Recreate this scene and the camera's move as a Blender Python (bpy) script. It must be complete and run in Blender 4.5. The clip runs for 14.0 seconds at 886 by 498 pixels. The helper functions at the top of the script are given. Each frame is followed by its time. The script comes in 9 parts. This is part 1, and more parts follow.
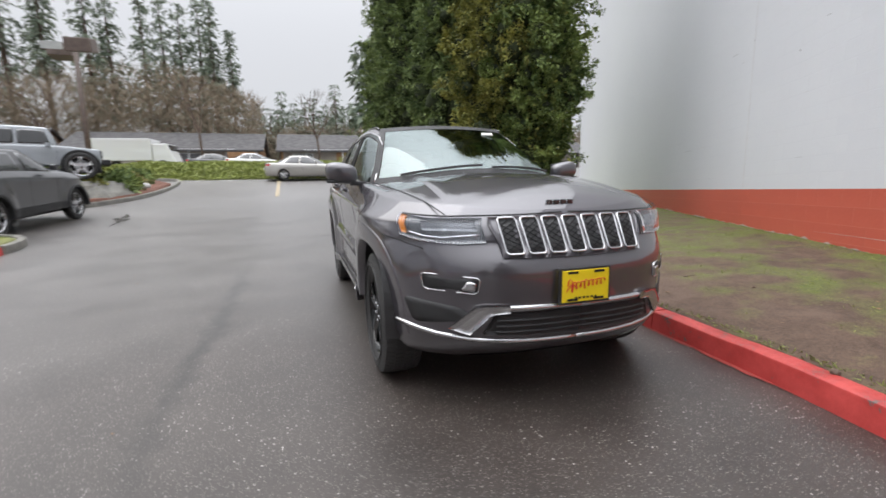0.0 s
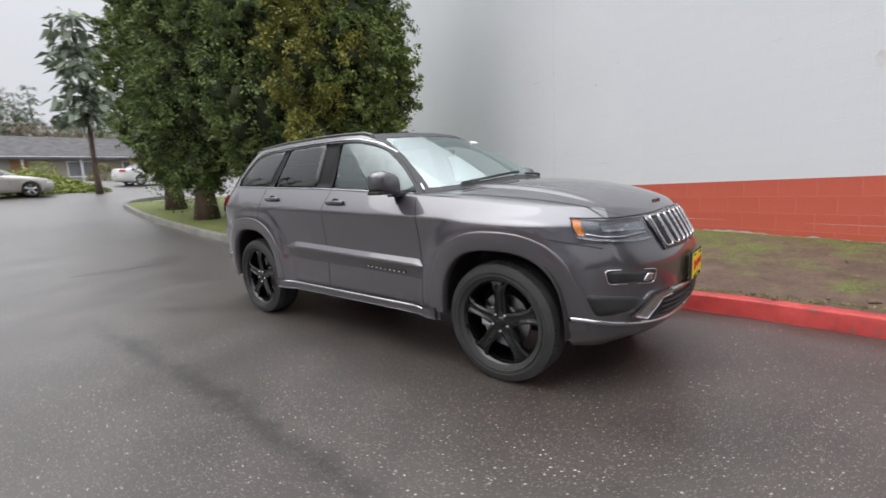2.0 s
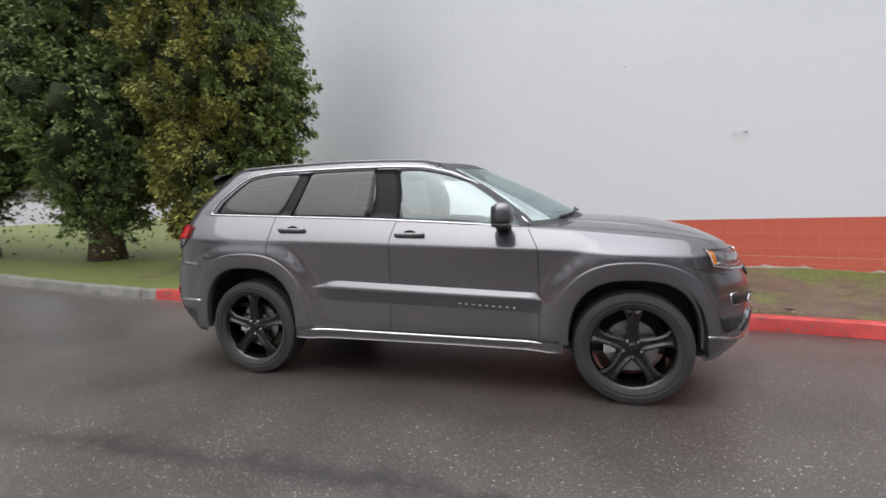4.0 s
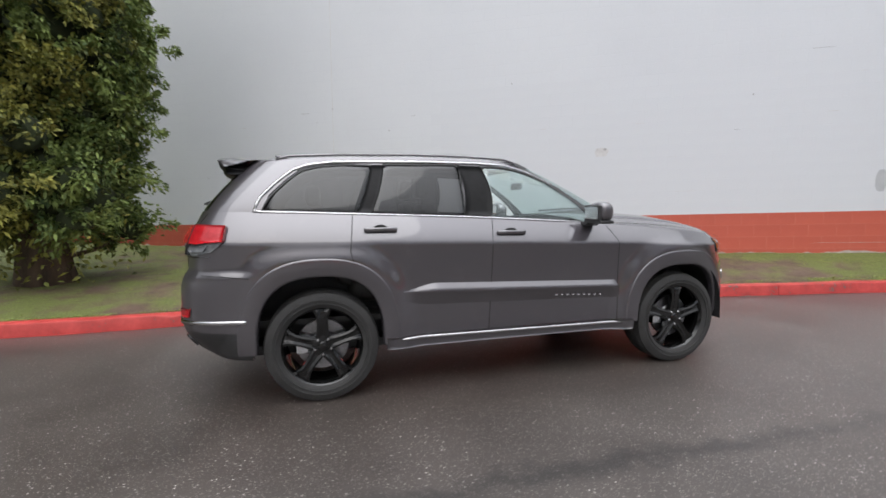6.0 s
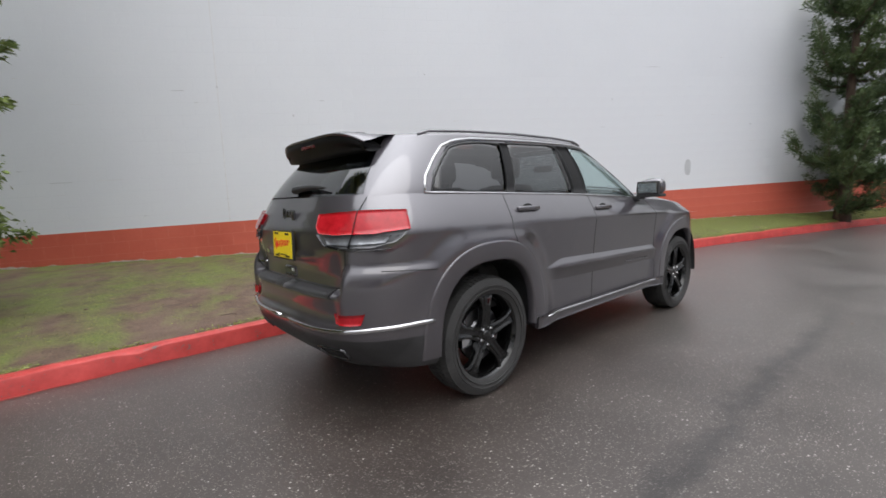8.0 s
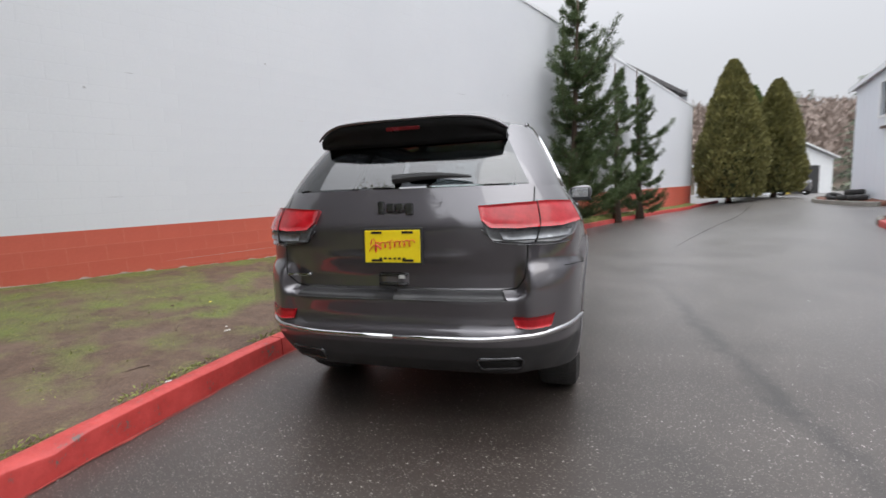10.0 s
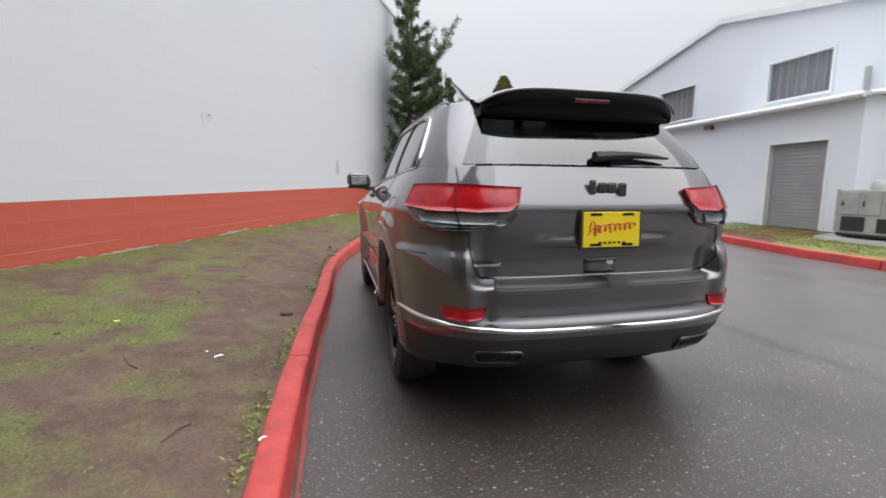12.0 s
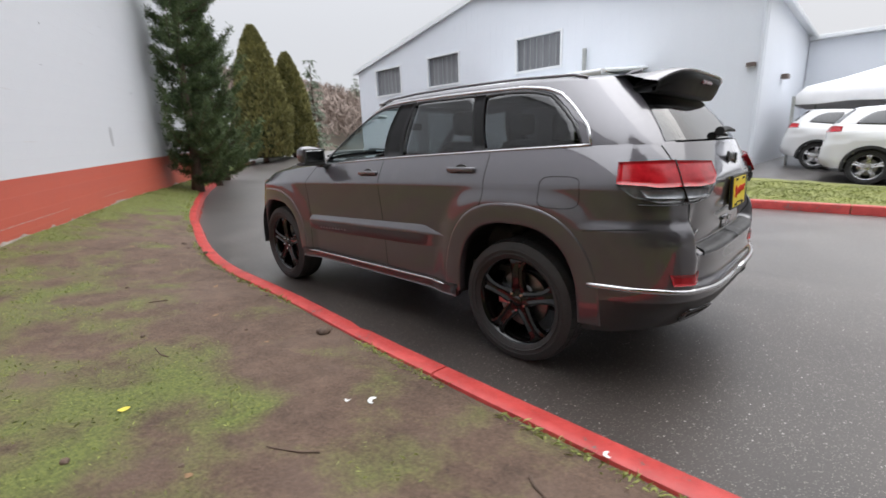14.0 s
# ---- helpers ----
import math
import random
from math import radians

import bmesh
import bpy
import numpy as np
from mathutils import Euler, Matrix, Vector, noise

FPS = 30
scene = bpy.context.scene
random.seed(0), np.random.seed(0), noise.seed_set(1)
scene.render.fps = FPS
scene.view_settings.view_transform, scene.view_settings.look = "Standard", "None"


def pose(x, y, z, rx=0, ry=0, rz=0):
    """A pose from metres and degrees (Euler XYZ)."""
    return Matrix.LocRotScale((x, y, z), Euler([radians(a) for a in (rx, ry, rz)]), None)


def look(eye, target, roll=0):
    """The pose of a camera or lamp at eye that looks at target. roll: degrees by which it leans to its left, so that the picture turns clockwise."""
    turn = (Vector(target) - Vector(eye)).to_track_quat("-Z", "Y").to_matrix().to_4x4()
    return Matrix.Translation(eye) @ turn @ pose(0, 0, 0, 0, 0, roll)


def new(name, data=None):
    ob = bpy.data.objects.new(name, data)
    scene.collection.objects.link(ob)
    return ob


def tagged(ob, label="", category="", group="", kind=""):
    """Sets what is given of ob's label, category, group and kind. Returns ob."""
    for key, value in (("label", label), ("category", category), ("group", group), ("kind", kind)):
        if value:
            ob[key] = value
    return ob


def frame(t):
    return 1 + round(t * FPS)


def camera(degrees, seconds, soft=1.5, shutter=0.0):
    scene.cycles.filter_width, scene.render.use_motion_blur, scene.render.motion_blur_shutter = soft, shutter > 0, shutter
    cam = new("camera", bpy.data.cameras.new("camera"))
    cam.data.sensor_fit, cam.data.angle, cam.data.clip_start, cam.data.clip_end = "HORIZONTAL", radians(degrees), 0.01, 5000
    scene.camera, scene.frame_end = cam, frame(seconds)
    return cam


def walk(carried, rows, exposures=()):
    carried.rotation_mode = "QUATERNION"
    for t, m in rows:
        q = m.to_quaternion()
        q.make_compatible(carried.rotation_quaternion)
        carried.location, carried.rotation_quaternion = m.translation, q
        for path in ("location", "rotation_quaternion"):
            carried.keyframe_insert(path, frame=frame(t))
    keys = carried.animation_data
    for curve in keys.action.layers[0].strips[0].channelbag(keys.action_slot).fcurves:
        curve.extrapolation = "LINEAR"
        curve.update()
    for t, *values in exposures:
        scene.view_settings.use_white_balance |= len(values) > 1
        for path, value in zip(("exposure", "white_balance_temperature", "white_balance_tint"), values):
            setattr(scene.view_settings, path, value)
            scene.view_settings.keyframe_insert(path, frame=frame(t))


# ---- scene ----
cam = camera(90.0, 14.0, soft=1.6, shutter=0.4)
PATH = [
    (0, (4.225, -1.333, 1.214), (2.343, -0.731, 0.908), -1.0),
    (0.5, (3.977, -1.883, 1.241), (2.212, -0.988, 0.952), -1.3),
    (1, (3.677, -2.334, 1.241), (2.029, -1.221, 1.029), -1.4),
    (1.5, (3.334, -2.801, 1.265), (1.861, -1.472, 1.008), -2.3),
    (2, (2.913, -3.182, 1.299), (1.653, -1.661, 0.985), -2.8),
    (2.5, (2.461, -3.491, 1.322), (1.358, -1.844, 1.054), -3.6),
    (3, (1.955, -3.701, 1.329), (1.006, -1.958, 1.082), -3.6),
    (3.2, (1.771, -3.778, 1.299), (0.92, -1.977, 1.113), -1.7),
    (5.3, (-0.631, -4.103, 1.419), (-0.418, -2.124, 1.225), -2.4),
    (5.5, (-0.888, -4.065, 1.406), (-0.533, -2.103, 1.255), -1.2),
    (6, (-1.425, -3.979, 1.365), (-0.91, -2.057, 1.159), -0.2),
    (6.5, (-1.967, -3.757, 1.341), (-1.209, -1.921, 1.102), -0.5),
    (7, (-2.524, -3.525, 1.326), (-1.571, -1.788, 1.052), -0.7),
    (7.5, (-3.002, -3.195, 1.318), (-1.917, -1.535, 1.061), -2.8),
    (8, (-3.464, -2.824, 1.292), (-2.169, -1.319, 1.053), -2.3),
    (8.2, (-3.617, -2.659, 1.293), (-2.252, -1.218, 1.048), -1.5),
    (10.3, (-4.514, -0.532, 1.238), (-2.56, -0.163, 1.033), -1.4),
    (10.5, (-4.504, -0.323, 1.252), (-2.532, -0.056, 1.052), -0.9),
    (11, (-4.432, 0.196, 1.233), (-2.444, 0.182, 1.016), -0.5),
    (11.5, (-4.357, 0.738, 1.223), (-2.392, 0.446, 0.996), -0.1),
    (12, (-4.222, 1.261, 1.206), (-2.297, 0.791, 0.936), 0.3),
    (12.5, (-3.988, 1.804, 1.235), (-2.182, 0.988, 0.968), -0.8),
    (13, (-3.702, 2.315, 1.26), (-2.066, 1.205, 0.959), -2.2),
    (13.5, (-3.347, 2.724, 1.288), (-1.834, 1.472, 0.91), -3.3),
    (14, (-2.937, 3.065, 1.342), (-1.584, 1.665, 0.884), -2.1),
]
walk(cam, [(t, look(eye, target, roll)) for t, eye, target, roll in PATH], exposures=[(0.0, 0.06), (3.0, 0.03), (8.0, -0.02), (10.5, 0.01), (14.0, 0.06)])

# ---- daylight: a bright overcast sky and a wide, weak sun ----
world = bpy.data.worlds.new("overcast_sky")
scene.world = world
world.use_nodes = True
wn, wl = world.node_tree.nodes, world.node_tree.links
wn.clear()
w_out = wn.new("ShaderNodeOutputWorld")
w_bg = wn.new("ShaderNodeBackground")
w_sky = wn.new("ShaderNodeTexSky")
w_sky.sky_type = "NISHITA"
w_sky.sun_disc = False
w_sky.sun_elevation = radians(38)
w_sky.sun_rotation = radians(200)
w_sky.dust_density = 4.0
# cloud cover: brightest overhead, paler towards the horizon
w_co = wn.new("ShaderNodeTexCoord")
w_xyz = wn.new("ShaderNodeSeparateXYZ")
w_ramp = wn.new("ShaderNodeMapRange")
w_ramp.inputs["From Min"].default_value = 0.0
w_ramp.inputs["From Max"].default_value = 1.0
w_ramp.inputs["To Min"].default_value = 7.2
w_ramp.inputs["To Max"].default_value = 45.0
w_pow = wn.new("ShaderNodeMath")
w_pow.operation = "POWER"
w_pow.use_clamp = True
w_pow.inputs[1].default_value = 3.2
w_cloud = wn.new("ShaderNodeCombineColor")
w_mix = wn.new("ShaderNodeMix")
w_mix.data_type = "RGBA"
w_mix.inputs["Factor"].default_value = 0.93
w_bg.inputs["Strength"].default_value = 0.1
wl.new(w_co.outputs["Generated"], w_xyz.inputs[0])
wl.new(w_xyz.outputs["Z"], w_pow.inputs[0])
wl.new(w_pow.outputs[0], w_ramp.inputs["Value"])
for key, tint in (("Red", 0.98), ("Green", 1.0), ("Blue", 1.055)):
    w_tint = wn.new("ShaderNodeMath")
    w_tint.operation = "MULTIPLY"
    w_tint.inputs[1].default_value = tint
    wl.new(w_ramp.outputs["Result"], w_tint.inputs[0])
    wl.new(w_tint.outputs[0], w_cloud.inputs[key])
wl.new(w_sky.outputs["Color"], w_mix.inputs["A"])
wl.new(w_cloud.outputs["Color"], w_mix.inputs["B"])
wl.new(w_mix.outputs["Result"], w_bg.inputs["Color"])
wl.new(w_bg.outputs["Background"], w_out.inputs["Surface"])

sun_data = bpy.data.lights.new("sun", "SUN")
sun_data.energy = 1.1
sun_data.angle = radians(60)
sun_data.color = (1.0, 0.985, 0.97)
sun = new("sun", sun_data)
sun.matrix_world = look((0, 0, 30), (10, 16, 0))


# ---- materials ----
def node_mat(name):
    m = bpy.data.materials.new(name)
    m.use_nodes = True
    t = m.node_tree
    return m, t.nodes, t.links, t.nodes["Principled BSDF"]


def ramp(nodes, links, source, stops):
    r = nodes.new("ShaderNodeValToRGB")
    while len(r.color_ramp.elements) < len(stops):
        r.color_ramp.elements.new(0.5)
    for e, (p, c) in zip(r.color_ramp.elements, stops):
        e.position = p
        e.color = (*c, 1) if len(c) == 3 else c
    links.new(source, r.inputs["Fac"])
    return r.outputs["Color"]


def grey(v):
    return (v, v, v)


def noise_tex(nodes, links, coord, scale, detail=6, rough=0.6, stretch=None):
    n = nodes.new("ShaderNodeTexNoise")
    n.inputs["Scale"].default_value = scale
    n.inputs["Detail"].default_value = detail
    n.inputs["Roughness"].default_value = rough
    if stretch:
        mp = nodes.new("ShaderNodeMapping")
        mp.inputs["Scale"].default_value = stretch
        links.new(coord, mp.inputs["Vector"])
        coord = mp.outputs["Vector"]
    links.new(coord, n.inputs["Vector"])
    return n.outputs["Fac"]


def mixed(nodes, links, fac, a, b, mode="MIX"):
    m = nodes.new("ShaderNodeMix")
    m.data_type = "RGBA"
    m.blend_type = mode
    for key, v in (("Factor", fac), ("A", a), ("B", b)):
        if hasattr(v, "links"):
            links.new(v, m.inputs[key])
        elif key == "Factor":
            m.inputs[key].default_value = v
        else:
            m.inputs[key].default_value = (*v, 1)
    return m.outputs["Result"]


def surface(name, dark, light, scale=3.0, fine=60.0, rough=(0.5, 0.7), bump=0.15, metal=0.0, coat=0.0, spec=0.5, stretch=None, per_object=0.0):
    """A plain stuff: two tones by a coarse and a fine noise, gloss that varies, a fine relief."""
    m, n, l, p = node_mat(name)
    co = n.new("ShaderNodeTexCoord").outputs["Object"]
    a = noise_tex(n, l, co, scale, stretch=stretch)
    b = noise_tex(n, l, co, fine, 3, stretch=stretch)
    mx = n.new("ShaderNodeMath")
    mx.operation = "MULTIPLY_ADD"
    l.new(b, mx.inputs[0])
    mx.inputs[1].default_value = 0.35
    l.new(a, mx.inputs[2])
    col = ramp(n, l, mx.outputs[0], [(0.45, dark), (0.85, light)])
    if per_object:
        info = n.new("ShaderNodeObjectInfo")
        hsv = n.new("ShaderNodeHueSaturation")
        mr = n.new("ShaderNodeMapRange")
        l.new(info.outputs["Random"], mr.inputs["Value"])
        mr.inputs["To Min"].default_value = 1 - per_object
        mr.inputs["To Max"].default_value = 1 + per_object
        l.new(mr.outputs["Result"], hsv.inputs["Value"])
        l.new(col, hsv.inputs["Color"])
        col = hsv.outputs["Color"]
    l.new(col, p.inputs["Base Color"])
    l.new(ramp(n, l, a, [(0.3, grey(rough[0])), (0.7, grey(rough[1]))]), p.inputs["Roughness"])
    p.inputs["Metallic"].default_value = metal
    p.inputs["Specular IOR Level"].default_value = spec
    p.inputs["Coat Weight"].default_value = coat
    p.inputs["Coat Roughness"].default_value = 0.03
    if bump:
        bp = n.new("ShaderNodeBump")
        bp.inputs["Strength"].default_value = bump
        bp.inputs["Distance"].default_value = 0.01
        l.new(b, bp.inputs["Height"])
        l.new(bp.outputs["Normal"], p.inputs["Normal"])
    return m


def glass(name, tint, rough=0.0, ior=1.5, sheen=(1.0, 1.0, 1.0)):
    """Thin sheet glass: a clear tinted pass-through with mirror gloss by Fresnel."""
    m = bpy.data.materials.new(name)
    m.use_nodes = True
    n, l = m.node_tree.nodes, m.node_tree.links
    n.clear()
    out = n.new("ShaderNodeOutputMaterial")
    tr = n.new("ShaderNodeBsdfTransparent")
    tr.inputs["Color"].default_value = (*tint, 1)
    gl = n.new("ShaderNodeBsdfGlossy")
    gl.inputs["Roughness"].default_value = rough
    gl.inputs["Color"].default_value = (*sheen, 1)
    r0 = ((ior - 1) / (ior + 1)) ** 2
    lw = n.new("ShaderNodeLayerWeight")
    lw.inputs["Blend"].default_value = 0.5
    pw = n.new("ShaderNodeMath")
    pw.operation = "POWER"
    pw.inputs[1].default_value = 4.0
    fr = n.new("ShaderNodeMath")
    fr.operation = "MULTIPLY_ADD"
    fr.inputs[1].default_value = 1 - r0
    fr.inputs[2].default_value = r0
    l.new(lw.outputs["Facing"], pw.inputs[0])
    l.new(pw.outputs[0], fr.inputs[0])
    mx = n.new("ShaderNodeMixShader")
    l.new(fr.outputs[0], mx.inputs[0])
    l.new(tr.outputs[0], mx.inputs[1])
    l.new(gl.outputs[0], mx.inputs[2])
    l.new(mx.outputs[0], out.inputs["Surface"])
    return m


def car_paint(name, base, flake=0.02, metal=0.0, rough=0.3, coat=1.0, dusty=0.06, coat_ior=1.75):
    m, n, l, p = node_mat(name)
    co = n.new("ShaderNodeTexCoord").outputs["Object"]
    f = noise_tex(n, l, co, 900, 2)
    d = noise_tex(n, l, co, 5, 8, 0.7)
    hi = tuple(min(1, c * (1 + flake * 20)) for c in base)
    col = ramp(n, l, f, [(0.3, base), (0.75, hi)])
    dust = ramp(n, l, d, [(0.55, grey(0)), (0.8, grey(dusty))])
    l.new(mixed(n, l, dust, col, (0.30, 0.28, 0.27)), p.inputs["Base Color"])
    p.inputs["Metallic"].default_value = metal
    p.inputs["Roughness"].default_value = rough
    p.inputs["Coat Weight"].default_value = coat
    p.inputs["Coat IOR"].default_value = coat_ior
    # raindrops: small beads in the clear coat
    v = n.new("ShaderNodeTexVoronoi")
    v.inputs["Scale"].default_value = 140
    l.new(co, v.inputs["Vector"])
    beads = ramp(n, l, v.outputs["Distance"], [(0.0, grey(1)), (0.28, grey(0))])
    bp = n.new("ShaderNodeBump")
    bp.inputs["Strength"].default_value = 0.02
    bp.inputs["Distance"].default_value = 0.001
    l.new(beads, bp.inputs["Height"])
    l.new(bp.outputs["Normal"], p.inputs["Coat Normal"])
    l.new(ramp(n, l, d, [(0.35, grey(0.012)), (0.75, grey(0.040))]), p.inputs["Coat Roughness"])
    return m


def asphalt_mat():
    """Old wet asphalt: brown-grey binder with pale chips under an uneven film of water."""
    m, n, l, p = node_mat("wet_asphalt")
    co = n.new("ShaderNodeTexCoord").outputs["Object"]
    big = noise_tex(n, l, co, 0.16, 4, 0.55)
    mid = noise_tex(n, l, co, 1.3, 5, 0.6)
    fine = noise_tex(n, l, co, 90, 3, 0.7)
    v = n.new("ShaderNodeTexVoronoi")
    v.inputs["Scale"].default_value = 105
    l.new(co, v.inputs["Vector"])
    chip = ramp(n, l, v.outputs["Distance"], [(0.0, grey(1)), (0.26, grey(0.9)), (0.40, grey(0))])
    pick = ramp(n, l, v.outputs["Color"], [(0.45, grey(0)), (0.95, grey(1))])
    chips = mixed(n, l, 1.0, chip, pick, "MULTIPLY")
    base = ramp(n, l, mid, [(0.36, (0.022, 0.016, 0.013)), (0.64, (0.048, 0.037, 0.031))])
    base = mixed(n, l, ramp(n, l, big, [(0.4, grey(0)), (0.7, grey(0.5))]), base, (0.050, 0.042, 0.037))
    base = mixed(n, l, ramp(n, l, fine, [(0.45, grey(0)), (0.8, grey(0.5))]), base, (0.085, 0.070, 0.060))
    base = mixed(n, l, chips, base, (0.27, 0.24, 0.215))
    # fewer, larger pale stones, worn bare and lying in drifts
    v2 = n.new("ShaderNodeTexVoronoi")
    v2.inputs["Scale"].default_value = 50
    l.new(co, v2.inputs["Vector"])
    stone = ramp(n, l, v2.outputs["Distance"], [(0.0, grey(1)), (0.20, grey(0.9)), (0.30, grey(0))])
    few = ramp(n, l, v2.outputs["Color"], [(0.70, grey(0)), (0.86, grey(1))])
    drift = ramp(n, l, mid, [(0.38, grey(0.25)), (0.60, grey(1))])
    stones = mixed(n, l, 1.0, mixed(n, l, 1.0, stone, few, "MULTIPLY"), drift, "MULTIPLY")
    base = mixed(n, l, stones, base, (0.50, 0.47, 0.44))
    # an old seam where water stands, wandering along the parked car
    xyz = n.new("ShaderNodeSeparateXYZ")
    l.new(co, xyz.inputs[0])

    def calc(op, a, b):
        k = n.new("ShaderNodeMath")
        k.operation = op
        for i, v_ in enumerate((a, b)):
            if hasattr(v_, "links"):
                l.new(v_, k.inputs[i])
            else:
                k.inputs[i].default_value = v_
        return k.outputs[0]

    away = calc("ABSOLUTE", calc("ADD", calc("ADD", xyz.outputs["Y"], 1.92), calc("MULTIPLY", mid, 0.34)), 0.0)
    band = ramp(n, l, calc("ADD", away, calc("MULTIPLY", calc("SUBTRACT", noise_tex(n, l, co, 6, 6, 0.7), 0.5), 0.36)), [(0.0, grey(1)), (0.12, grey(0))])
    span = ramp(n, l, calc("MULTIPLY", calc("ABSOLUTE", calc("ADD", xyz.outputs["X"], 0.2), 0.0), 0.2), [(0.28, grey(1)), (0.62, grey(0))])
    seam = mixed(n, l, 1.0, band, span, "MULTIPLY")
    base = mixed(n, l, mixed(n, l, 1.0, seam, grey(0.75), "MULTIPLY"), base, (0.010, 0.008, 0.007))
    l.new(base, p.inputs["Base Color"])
    p.inputs["Roughness"].default_value = 0.55
    wet = mixed(n, l, 0.45, big, mid)
    l.new(ramp(n, l, wet, [(0.3, grey(0.33)), (0.7, grey(0.46))]), p.inputs["Coat Roughness"])
    slant = n.new("ShaderNodeLayerWeight")
    slant.inputs["Blend"].default_value = 0.5
    sheen = ramp(n, l, slant.outputs["Facing"], [(0.35, grey(0.24)), (0.66, grey(0.48)), (0.80, grey(0.85)), (0.90, grey(1.0))])
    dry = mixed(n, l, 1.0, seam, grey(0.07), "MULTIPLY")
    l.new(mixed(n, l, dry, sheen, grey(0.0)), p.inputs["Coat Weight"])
    p.inputs["Coat IOR"].default_value = 2.35
    p.inputs["Specular IOR Level"].default_value = 0.2
    hsum = mixed(n, l, 0.6, fine, chip)
    bp = n.new("ShaderNodeBump")
    bp.inputs["Strength"].default_value = 0.3
    bp.inputs["Distance"].default_value = 0.004
    l.new(hsum, bp.inputs["Height"])
    l.new(bp.outputs["Normal"], p.inputs["Normal"])
    film = n.new("ShaderNodeBump")
    film.inputs["Strength"].default_value = 0.10
    film.inputs["Distance"].default_value = 0.003
    l.new(hsum, film.inputs["Height"])
    l.new(film.outputs["Normal"], p.inputs["Coat Normal"])
    return m


def kerb_mat():
    """Bright red kerb paint, chipped to grey concrete in spots and dirty below."""
    m, n, l, p = node_mat("worn_red_kerb_paint")
    co = n.new("ShaderNodeTexCoord").outputs["Object"]
    a = noise_tex(n, l, co, 5, 6, 0.65)
    b = noise_tex(n, l, co, 34, 4, 0.7)
    red = ramp(n, l, a, [(0.35, (0.36, 0.034, 0.030)), (0.7, (0.55, 0.070, 0.062))])
    bare = ramp(n, l, mixed(n, l, 0.5, a, b), [(0.385, grey(1)), (0.42, grey(0))])
    l.new(mixed(n, l, bare, red, (0.13, 0.10, 0.09)), p.inputs["Base Color"])
    l.new(ramp(n, l, b, [(0.3, grey(0.3)), (0.7, grey(0.55))]), p.inputs["Roughness"])
    bp = n.new("ShaderNodeBump")
    bp.inputs["Strength"].default_value = 0.5
    bp.inputs["Distance"].default_value = 0.006
    l.new(mixed(n, l, 0.4, b, a), bp.inputs["Height"])
    l.new(bp.outputs["Normal"], p.inputs["Normal"])
    return m


def lawn_mat():
    """Thin winter lawn: wet brown soil between patches of moss, laid out by the mesh's moss cover."""
    m, n, l, p = node_mat("thin_lawn")
    co = n.new("ShaderNodeTexCoord").outputs["Object"]
    at = n.new("ShaderNodeAttribute")
    at.attribute_name = "moss"
    mid = noise_tex(n, l, co, 5.0, 7, 0.75)
    fine = noise_tex(n, l, co, 60, 4, 0.75)
    spots = noise_tex(n, l, co, 1.6, 4, 0.6)
    soil = ramp(n, l, mixed(n, l, 0.5, fine, mid), [(0.38, (0.052, 0.031, 0.020)), (0.66, (0.180, 0.114, 0.078))])
    soil = mixed(n, l, ramp(n, l, spots, [(0.5, grey(0)), (0.7, grey(0.5))]), soil, (0.175, 0.118, 0.088))
    moss = ramp(n, l, fine, [(0.35, (0.055, 0.080, 0.014)), (0.70, (0.195, 0.245, 0.042))])
    cover = mixed(n, l, 0.52, at.outputs["Fac"], mid)
    mask = ramp(n, l, cover, [(0.42, grey(0)), (0.66, grey(0.80))])
    l.new(mixed(n, l, mask, soil, moss), p.inputs["Base Color"])
    p.inputs["Roughness"].default_value = 0.8
    bp = n.new("ShaderNodeBump")
    bp.inputs["Strength"].default_value = 0.8
    bp.inputs["Distance"].default_value = 0.02
    l.new(mixed(n, l, 0.4, fine, mid), bp.inputs["Height"])
    l.new(bp.outputs["Normal"], p.inputs["Normal"])
    return m


def leaf_mat(name, dark, light, rough=0.6):
    """Foliage: tone by a noise over the crown and by each spray."""
    m, n, l, p = node_mat(name)
    co = n.new("ShaderNodeTexCoord").outputs["Object"]
    a = noise_tex(n, l, co, 1.7, 4)
    geo = n.new("ShaderNodeNewGeometry")
    f = mixed(n, l, 0.24, a, geo.outputs["Random Per Island"])
    l.new(ramp(n, l, f, [(0.32, dark), (0.68, light)]), p.inputs["Base Color"])
    p.inputs["Roughness"].default_value = rough
    p.inputs["Specular IOR Level"].default_value = 0.25
    return m


ASPHALT = asphalt_mat()
LAWN = lawn_mat()
WHITE_WALL = surface("white_block_paint", (0.625, 0.64, 0.675), (0.675, 0.69, 0.72), 0.35, 40, (0.5, 0.7), 0.12, per_object=0.0)
RED_WALL = surface("red_block_paint", (0.47, 0.088, 0.055), (0.58, 0.125, 0.080), 0.8, 40, (0.42, 0.6), 0.2, per_object=0.015)
MORTAR_WHITE = surface("painted_mortar", (0.61, 0.625, 0.66), (0.665, 0.68, 0.71), 1, 50, (0.6, 0.8), 0.2)
MORTAR_RED = surface("painted_mortar_red", (0.54, 0.15, 0.105), (0.63, 0.21, 0.155), 2, 50, (0.6, 0.8), 0.3)
CHALK = surface("chalky_salt_bloom", (0.36, 0.28, 0.25), (0.58, 0.53, 0.50), 9, 70, (0.8, 0.95), 0.6)
PATCH_WALL = surface("bare_plaster_patch", (0.55, 0.54, 0.54), (0.68, 0.675, 0.68), 9, 70, (0.7, 0.9), 0.4)
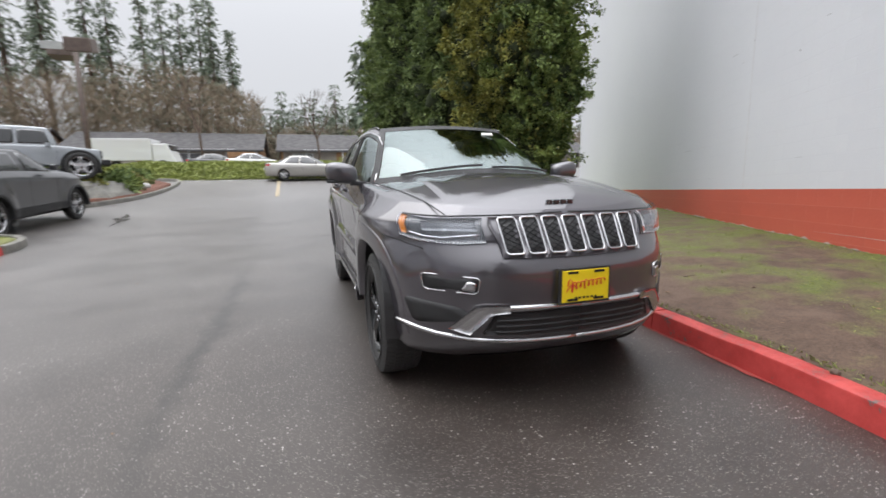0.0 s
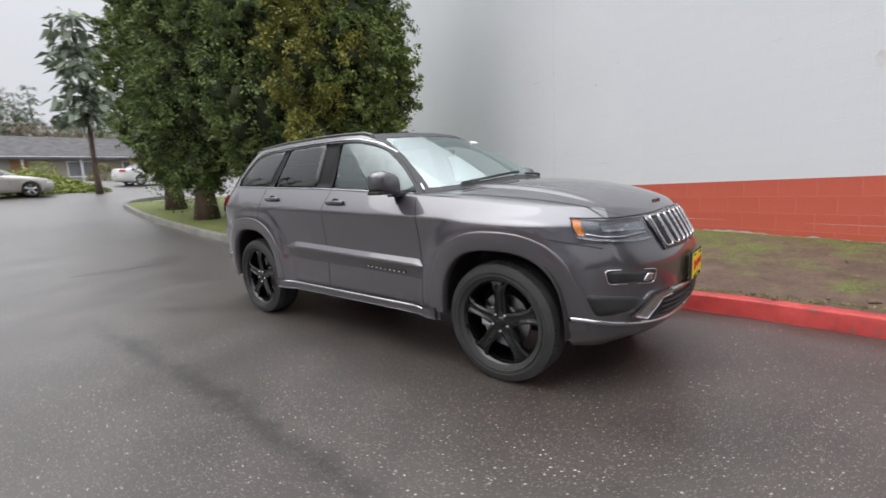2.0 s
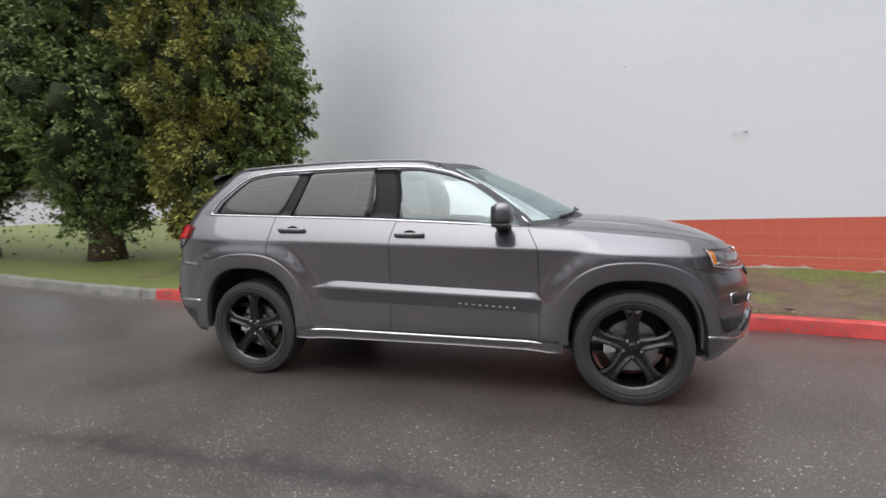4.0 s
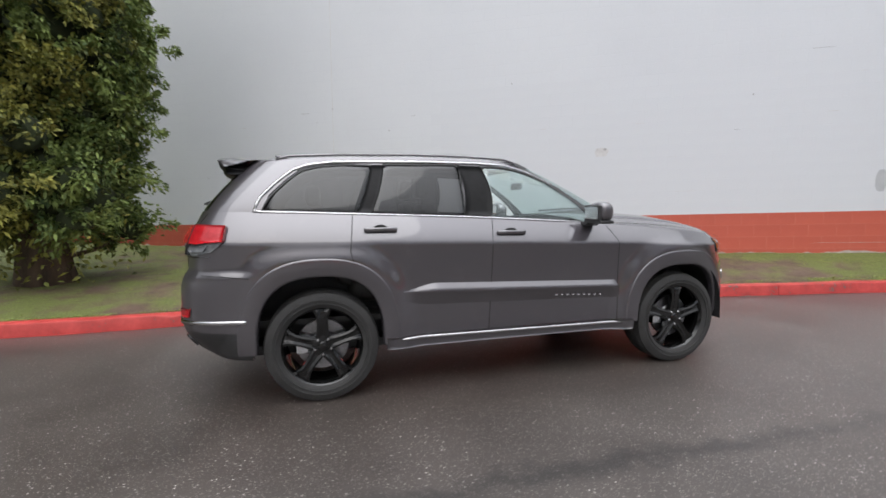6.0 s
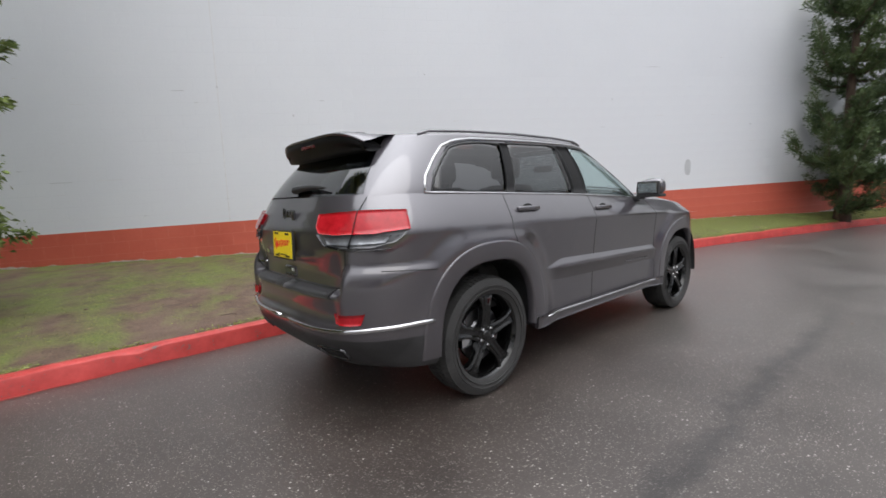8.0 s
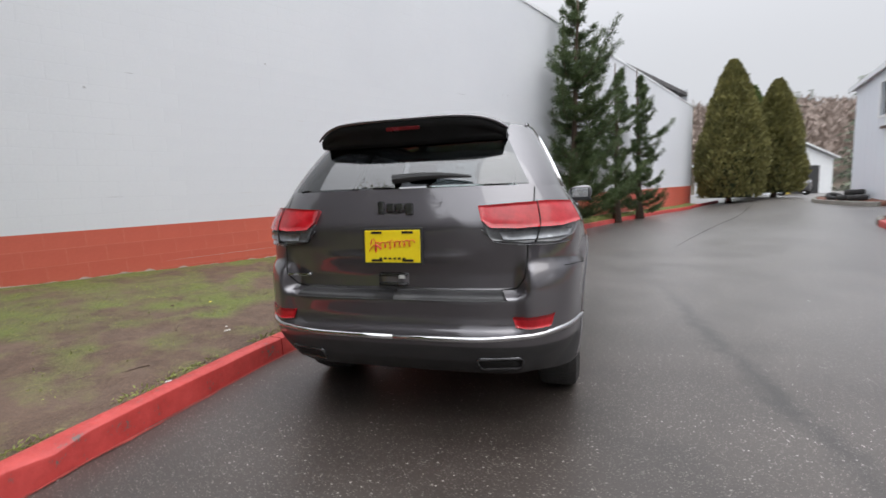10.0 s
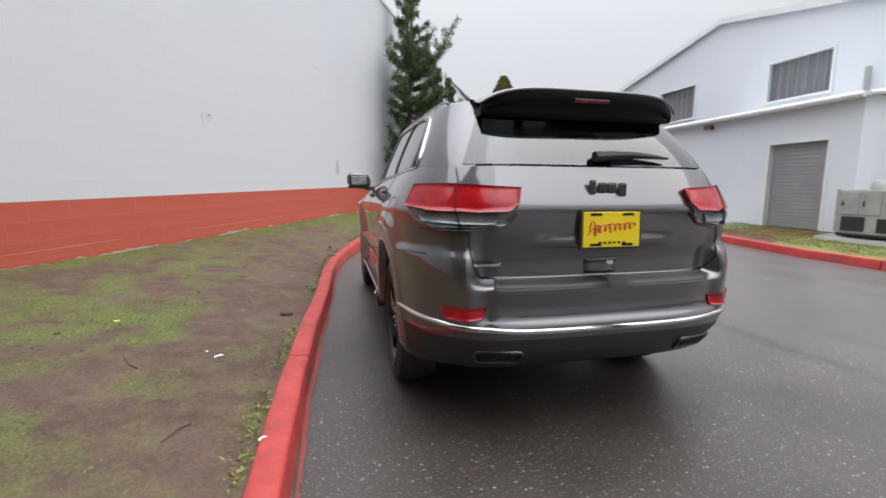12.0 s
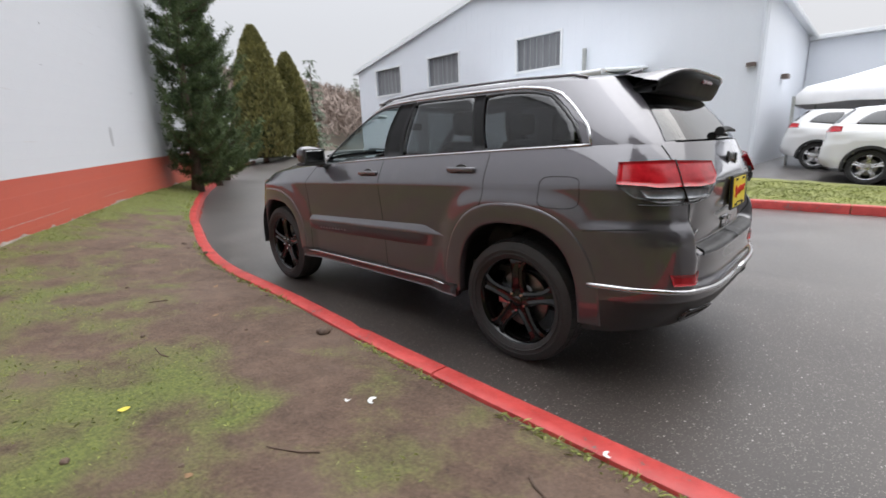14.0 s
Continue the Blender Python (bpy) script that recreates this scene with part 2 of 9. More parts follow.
GREY_PATCH = surface("grey_primer_patch", (0.42, 0.43, 0.45), (0.50, 0.51, 0.53), 6, 60, (0.6, 0.8), 0.2)
FLAKE = surface("peeled_paint_edge", (0.30, 0.30, 0.31), (0.50, 0.50, 0.51), 20, 90, (0.7, 0.9), 0.4)
RED_KERB = kerb_mat()
GREY_KERB = surface("wet_concrete_kerb", (0.10, 0.095, 0.085), (0.24, 0.23, 0.20), 4, 60, (0.45, 0.7), 0.4)
CONCRETE = surface("damp_concrete", (0.24, 0.235, 0.22), (0.38, 0.37, 0.35), 1.5, 50, (0.5, 0.75), 0.3)
BARK = surface("rough_bark", (0.045, 0.030, 0.022), (0.14, 0.095, 0.07), 6, 40, (0.8, 0.95), 1.0, stretch=(1, 1, 0.15))
SIDING = surface("pale_blue_metal_siding", (0.70, 0.735, 0.79), (0.76, 0.79, 0.84), 0.3, 20, (0.35, 0.5), 0.03)
TRIM_WHITE = surface("white_metal_trim", (0.72, 0.74, 0.76), (0.80, 0.82, 0.83), 2, 40, (0.35, 0.55), 0.05)
DARK_STUFF = surface("black_plastic", (0.016, 0.016, 0.017), (0.032, 0.032, 0.033), 8, 200, (0.45, 0.65), 0.2)
MULCH = surface("red_bark_mulch", (0.07, 0.028, 0.018), (0.20, 0.085, 0.055), 3, 45, (0.8, 0.95), 1.0)
GRASS_FLAT = surface("mown_grass_ground", (0.105, 0.110, 0.036), (0.24, 0.25, 0.080), 2.2, 90, (0.8, 0.95), 0.5)
BLUE_STEEL = surface("blue_dumpster_paint", (0.015, 0.05, 0.19), (0.03, 0.09, 0.30), 3, 60, (0.35, 0.55), 0.1)
GREY_STEEL = surface("grey_sheet_metal", (0.30, 0.31, 0.30), (0.42, 0.43, 0.41), 3, 60, (0.4, 0.6), 0.1)
ROLL_GREY = surface("grey_roll_door", (0.27, 0.275, 0.285), (0.34, 0.345, 0.355), 2, 60, (0.4, 0.6), 0.05)
ROOF_GREY = surface("grey_roof_shingle", (0.075, 0.073, 0.075), (0.14, 0.135, 0.135), 2, 30, (0.9, 1.0), 0.5, spec=0.08)
WOOD_TAN = surface("tan_wood_cladding", (0.25, 0.13, 0.06), (0.42, 0.24, 0.12), 2, 40, (0.6, 0.8), 0.3)
LAMP_BROWN = surface("brown_lamp_metal", (0.09, 0.065, 0.055), (0.16, 0.12, 0.10), 5, 60, (0.4, 0.6), 0.1)
CREAM_LINE = surface("worn_yellow_line_paint", (0.30, 0.24, 0.14), (0.46, 0.38, 0.26), 8, 60, (0.4, 0.6), 0.3)
WHITE_LINE = surface("worn_white_line_paint", (0.45, 0.45, 0.44), (0.68, 0.68, 0.66), 8, 60, (0.4, 0.6), 0.3)
WINDOW_DARK = surface("dark_window_glass", (0.12, 0.125, 0.135), (0.22, 0.225, 0.235), 1.2, 9, (0.05, 0.12), 0.02, stretch=(6, 1, 0.3))


# ---- small building helpers ----
def obj(name, verts, faces, material=None, smooth=False):
    me = bpy.data.meshes.new(name)
    me.from_pydata([tuple(v) for v in verts], [], faces)
    if material:
        me.materials.append(material)
    if smooth:
        me.polygons.foreach_set("use_smooth", [True] * len(me.polygons))
    me.update()
    return new(name, me)


def from_bm(name, bm, material, smooth=False):
    bmesh.ops.recalc_face_normals(bm, faces=bm.faces)
    me = bpy.data.meshes.new(name)
    bm.to_mesh(me)
    bm.free()
    me.materials.append(material)
    if smooth:
        me.polygons.foreach_set("use_smooth", [True] * len(me.polygons))
    return new(name, me)


def part(name, bm, material, parent, label="", smooth=False):
    ob = from_bm(name, bm, material, smooth)
    ob.parent = parent
    if label:
        ob["label"] = label
    return ob


def pobj(name, verts, faces, material, parent, label="", smooth=False):
    ob = obj(name, verts, faces, material, smooth)
    ob.parent = parent
    if label:
        ob["label"] = label
    return ob


def empty(name, m, label, category, group="", kind=""):
    e = new(name)
    e.empty_display_size = 0.1
    e.matrix_world = m
    return tagged(e, label, category, group, kind)


def bm_box(bm, lo, hi, bevel=0.0, m=None):
    r = bmesh.ops.create_cube(bm, size=1.0)
    vs = r["verts"]
    c = [(a + b) / 2 for a, b in zip(lo, hi)]
    s = [b - a for a, b in zip(lo, hi)]
    for v in vs:
        v.co = Vector((c[0] + v.co.x * s[0], c[1] + v.co.y * s[1], c[2] + v.co.z * s[2]))
    if bevel:
        es = list({e for v in vs for e in v.link_edges})
        r2 = bmesh.ops.bevel(bm, geom=es, offset=bevel, segments=2, affect="EDGES", profile=0.6)
        vs = list({v for f in r2["faces"] for v in f.verts} | {v for v in vs if v.is_valid})
    if m is not None:
        for v in vs:
            v.co = m @ v.co
    return vs


def box(lo, hi, bevel=0.0, m=None):
    bm = bmesh.new()
    bm_box(bm, lo, hi, bevel, m)
    return bm


def bm_tube(bm, pts, radii, seg=8, cap=True):
    """A tube along points with a radius at each."""
    rings = []
    pts = [Vector(p) for p in pts]
    for i, p in enumerate(pts):
        d = (pts[min(i + 1, len(pts) - 1)] - pts[max(i - 1, 0)]).normalized()
        u = d.cross(Vector((0, 0, 1)) if abs(d.z) < 0.9 else Vector((1, 0, 0))).normalized()
        w = d.cross(u)
        r = radii[i] if hasattr(radii, "__len__") else radii
        rings.append([bm.verts.new(p + (u * math.cos(a) + w * math.sin(a)) * r) for a in (2 * math.pi * k / seg for k in range(seg))])
    for a, b in zip(rings, rings[1:]):
        for k in range(seg):
            bm.faces.new((a[k], a[(k + 1) % seg], b[(k + 1) % seg], b[k]))
    if cap:
        bm.faces.new(rings[0][::-1])
        bm.faces.new(rings[-1])
    return rings


def tube(pts, radii, seg=8):
    bm = bmesh.new()
    bm_tube(bm, pts, radii, seg)
    return bm


def bm_lathe(bm, profile, seg=48, axis="y", centre=(0, 0, 0)):
    """Turns a profile of (radius, along) round an axis."""
    c = Vector(centre)
    rings = []
    for r, h in profile:
        ring = []
        for k in range(seg):
            a = 2 * math.pi * k / seg
            v = Vector((r * math.cos(a), h, r * math.sin(a))) if axis == "y" else Vector((r * math.cos(a), r * math.sin(a), h)) if axis == "z" else Vector((h, r * math.cos(a), r * math.sin(a)))
            ring.append(bm.verts.new(c + v))
        rings.append(ring)
    for a, b in zip(rings, rings[1:]):
        for k in range(seg):
            bm.faces.new((a[k], a[(k + 1) % seg], b[(k + 1) % seg], b[k]))
    return rings


def smoothstep(a, b, x):
    t = min(1.0, max(0.0, (x - a) / (b - a)))
    return t * t * (3 - 2 * t)


def curve_at(pts, x):
    """A smooth function through (x, value) knots."""
    if x <= pts[0][0]:
        return pts[0][1]
    if x >= pts[-1][0]:
        return pts[-1][1]
    for i in range(len(pts) - 1):
        x0, y0 = pts[i]
        x1, y1 = pts[i + 1]
        if x0 <= x <= x1:
            h = x1 - x0
            m0 = (y1 - pts[i - 1][1]) / (x1 - pts[i - 1][0]) if i > 0 else (y1 - y0) / h
            m1 = (pts[i + 2][1] - y0) / (pts[i + 2][0] - x0) if i + 2 < len(pts) else (y1 - y0) / h
            t = (x - x0) / h
            return (2 * t**3 - 3 * t**2 + 1) * y0 + (t**3 - 2 * t**2 + t) * h * m0 + (-2 * t**3 + 3 * t**2) * y1 + (t**3 - t**2) * h * m1
    return pts[-1][1]


# ---- the ground: falls gently to the car park's low side ----
def ground_z(x, y):
    s = max(0.0, -x - 4.2)
    west = min(0.083 * s * s / (s + 4.0), 2.3)
    east = 0.6 * (1.0 - math.exp(-max(0.0, x - 2.0) / 22.0))
    k = min(1.0, max(0.0, (x + 5.0) / 4.0))
    south = k * 0.09 * min(5.0, max(0.0, -7.3 - y))
    return west + east + south


WALL_P = Vector((3.434, 3.144, 0))
WALL_D = Vector((0.8892, -0.4576, 0))
WALL_N = Vector((-0.4576, -0.8892, 0))  # faces the road


def wall_y(x):
    return 3.144 - 0.5146 * (x - 3.434)


KERB = [(-19.5, 4.6), (-18.6, 3.1), (-17.2, 2.2), (-14.5, 1.75), (-12.0, 1.52), (-9.5, 1.42), (-7, 1.38), (-5, 1.42), (-3, 1.46), (-1, 1.42), (0.5, 1.33), (2, 1.27), (3.2, 1.08),
        (4.5, 0.74), (6, 0.33), (7.5, -0.20), (9, -0.78), (11, -1.60), (13.5, -2.75), (17, -4.4), (21, -6.4), (24.5, -8.4), (26.5, -10.0)]


def kerb_y(x):
    return curve_at(KERB[2:], x)


def grid_axis(knots):
    """Steps that are fine near the car and coarse far off."""
    out = []
    for (a, b, n) in knots:
        out += [a + (b - a) * i / n for i in range(n)]
    return out + [knots[-1][1]]


gx = grid_axis([(-900, -200, 5), (-200, -60, 8), (-60, -26, 12), (-26, 30, 112), (30, 60, 12), (60, 900, 10)])
gy = grid_axis([(-900, -100, 5), (-100, -30, 8), (-30, 16, 92), (16, 60, 8), (60, 900, 6)])
gv = []
for y in gy:
    for x in gx:
        wob = 0.002 * noise.noise((x * 0.5, y * 0.5, 0)) if abs(x) < 30 and abs(y) < 30 else 0.0
        gv.append((x, y, ground_z(x, y) + wob))
nx = len(gx)
gf = [(j * nx + i, j * nx + i + 1, (j + 1) * nx + i + 1, (j + 1) * nx + i) for j in range(len(gy) - 1) for i in range(nx - 1)]
ground = tagged(obj("ground", gv, gf, ASPHALT, True), "wet dark asphalt lot that rises gently away from the parked car", "asphalt", kind="structure")


def lawn_z(x, y):
    ky, wy = kerb_y(x), wall_y(x)
    t = min(1.0, max(0.0, (y - ky) / max(0.4, wy - ky)))
    rise = 0.13 + 0.27 * t ** 0.8 * min(1.0, max(0.25, (wy - ky) / 1.2))
    if x < -6:
        rise = 0.13 + (rise - 0.13) * max(0.25, 1 - (-6 - x) / 8)
    return ground_z(x, min(y, 9)) + rise + 0.02 * noise.noise((x * 1.3, y * 1.3, 3)) + 0.008 * noise.noise((x * 6, y * 6, 5)) + 0.006 * noise.noise((x * 15, y * 15, 6))


lv, lf = [], []
xs = [-17.2 + 0.14 * i for i in range(int(42 / 0.14))]
rows_n = 44
for x in xs:
    y0 = kerb_y(x) + 0.12
    y1 = wall_y(x) + 0.3
    for j in range(rows_n + 1):
        y = y0 + (y1 - y0) * (j / rows_n)
        z = lawn_z(x, y)
        if j == 0:
            z = ground_z(x, y) + 0.125
        lv.append((x, y, z))
for i in range(len(xs) - 1):
    for j in range(rows_n):
        a = i * (rows_n + 1) + j
        lf.append((a, a + 1, a + rows_n + 2, a + rows_n + 1))


def moss_cover(x, y):
    """How green the lawn is: by the wall's foot and beyond the ends of the car most."""
    ky, wy = kerb_y(x), wall_y(x)
    n1 = noise.noise((x * 0.8, y * 0.8, 11)) * 0.24 + noise.noise((x * 2.6, y * 2.6, 4)) * 0.48 + noise.noise((x * 6, y * 6, 8)) * 0.30
    c = 0.58 - 0.14 * smoothstep(-0.5, 1.5, x) + n1 + 0.22 * smoothstep(0.6, 0.1, wy - y) + 0.46 * smoothstep(4.6, 7.0, x) + 0.20 * smoothstep(-3.2, -6.0, x) + 0.35 * smoothstep(-5.5, -7.5, x) + 0.14 * smoothstep(0.25, 0.0, y - ky)
    bare = smoothstep(1.6, 0.7, math.hypot((x + 1.8) / 1.6, (y - 2.1) / 0.8))
    worn = smoothstep(1.15, 0.25, y - ky) * smoothstep(-3.4, -2.4, x) * smoothstep(4.6, 3.0, x)
    return min(1.0, max(0.0, c - 0.12 * bare - 0.22 * worn))


lawn = tagged(obj("lawn", lv, lf, LAWN, True), "patchy winter lawn of moss and bare brown soil between kerb and wall", "lawn", kind="structure")
moss = lawn.data.attributes.new("moss", "FLOAT", "POINT")
moss.data.foreach_set("value", [moss_cover(v[0], v[1]) for v in lv])


def strip_along(path, profile, closed=False):
    """Sweeps a profile of (outwards, up) along a ground path of (x, y)."""
    vs, fs = [], []
    n = len(profile)
    for i, (x, y) in enumerate(path):
        a, b = path[max(0, i - 1)], path[min(len(path) - 1, i + 1)]
        d = Vector((b[0] - a[0], b[1] - a[1], 0)).normalized()
        s = Vector((-d.y, d.x, 0))
        for o, u in profile:
            q = Vector((x, y, 0)) + s * o
            vs.append((q.x, q.y, ground_z(q.x, q.y) + u))
    for i in range(len(path) - 1):
        for j in range(n - 1):
            a = i * n + j
            fs.append((a, a + n, a + n + 1, a + 1))
    fs.append(tuple(range(n)))
    fs.append(tuple(range((len(path) - 1) * n, len(path) * n))[::-1])
    return vs, fs


KERB_PROFILE = [(0.0, -0.05), (0.010, 0.128), (0.016, 0.141), (0.030, 0.149), (0.122, 0.153), (0.138, 0.147), (0.146, 0.125), (0.148, -0.05)]


def resample(pts, step):
    """Points at even steps along a smooth line through pts."""
    out = []
    n = len(pts)
    dense = []
    for i in range(n - 1):
        p0, p1, p2, p3 = pts[max(0, i - 1)], pts[i], pts[i + 1], pts[min(n - 1, i + 2)]
        for k in range(24):
            t = k / 24
            dense.append(tuple(0.5 * (2 * b + (c - a) * t + (2 * a - 5 * b + 4 * c - d) * t * t + (3 * b - a - 3 * c + d) * t**3) for a, b, c, d in zip(p0, p1, p2, p3)))
    dense.append(pts[-1])
    out = [dense[0]]
    acc = 0.0
    for a, b in zip(dense, dense[1:]):
        acc += math.dist(a, b)
        if acc >= step:
            out.append(b)
            acc = 0.0
    return out


def kerb_run(name, pts, length, material, label, group, flip=False):
    """Cast kerb lengths, each with its own joints and chipped edge."""
    pts = resample(pts, 0.12)
    if flip:
        pts = pts[::-1]
    per = max(3, int(length / 0.12))
    i = 0
    k = 0
    while i < len(pts) - 2:
        seg = pts[i:i + per + 1]
        if len(seg) < 3:
            break
        if k:
            a, b = seg[0], seg[1]
            seg = [(a[0] + (b[0] - a[0]) * 0.07, a[1] + (b[1] - a[1]) * 0.07)] + seg[1:]
        vs, fs = strip_along(seg, KERB_PROFILE)
        out = []
        for (x, y, z) in vs:
            w = 0.012 * noise.noise((x * 2.2, y * 2.2, z * 6))
            chip = max(0.0, noise.noise((x * 5, y * 5, 9.0)) - 0.42) * 0.09 if z - ground_z(x, y) > 0.12 else 0
            out.append((x, y + w * 0.6, z + w * 0.5 - chip))
        ob = obj(name, out, fs, material, True)
        ob.data.set_sharp_from_angle(angle=radians(28))
        tagged(ob, label, "kerb", group, "structure")
        i += per
        k += 1


kerb_run("kerb", [p for p in KERB if p[0] >= -5.1], 2.6, RED_KERB, "worn bright red painted concrete kerb beside the lawn", "red kerb lengths along the wall")
kerb_run("kerb", [p for p in KERB if p[0] <= -4.9], 2.6, GREY_KERB, "wet grey concrete kerb round the end of the lawn", "grey kerb lengths")


# ---- the painted block wall of the long building ----
S0, S1, WALL_TOP = -24.5, 24.6, 6.75
TILT = 0.0244


def wall_pt(s, z, out=0.0):
    """A point on the wall: metres along it, height, metres in front of it."""
    q = WALL_P + WALL_D * s + WALL_N * out
    return (q.x, q.y, z + TILT * s)


def wall_slab(name, z0, z1, material, label, thick=0.25, out=0.0, drop0=0.0):
    vs = []
    for o in (out, out - thick):
        for s in (S0, S1):
            for z in (z0, z1):
                vs.append(wall_pt(s, z if z == z1 else z - drop0, o))
    fs = [(0, 2, 3, 1), (4, 5, 7, 6), (0, 1, 5, 4), (2, 6, 7, 3), (0, 4, 6, 2), (1, 3, 7, 5)]
    return tagged(obj(name, vs, fs, material), label, "wall", kind="structure")


RED_Z = 1.115
TOP_LINE = [(S0, 9.75), (0.0, 7.10), (5.4, 6.84), (S1, 6.30)]


def wall_top(s):
    """Height of the wall's raked top above the tilted courses."""
    for (a, b), (c, d) in zip(TOP_LINE, TOP_LINE[1:]):
        if s <= c:
            return b + (d - b) * (s - a) / (c - a) - TILT * s
    return TOP_LINE[-1][1] - TILT * s


vs = [wall_pt(s, z, o) for o in (-0.0005, -0.25) for s, _ in TOP_LINE for z in (RED_Z, wall_top(s))]
n = 2 * len(TOP_LINE)
fs = [(2 * i, 2 * i + 2, 2 * i + 3, 2 * i + 1) for i in range(3)] + [(n + 2 * i, n + 2 * i + 1, n + 2 * i + 3, n + 2 * i + 2) for i in range(3)] + [(2 * i + 1, 2 * i + 3, n + 2 * i + 3, n + 2 * i + 1) for i in range(3)]
fs += [(0, 1, n + 1, n), (n - 2, 2 * n - 2, 2 * n - 1, n - 1)]
wall_white = tagged(obj("wall_north", vs, fs, MORTAR_WHITE), "tall blank white painted concrete block wall", "wall", kind="structure")
wall_red = wall_slab("wall_north_base", -1.2, RED_Z - 0.0005, MORTAR_RED, "red painted block base of the white wall", out=-0.0010)
vs = [wall_pt(s, wall_top(s) + h, o) for o in (0.03, -0.3) for s, _ in TOP_LINE for h in (0.0, 0.08)]
fs = [(2 * i, 2 * i + 2, 2 * i + 3, 2 * i + 1) for i in range(3)] + [(n + 2 * i, n + 2 * i + 1, n + 2 * i + 3, n + 2 * i + 2) for i in range(3)] + [(2 * i + 1, 2 * i + 3, n + 2 * i + 3, n + 2 * i + 1) for i in range(3)]
fs += [(2 * i, n + 2 * i, n + 2 * i + 2, 2 * i + 2) for i in range(3)] + [(0, 1, n + 1, n), (n - 2, 2 * n - 2, 2 * n - 1, n - 1)]
tagged(obj("parapet_cap", vs, fs, TRIM_WHITE), "pale metal cap along the top of the wall", "trim", kind="structure")
# the building behind the wall
for nm, sa, sb in (("wall_end_west", S0, S0 + 0.25), ("wall_end_east", S1 - 0.25, S1)):
    vs = [wall_pt(s, z, o) for o in (-0.26, -22) for s in (sa, sb) for z in (-1.5, WALL_TOP - 0.01)]
    tagged(obj(nm, vs, [(0, 2, 3, 1), (4, 5, 7, 6), (0, 1, 5, 4), (2, 6, 7, 3), (0, 4, 6, 2), (1, 3, 7, 5)], WHITE_WALL), "white painted end wall of the long building", "wall", kind="structure")
vs = [wall_pt(s, z, o) for o in (-0.26, -22) for s in (S0 + 0.25, S1 - 0.25) for z in (WALL_TOP - 0.4, WALL_TOP - 0.2)]
tagged(obj("roof_deck", vs, [(0, 2, 3, 1), (4, 5, 7, 6), (0, 1, 5, 4), (2, 6, 7, 3), (0, 4, 6, 2), (1, 3, 7, 5)], ROOF_GREY), "flat grey roof of the long building", "roof", kind="structure")


# ---- small wear on the wall ----
def wall_piece(name, s, z, w, h, proud, material, parent, label="", n=14, rough=0.25, seed=0.0):
    """A thin ragged patch lying on the wall."""
    vs = []
    for o in (proud, -0.004):
        for k in range(n):
            a = 2 * math.pi * k / n
            c, d = math.cos(a), math.sin(a)
            m = max(abs(c), abs(d)) ** 0.6
            f = 1 + rough * noise.noise((c * 1.7 + seed, d * 1.7 + s, z))
            vs.append(wall_pt(s + w / 2 * c / m * f, z + h / 2 * d / m * f, o))
    fs = [tuple(range(n))] + [(i, n + i, n + (i + 1) % n, (i + 1) % n) for i in range(n)]
    return pobj(name, vs, fs, material, parent, label)


wall_piece("plaster_patch", 0.02, 2.27, 0.22, 0.15, 0.003, PATCH_WALL, wall_white, "round grey plaster patch")
wall_piece("plaster_patch", 0.075, 2.315, 0.055, 0.04, 0.005, FLAKE, wall_white, "bare grey chip", 9, 0.4)
wall_piece("plaster_patch", 4.32, 1.60, 0.16, 0.36, 0.002, GREY_PATCH, wall_white, "faint upright grey patch", 12, 0.1)
wr = random.Random(4)
for k in range(46):
    s, course = wr.uniform(-9, 13), wr.randint(1, 14)
    wall_piece("paint_flake", s, RED_Z + 0.2032 * course + wr.uniform(-0.006, 0.006), wr.choice((0.04, 0.06, 0.1, 0.18, 0.34)), wr.uniform(0.004, 0.009), 0.0022, PATCH_WALL if k % 3 else FLAKE, wall_white, "", 8, 0.5, k)
for s, z in ((-5.2, 3.4), (-4.0, 2.9), (2.4, 3.1), (6.0, 2.5), (-1.6, 3.6)):
    wall_piece("paint_flake", s, z, 0.025, 0.03, 0.004, FLAKE, wall_white, "", 7, 0.5, s)
for s0, w in ((-2.4, 1.5), (0.8, 2.4), (4.0, 1.2)):
    wall_piece("scrape", s0, 0.60, w, 0.006, 0.002, CHALK, wall_red, "", 10, 0.5, s0)
# chalky salt along the foot of the red base, where the soil meets it
vs, fs = [], []
for i in range(700):
    s = -12 + 27.0 * i / 699
    q = WALL_P + WALL_D * s
    foot = lawn_z(q.x, q.y) - TILT * s
    hgt = 0.05 * max(0.0, noise.noise((s * 1.1, 5, 0)) + 0.05) + 0.05 * max(0.0, noise.noise((s * 7, 9, 0)))
    vs += [wall_pt(s, foot - 0.05, 0.004), wall_pt(s, foot + hgt, 0.004)]
fs = [(2 * i, 2 * i + 2, 2 * i + 3, 2 * i + 1) for i in range(699)]
pobj("salt_bloom", vs, fs, CHALK, wall_red, "chalky white bloom along the foot")
pobj("control_joint", [wall_pt(-5.2 + a, z, o) for a in (-0.006, 0.006) for z in (RED_Z, wall_top(-5.2)) for o in (0.0022, -0.003)], [(0, 4, 6, 2), (0, 2, 3, 1), (4, 5, 7, 6)], PATCH_WALL, wall_white)

# ---- seams and stains in the asphalt ----
WET_SEAM = surface("dark_wet_seam", (0.020, 0.017, 0.015), (0.045, 0.039, 0.035), 4, 60, (0.2, 0.35), 0.3)
RED_SPATTER = surface("red_overspray", (0.20, 0.035, 0.030), (0.36, 0.060, 0.050), 12, 80, (0.4, 0.6), 0.3)


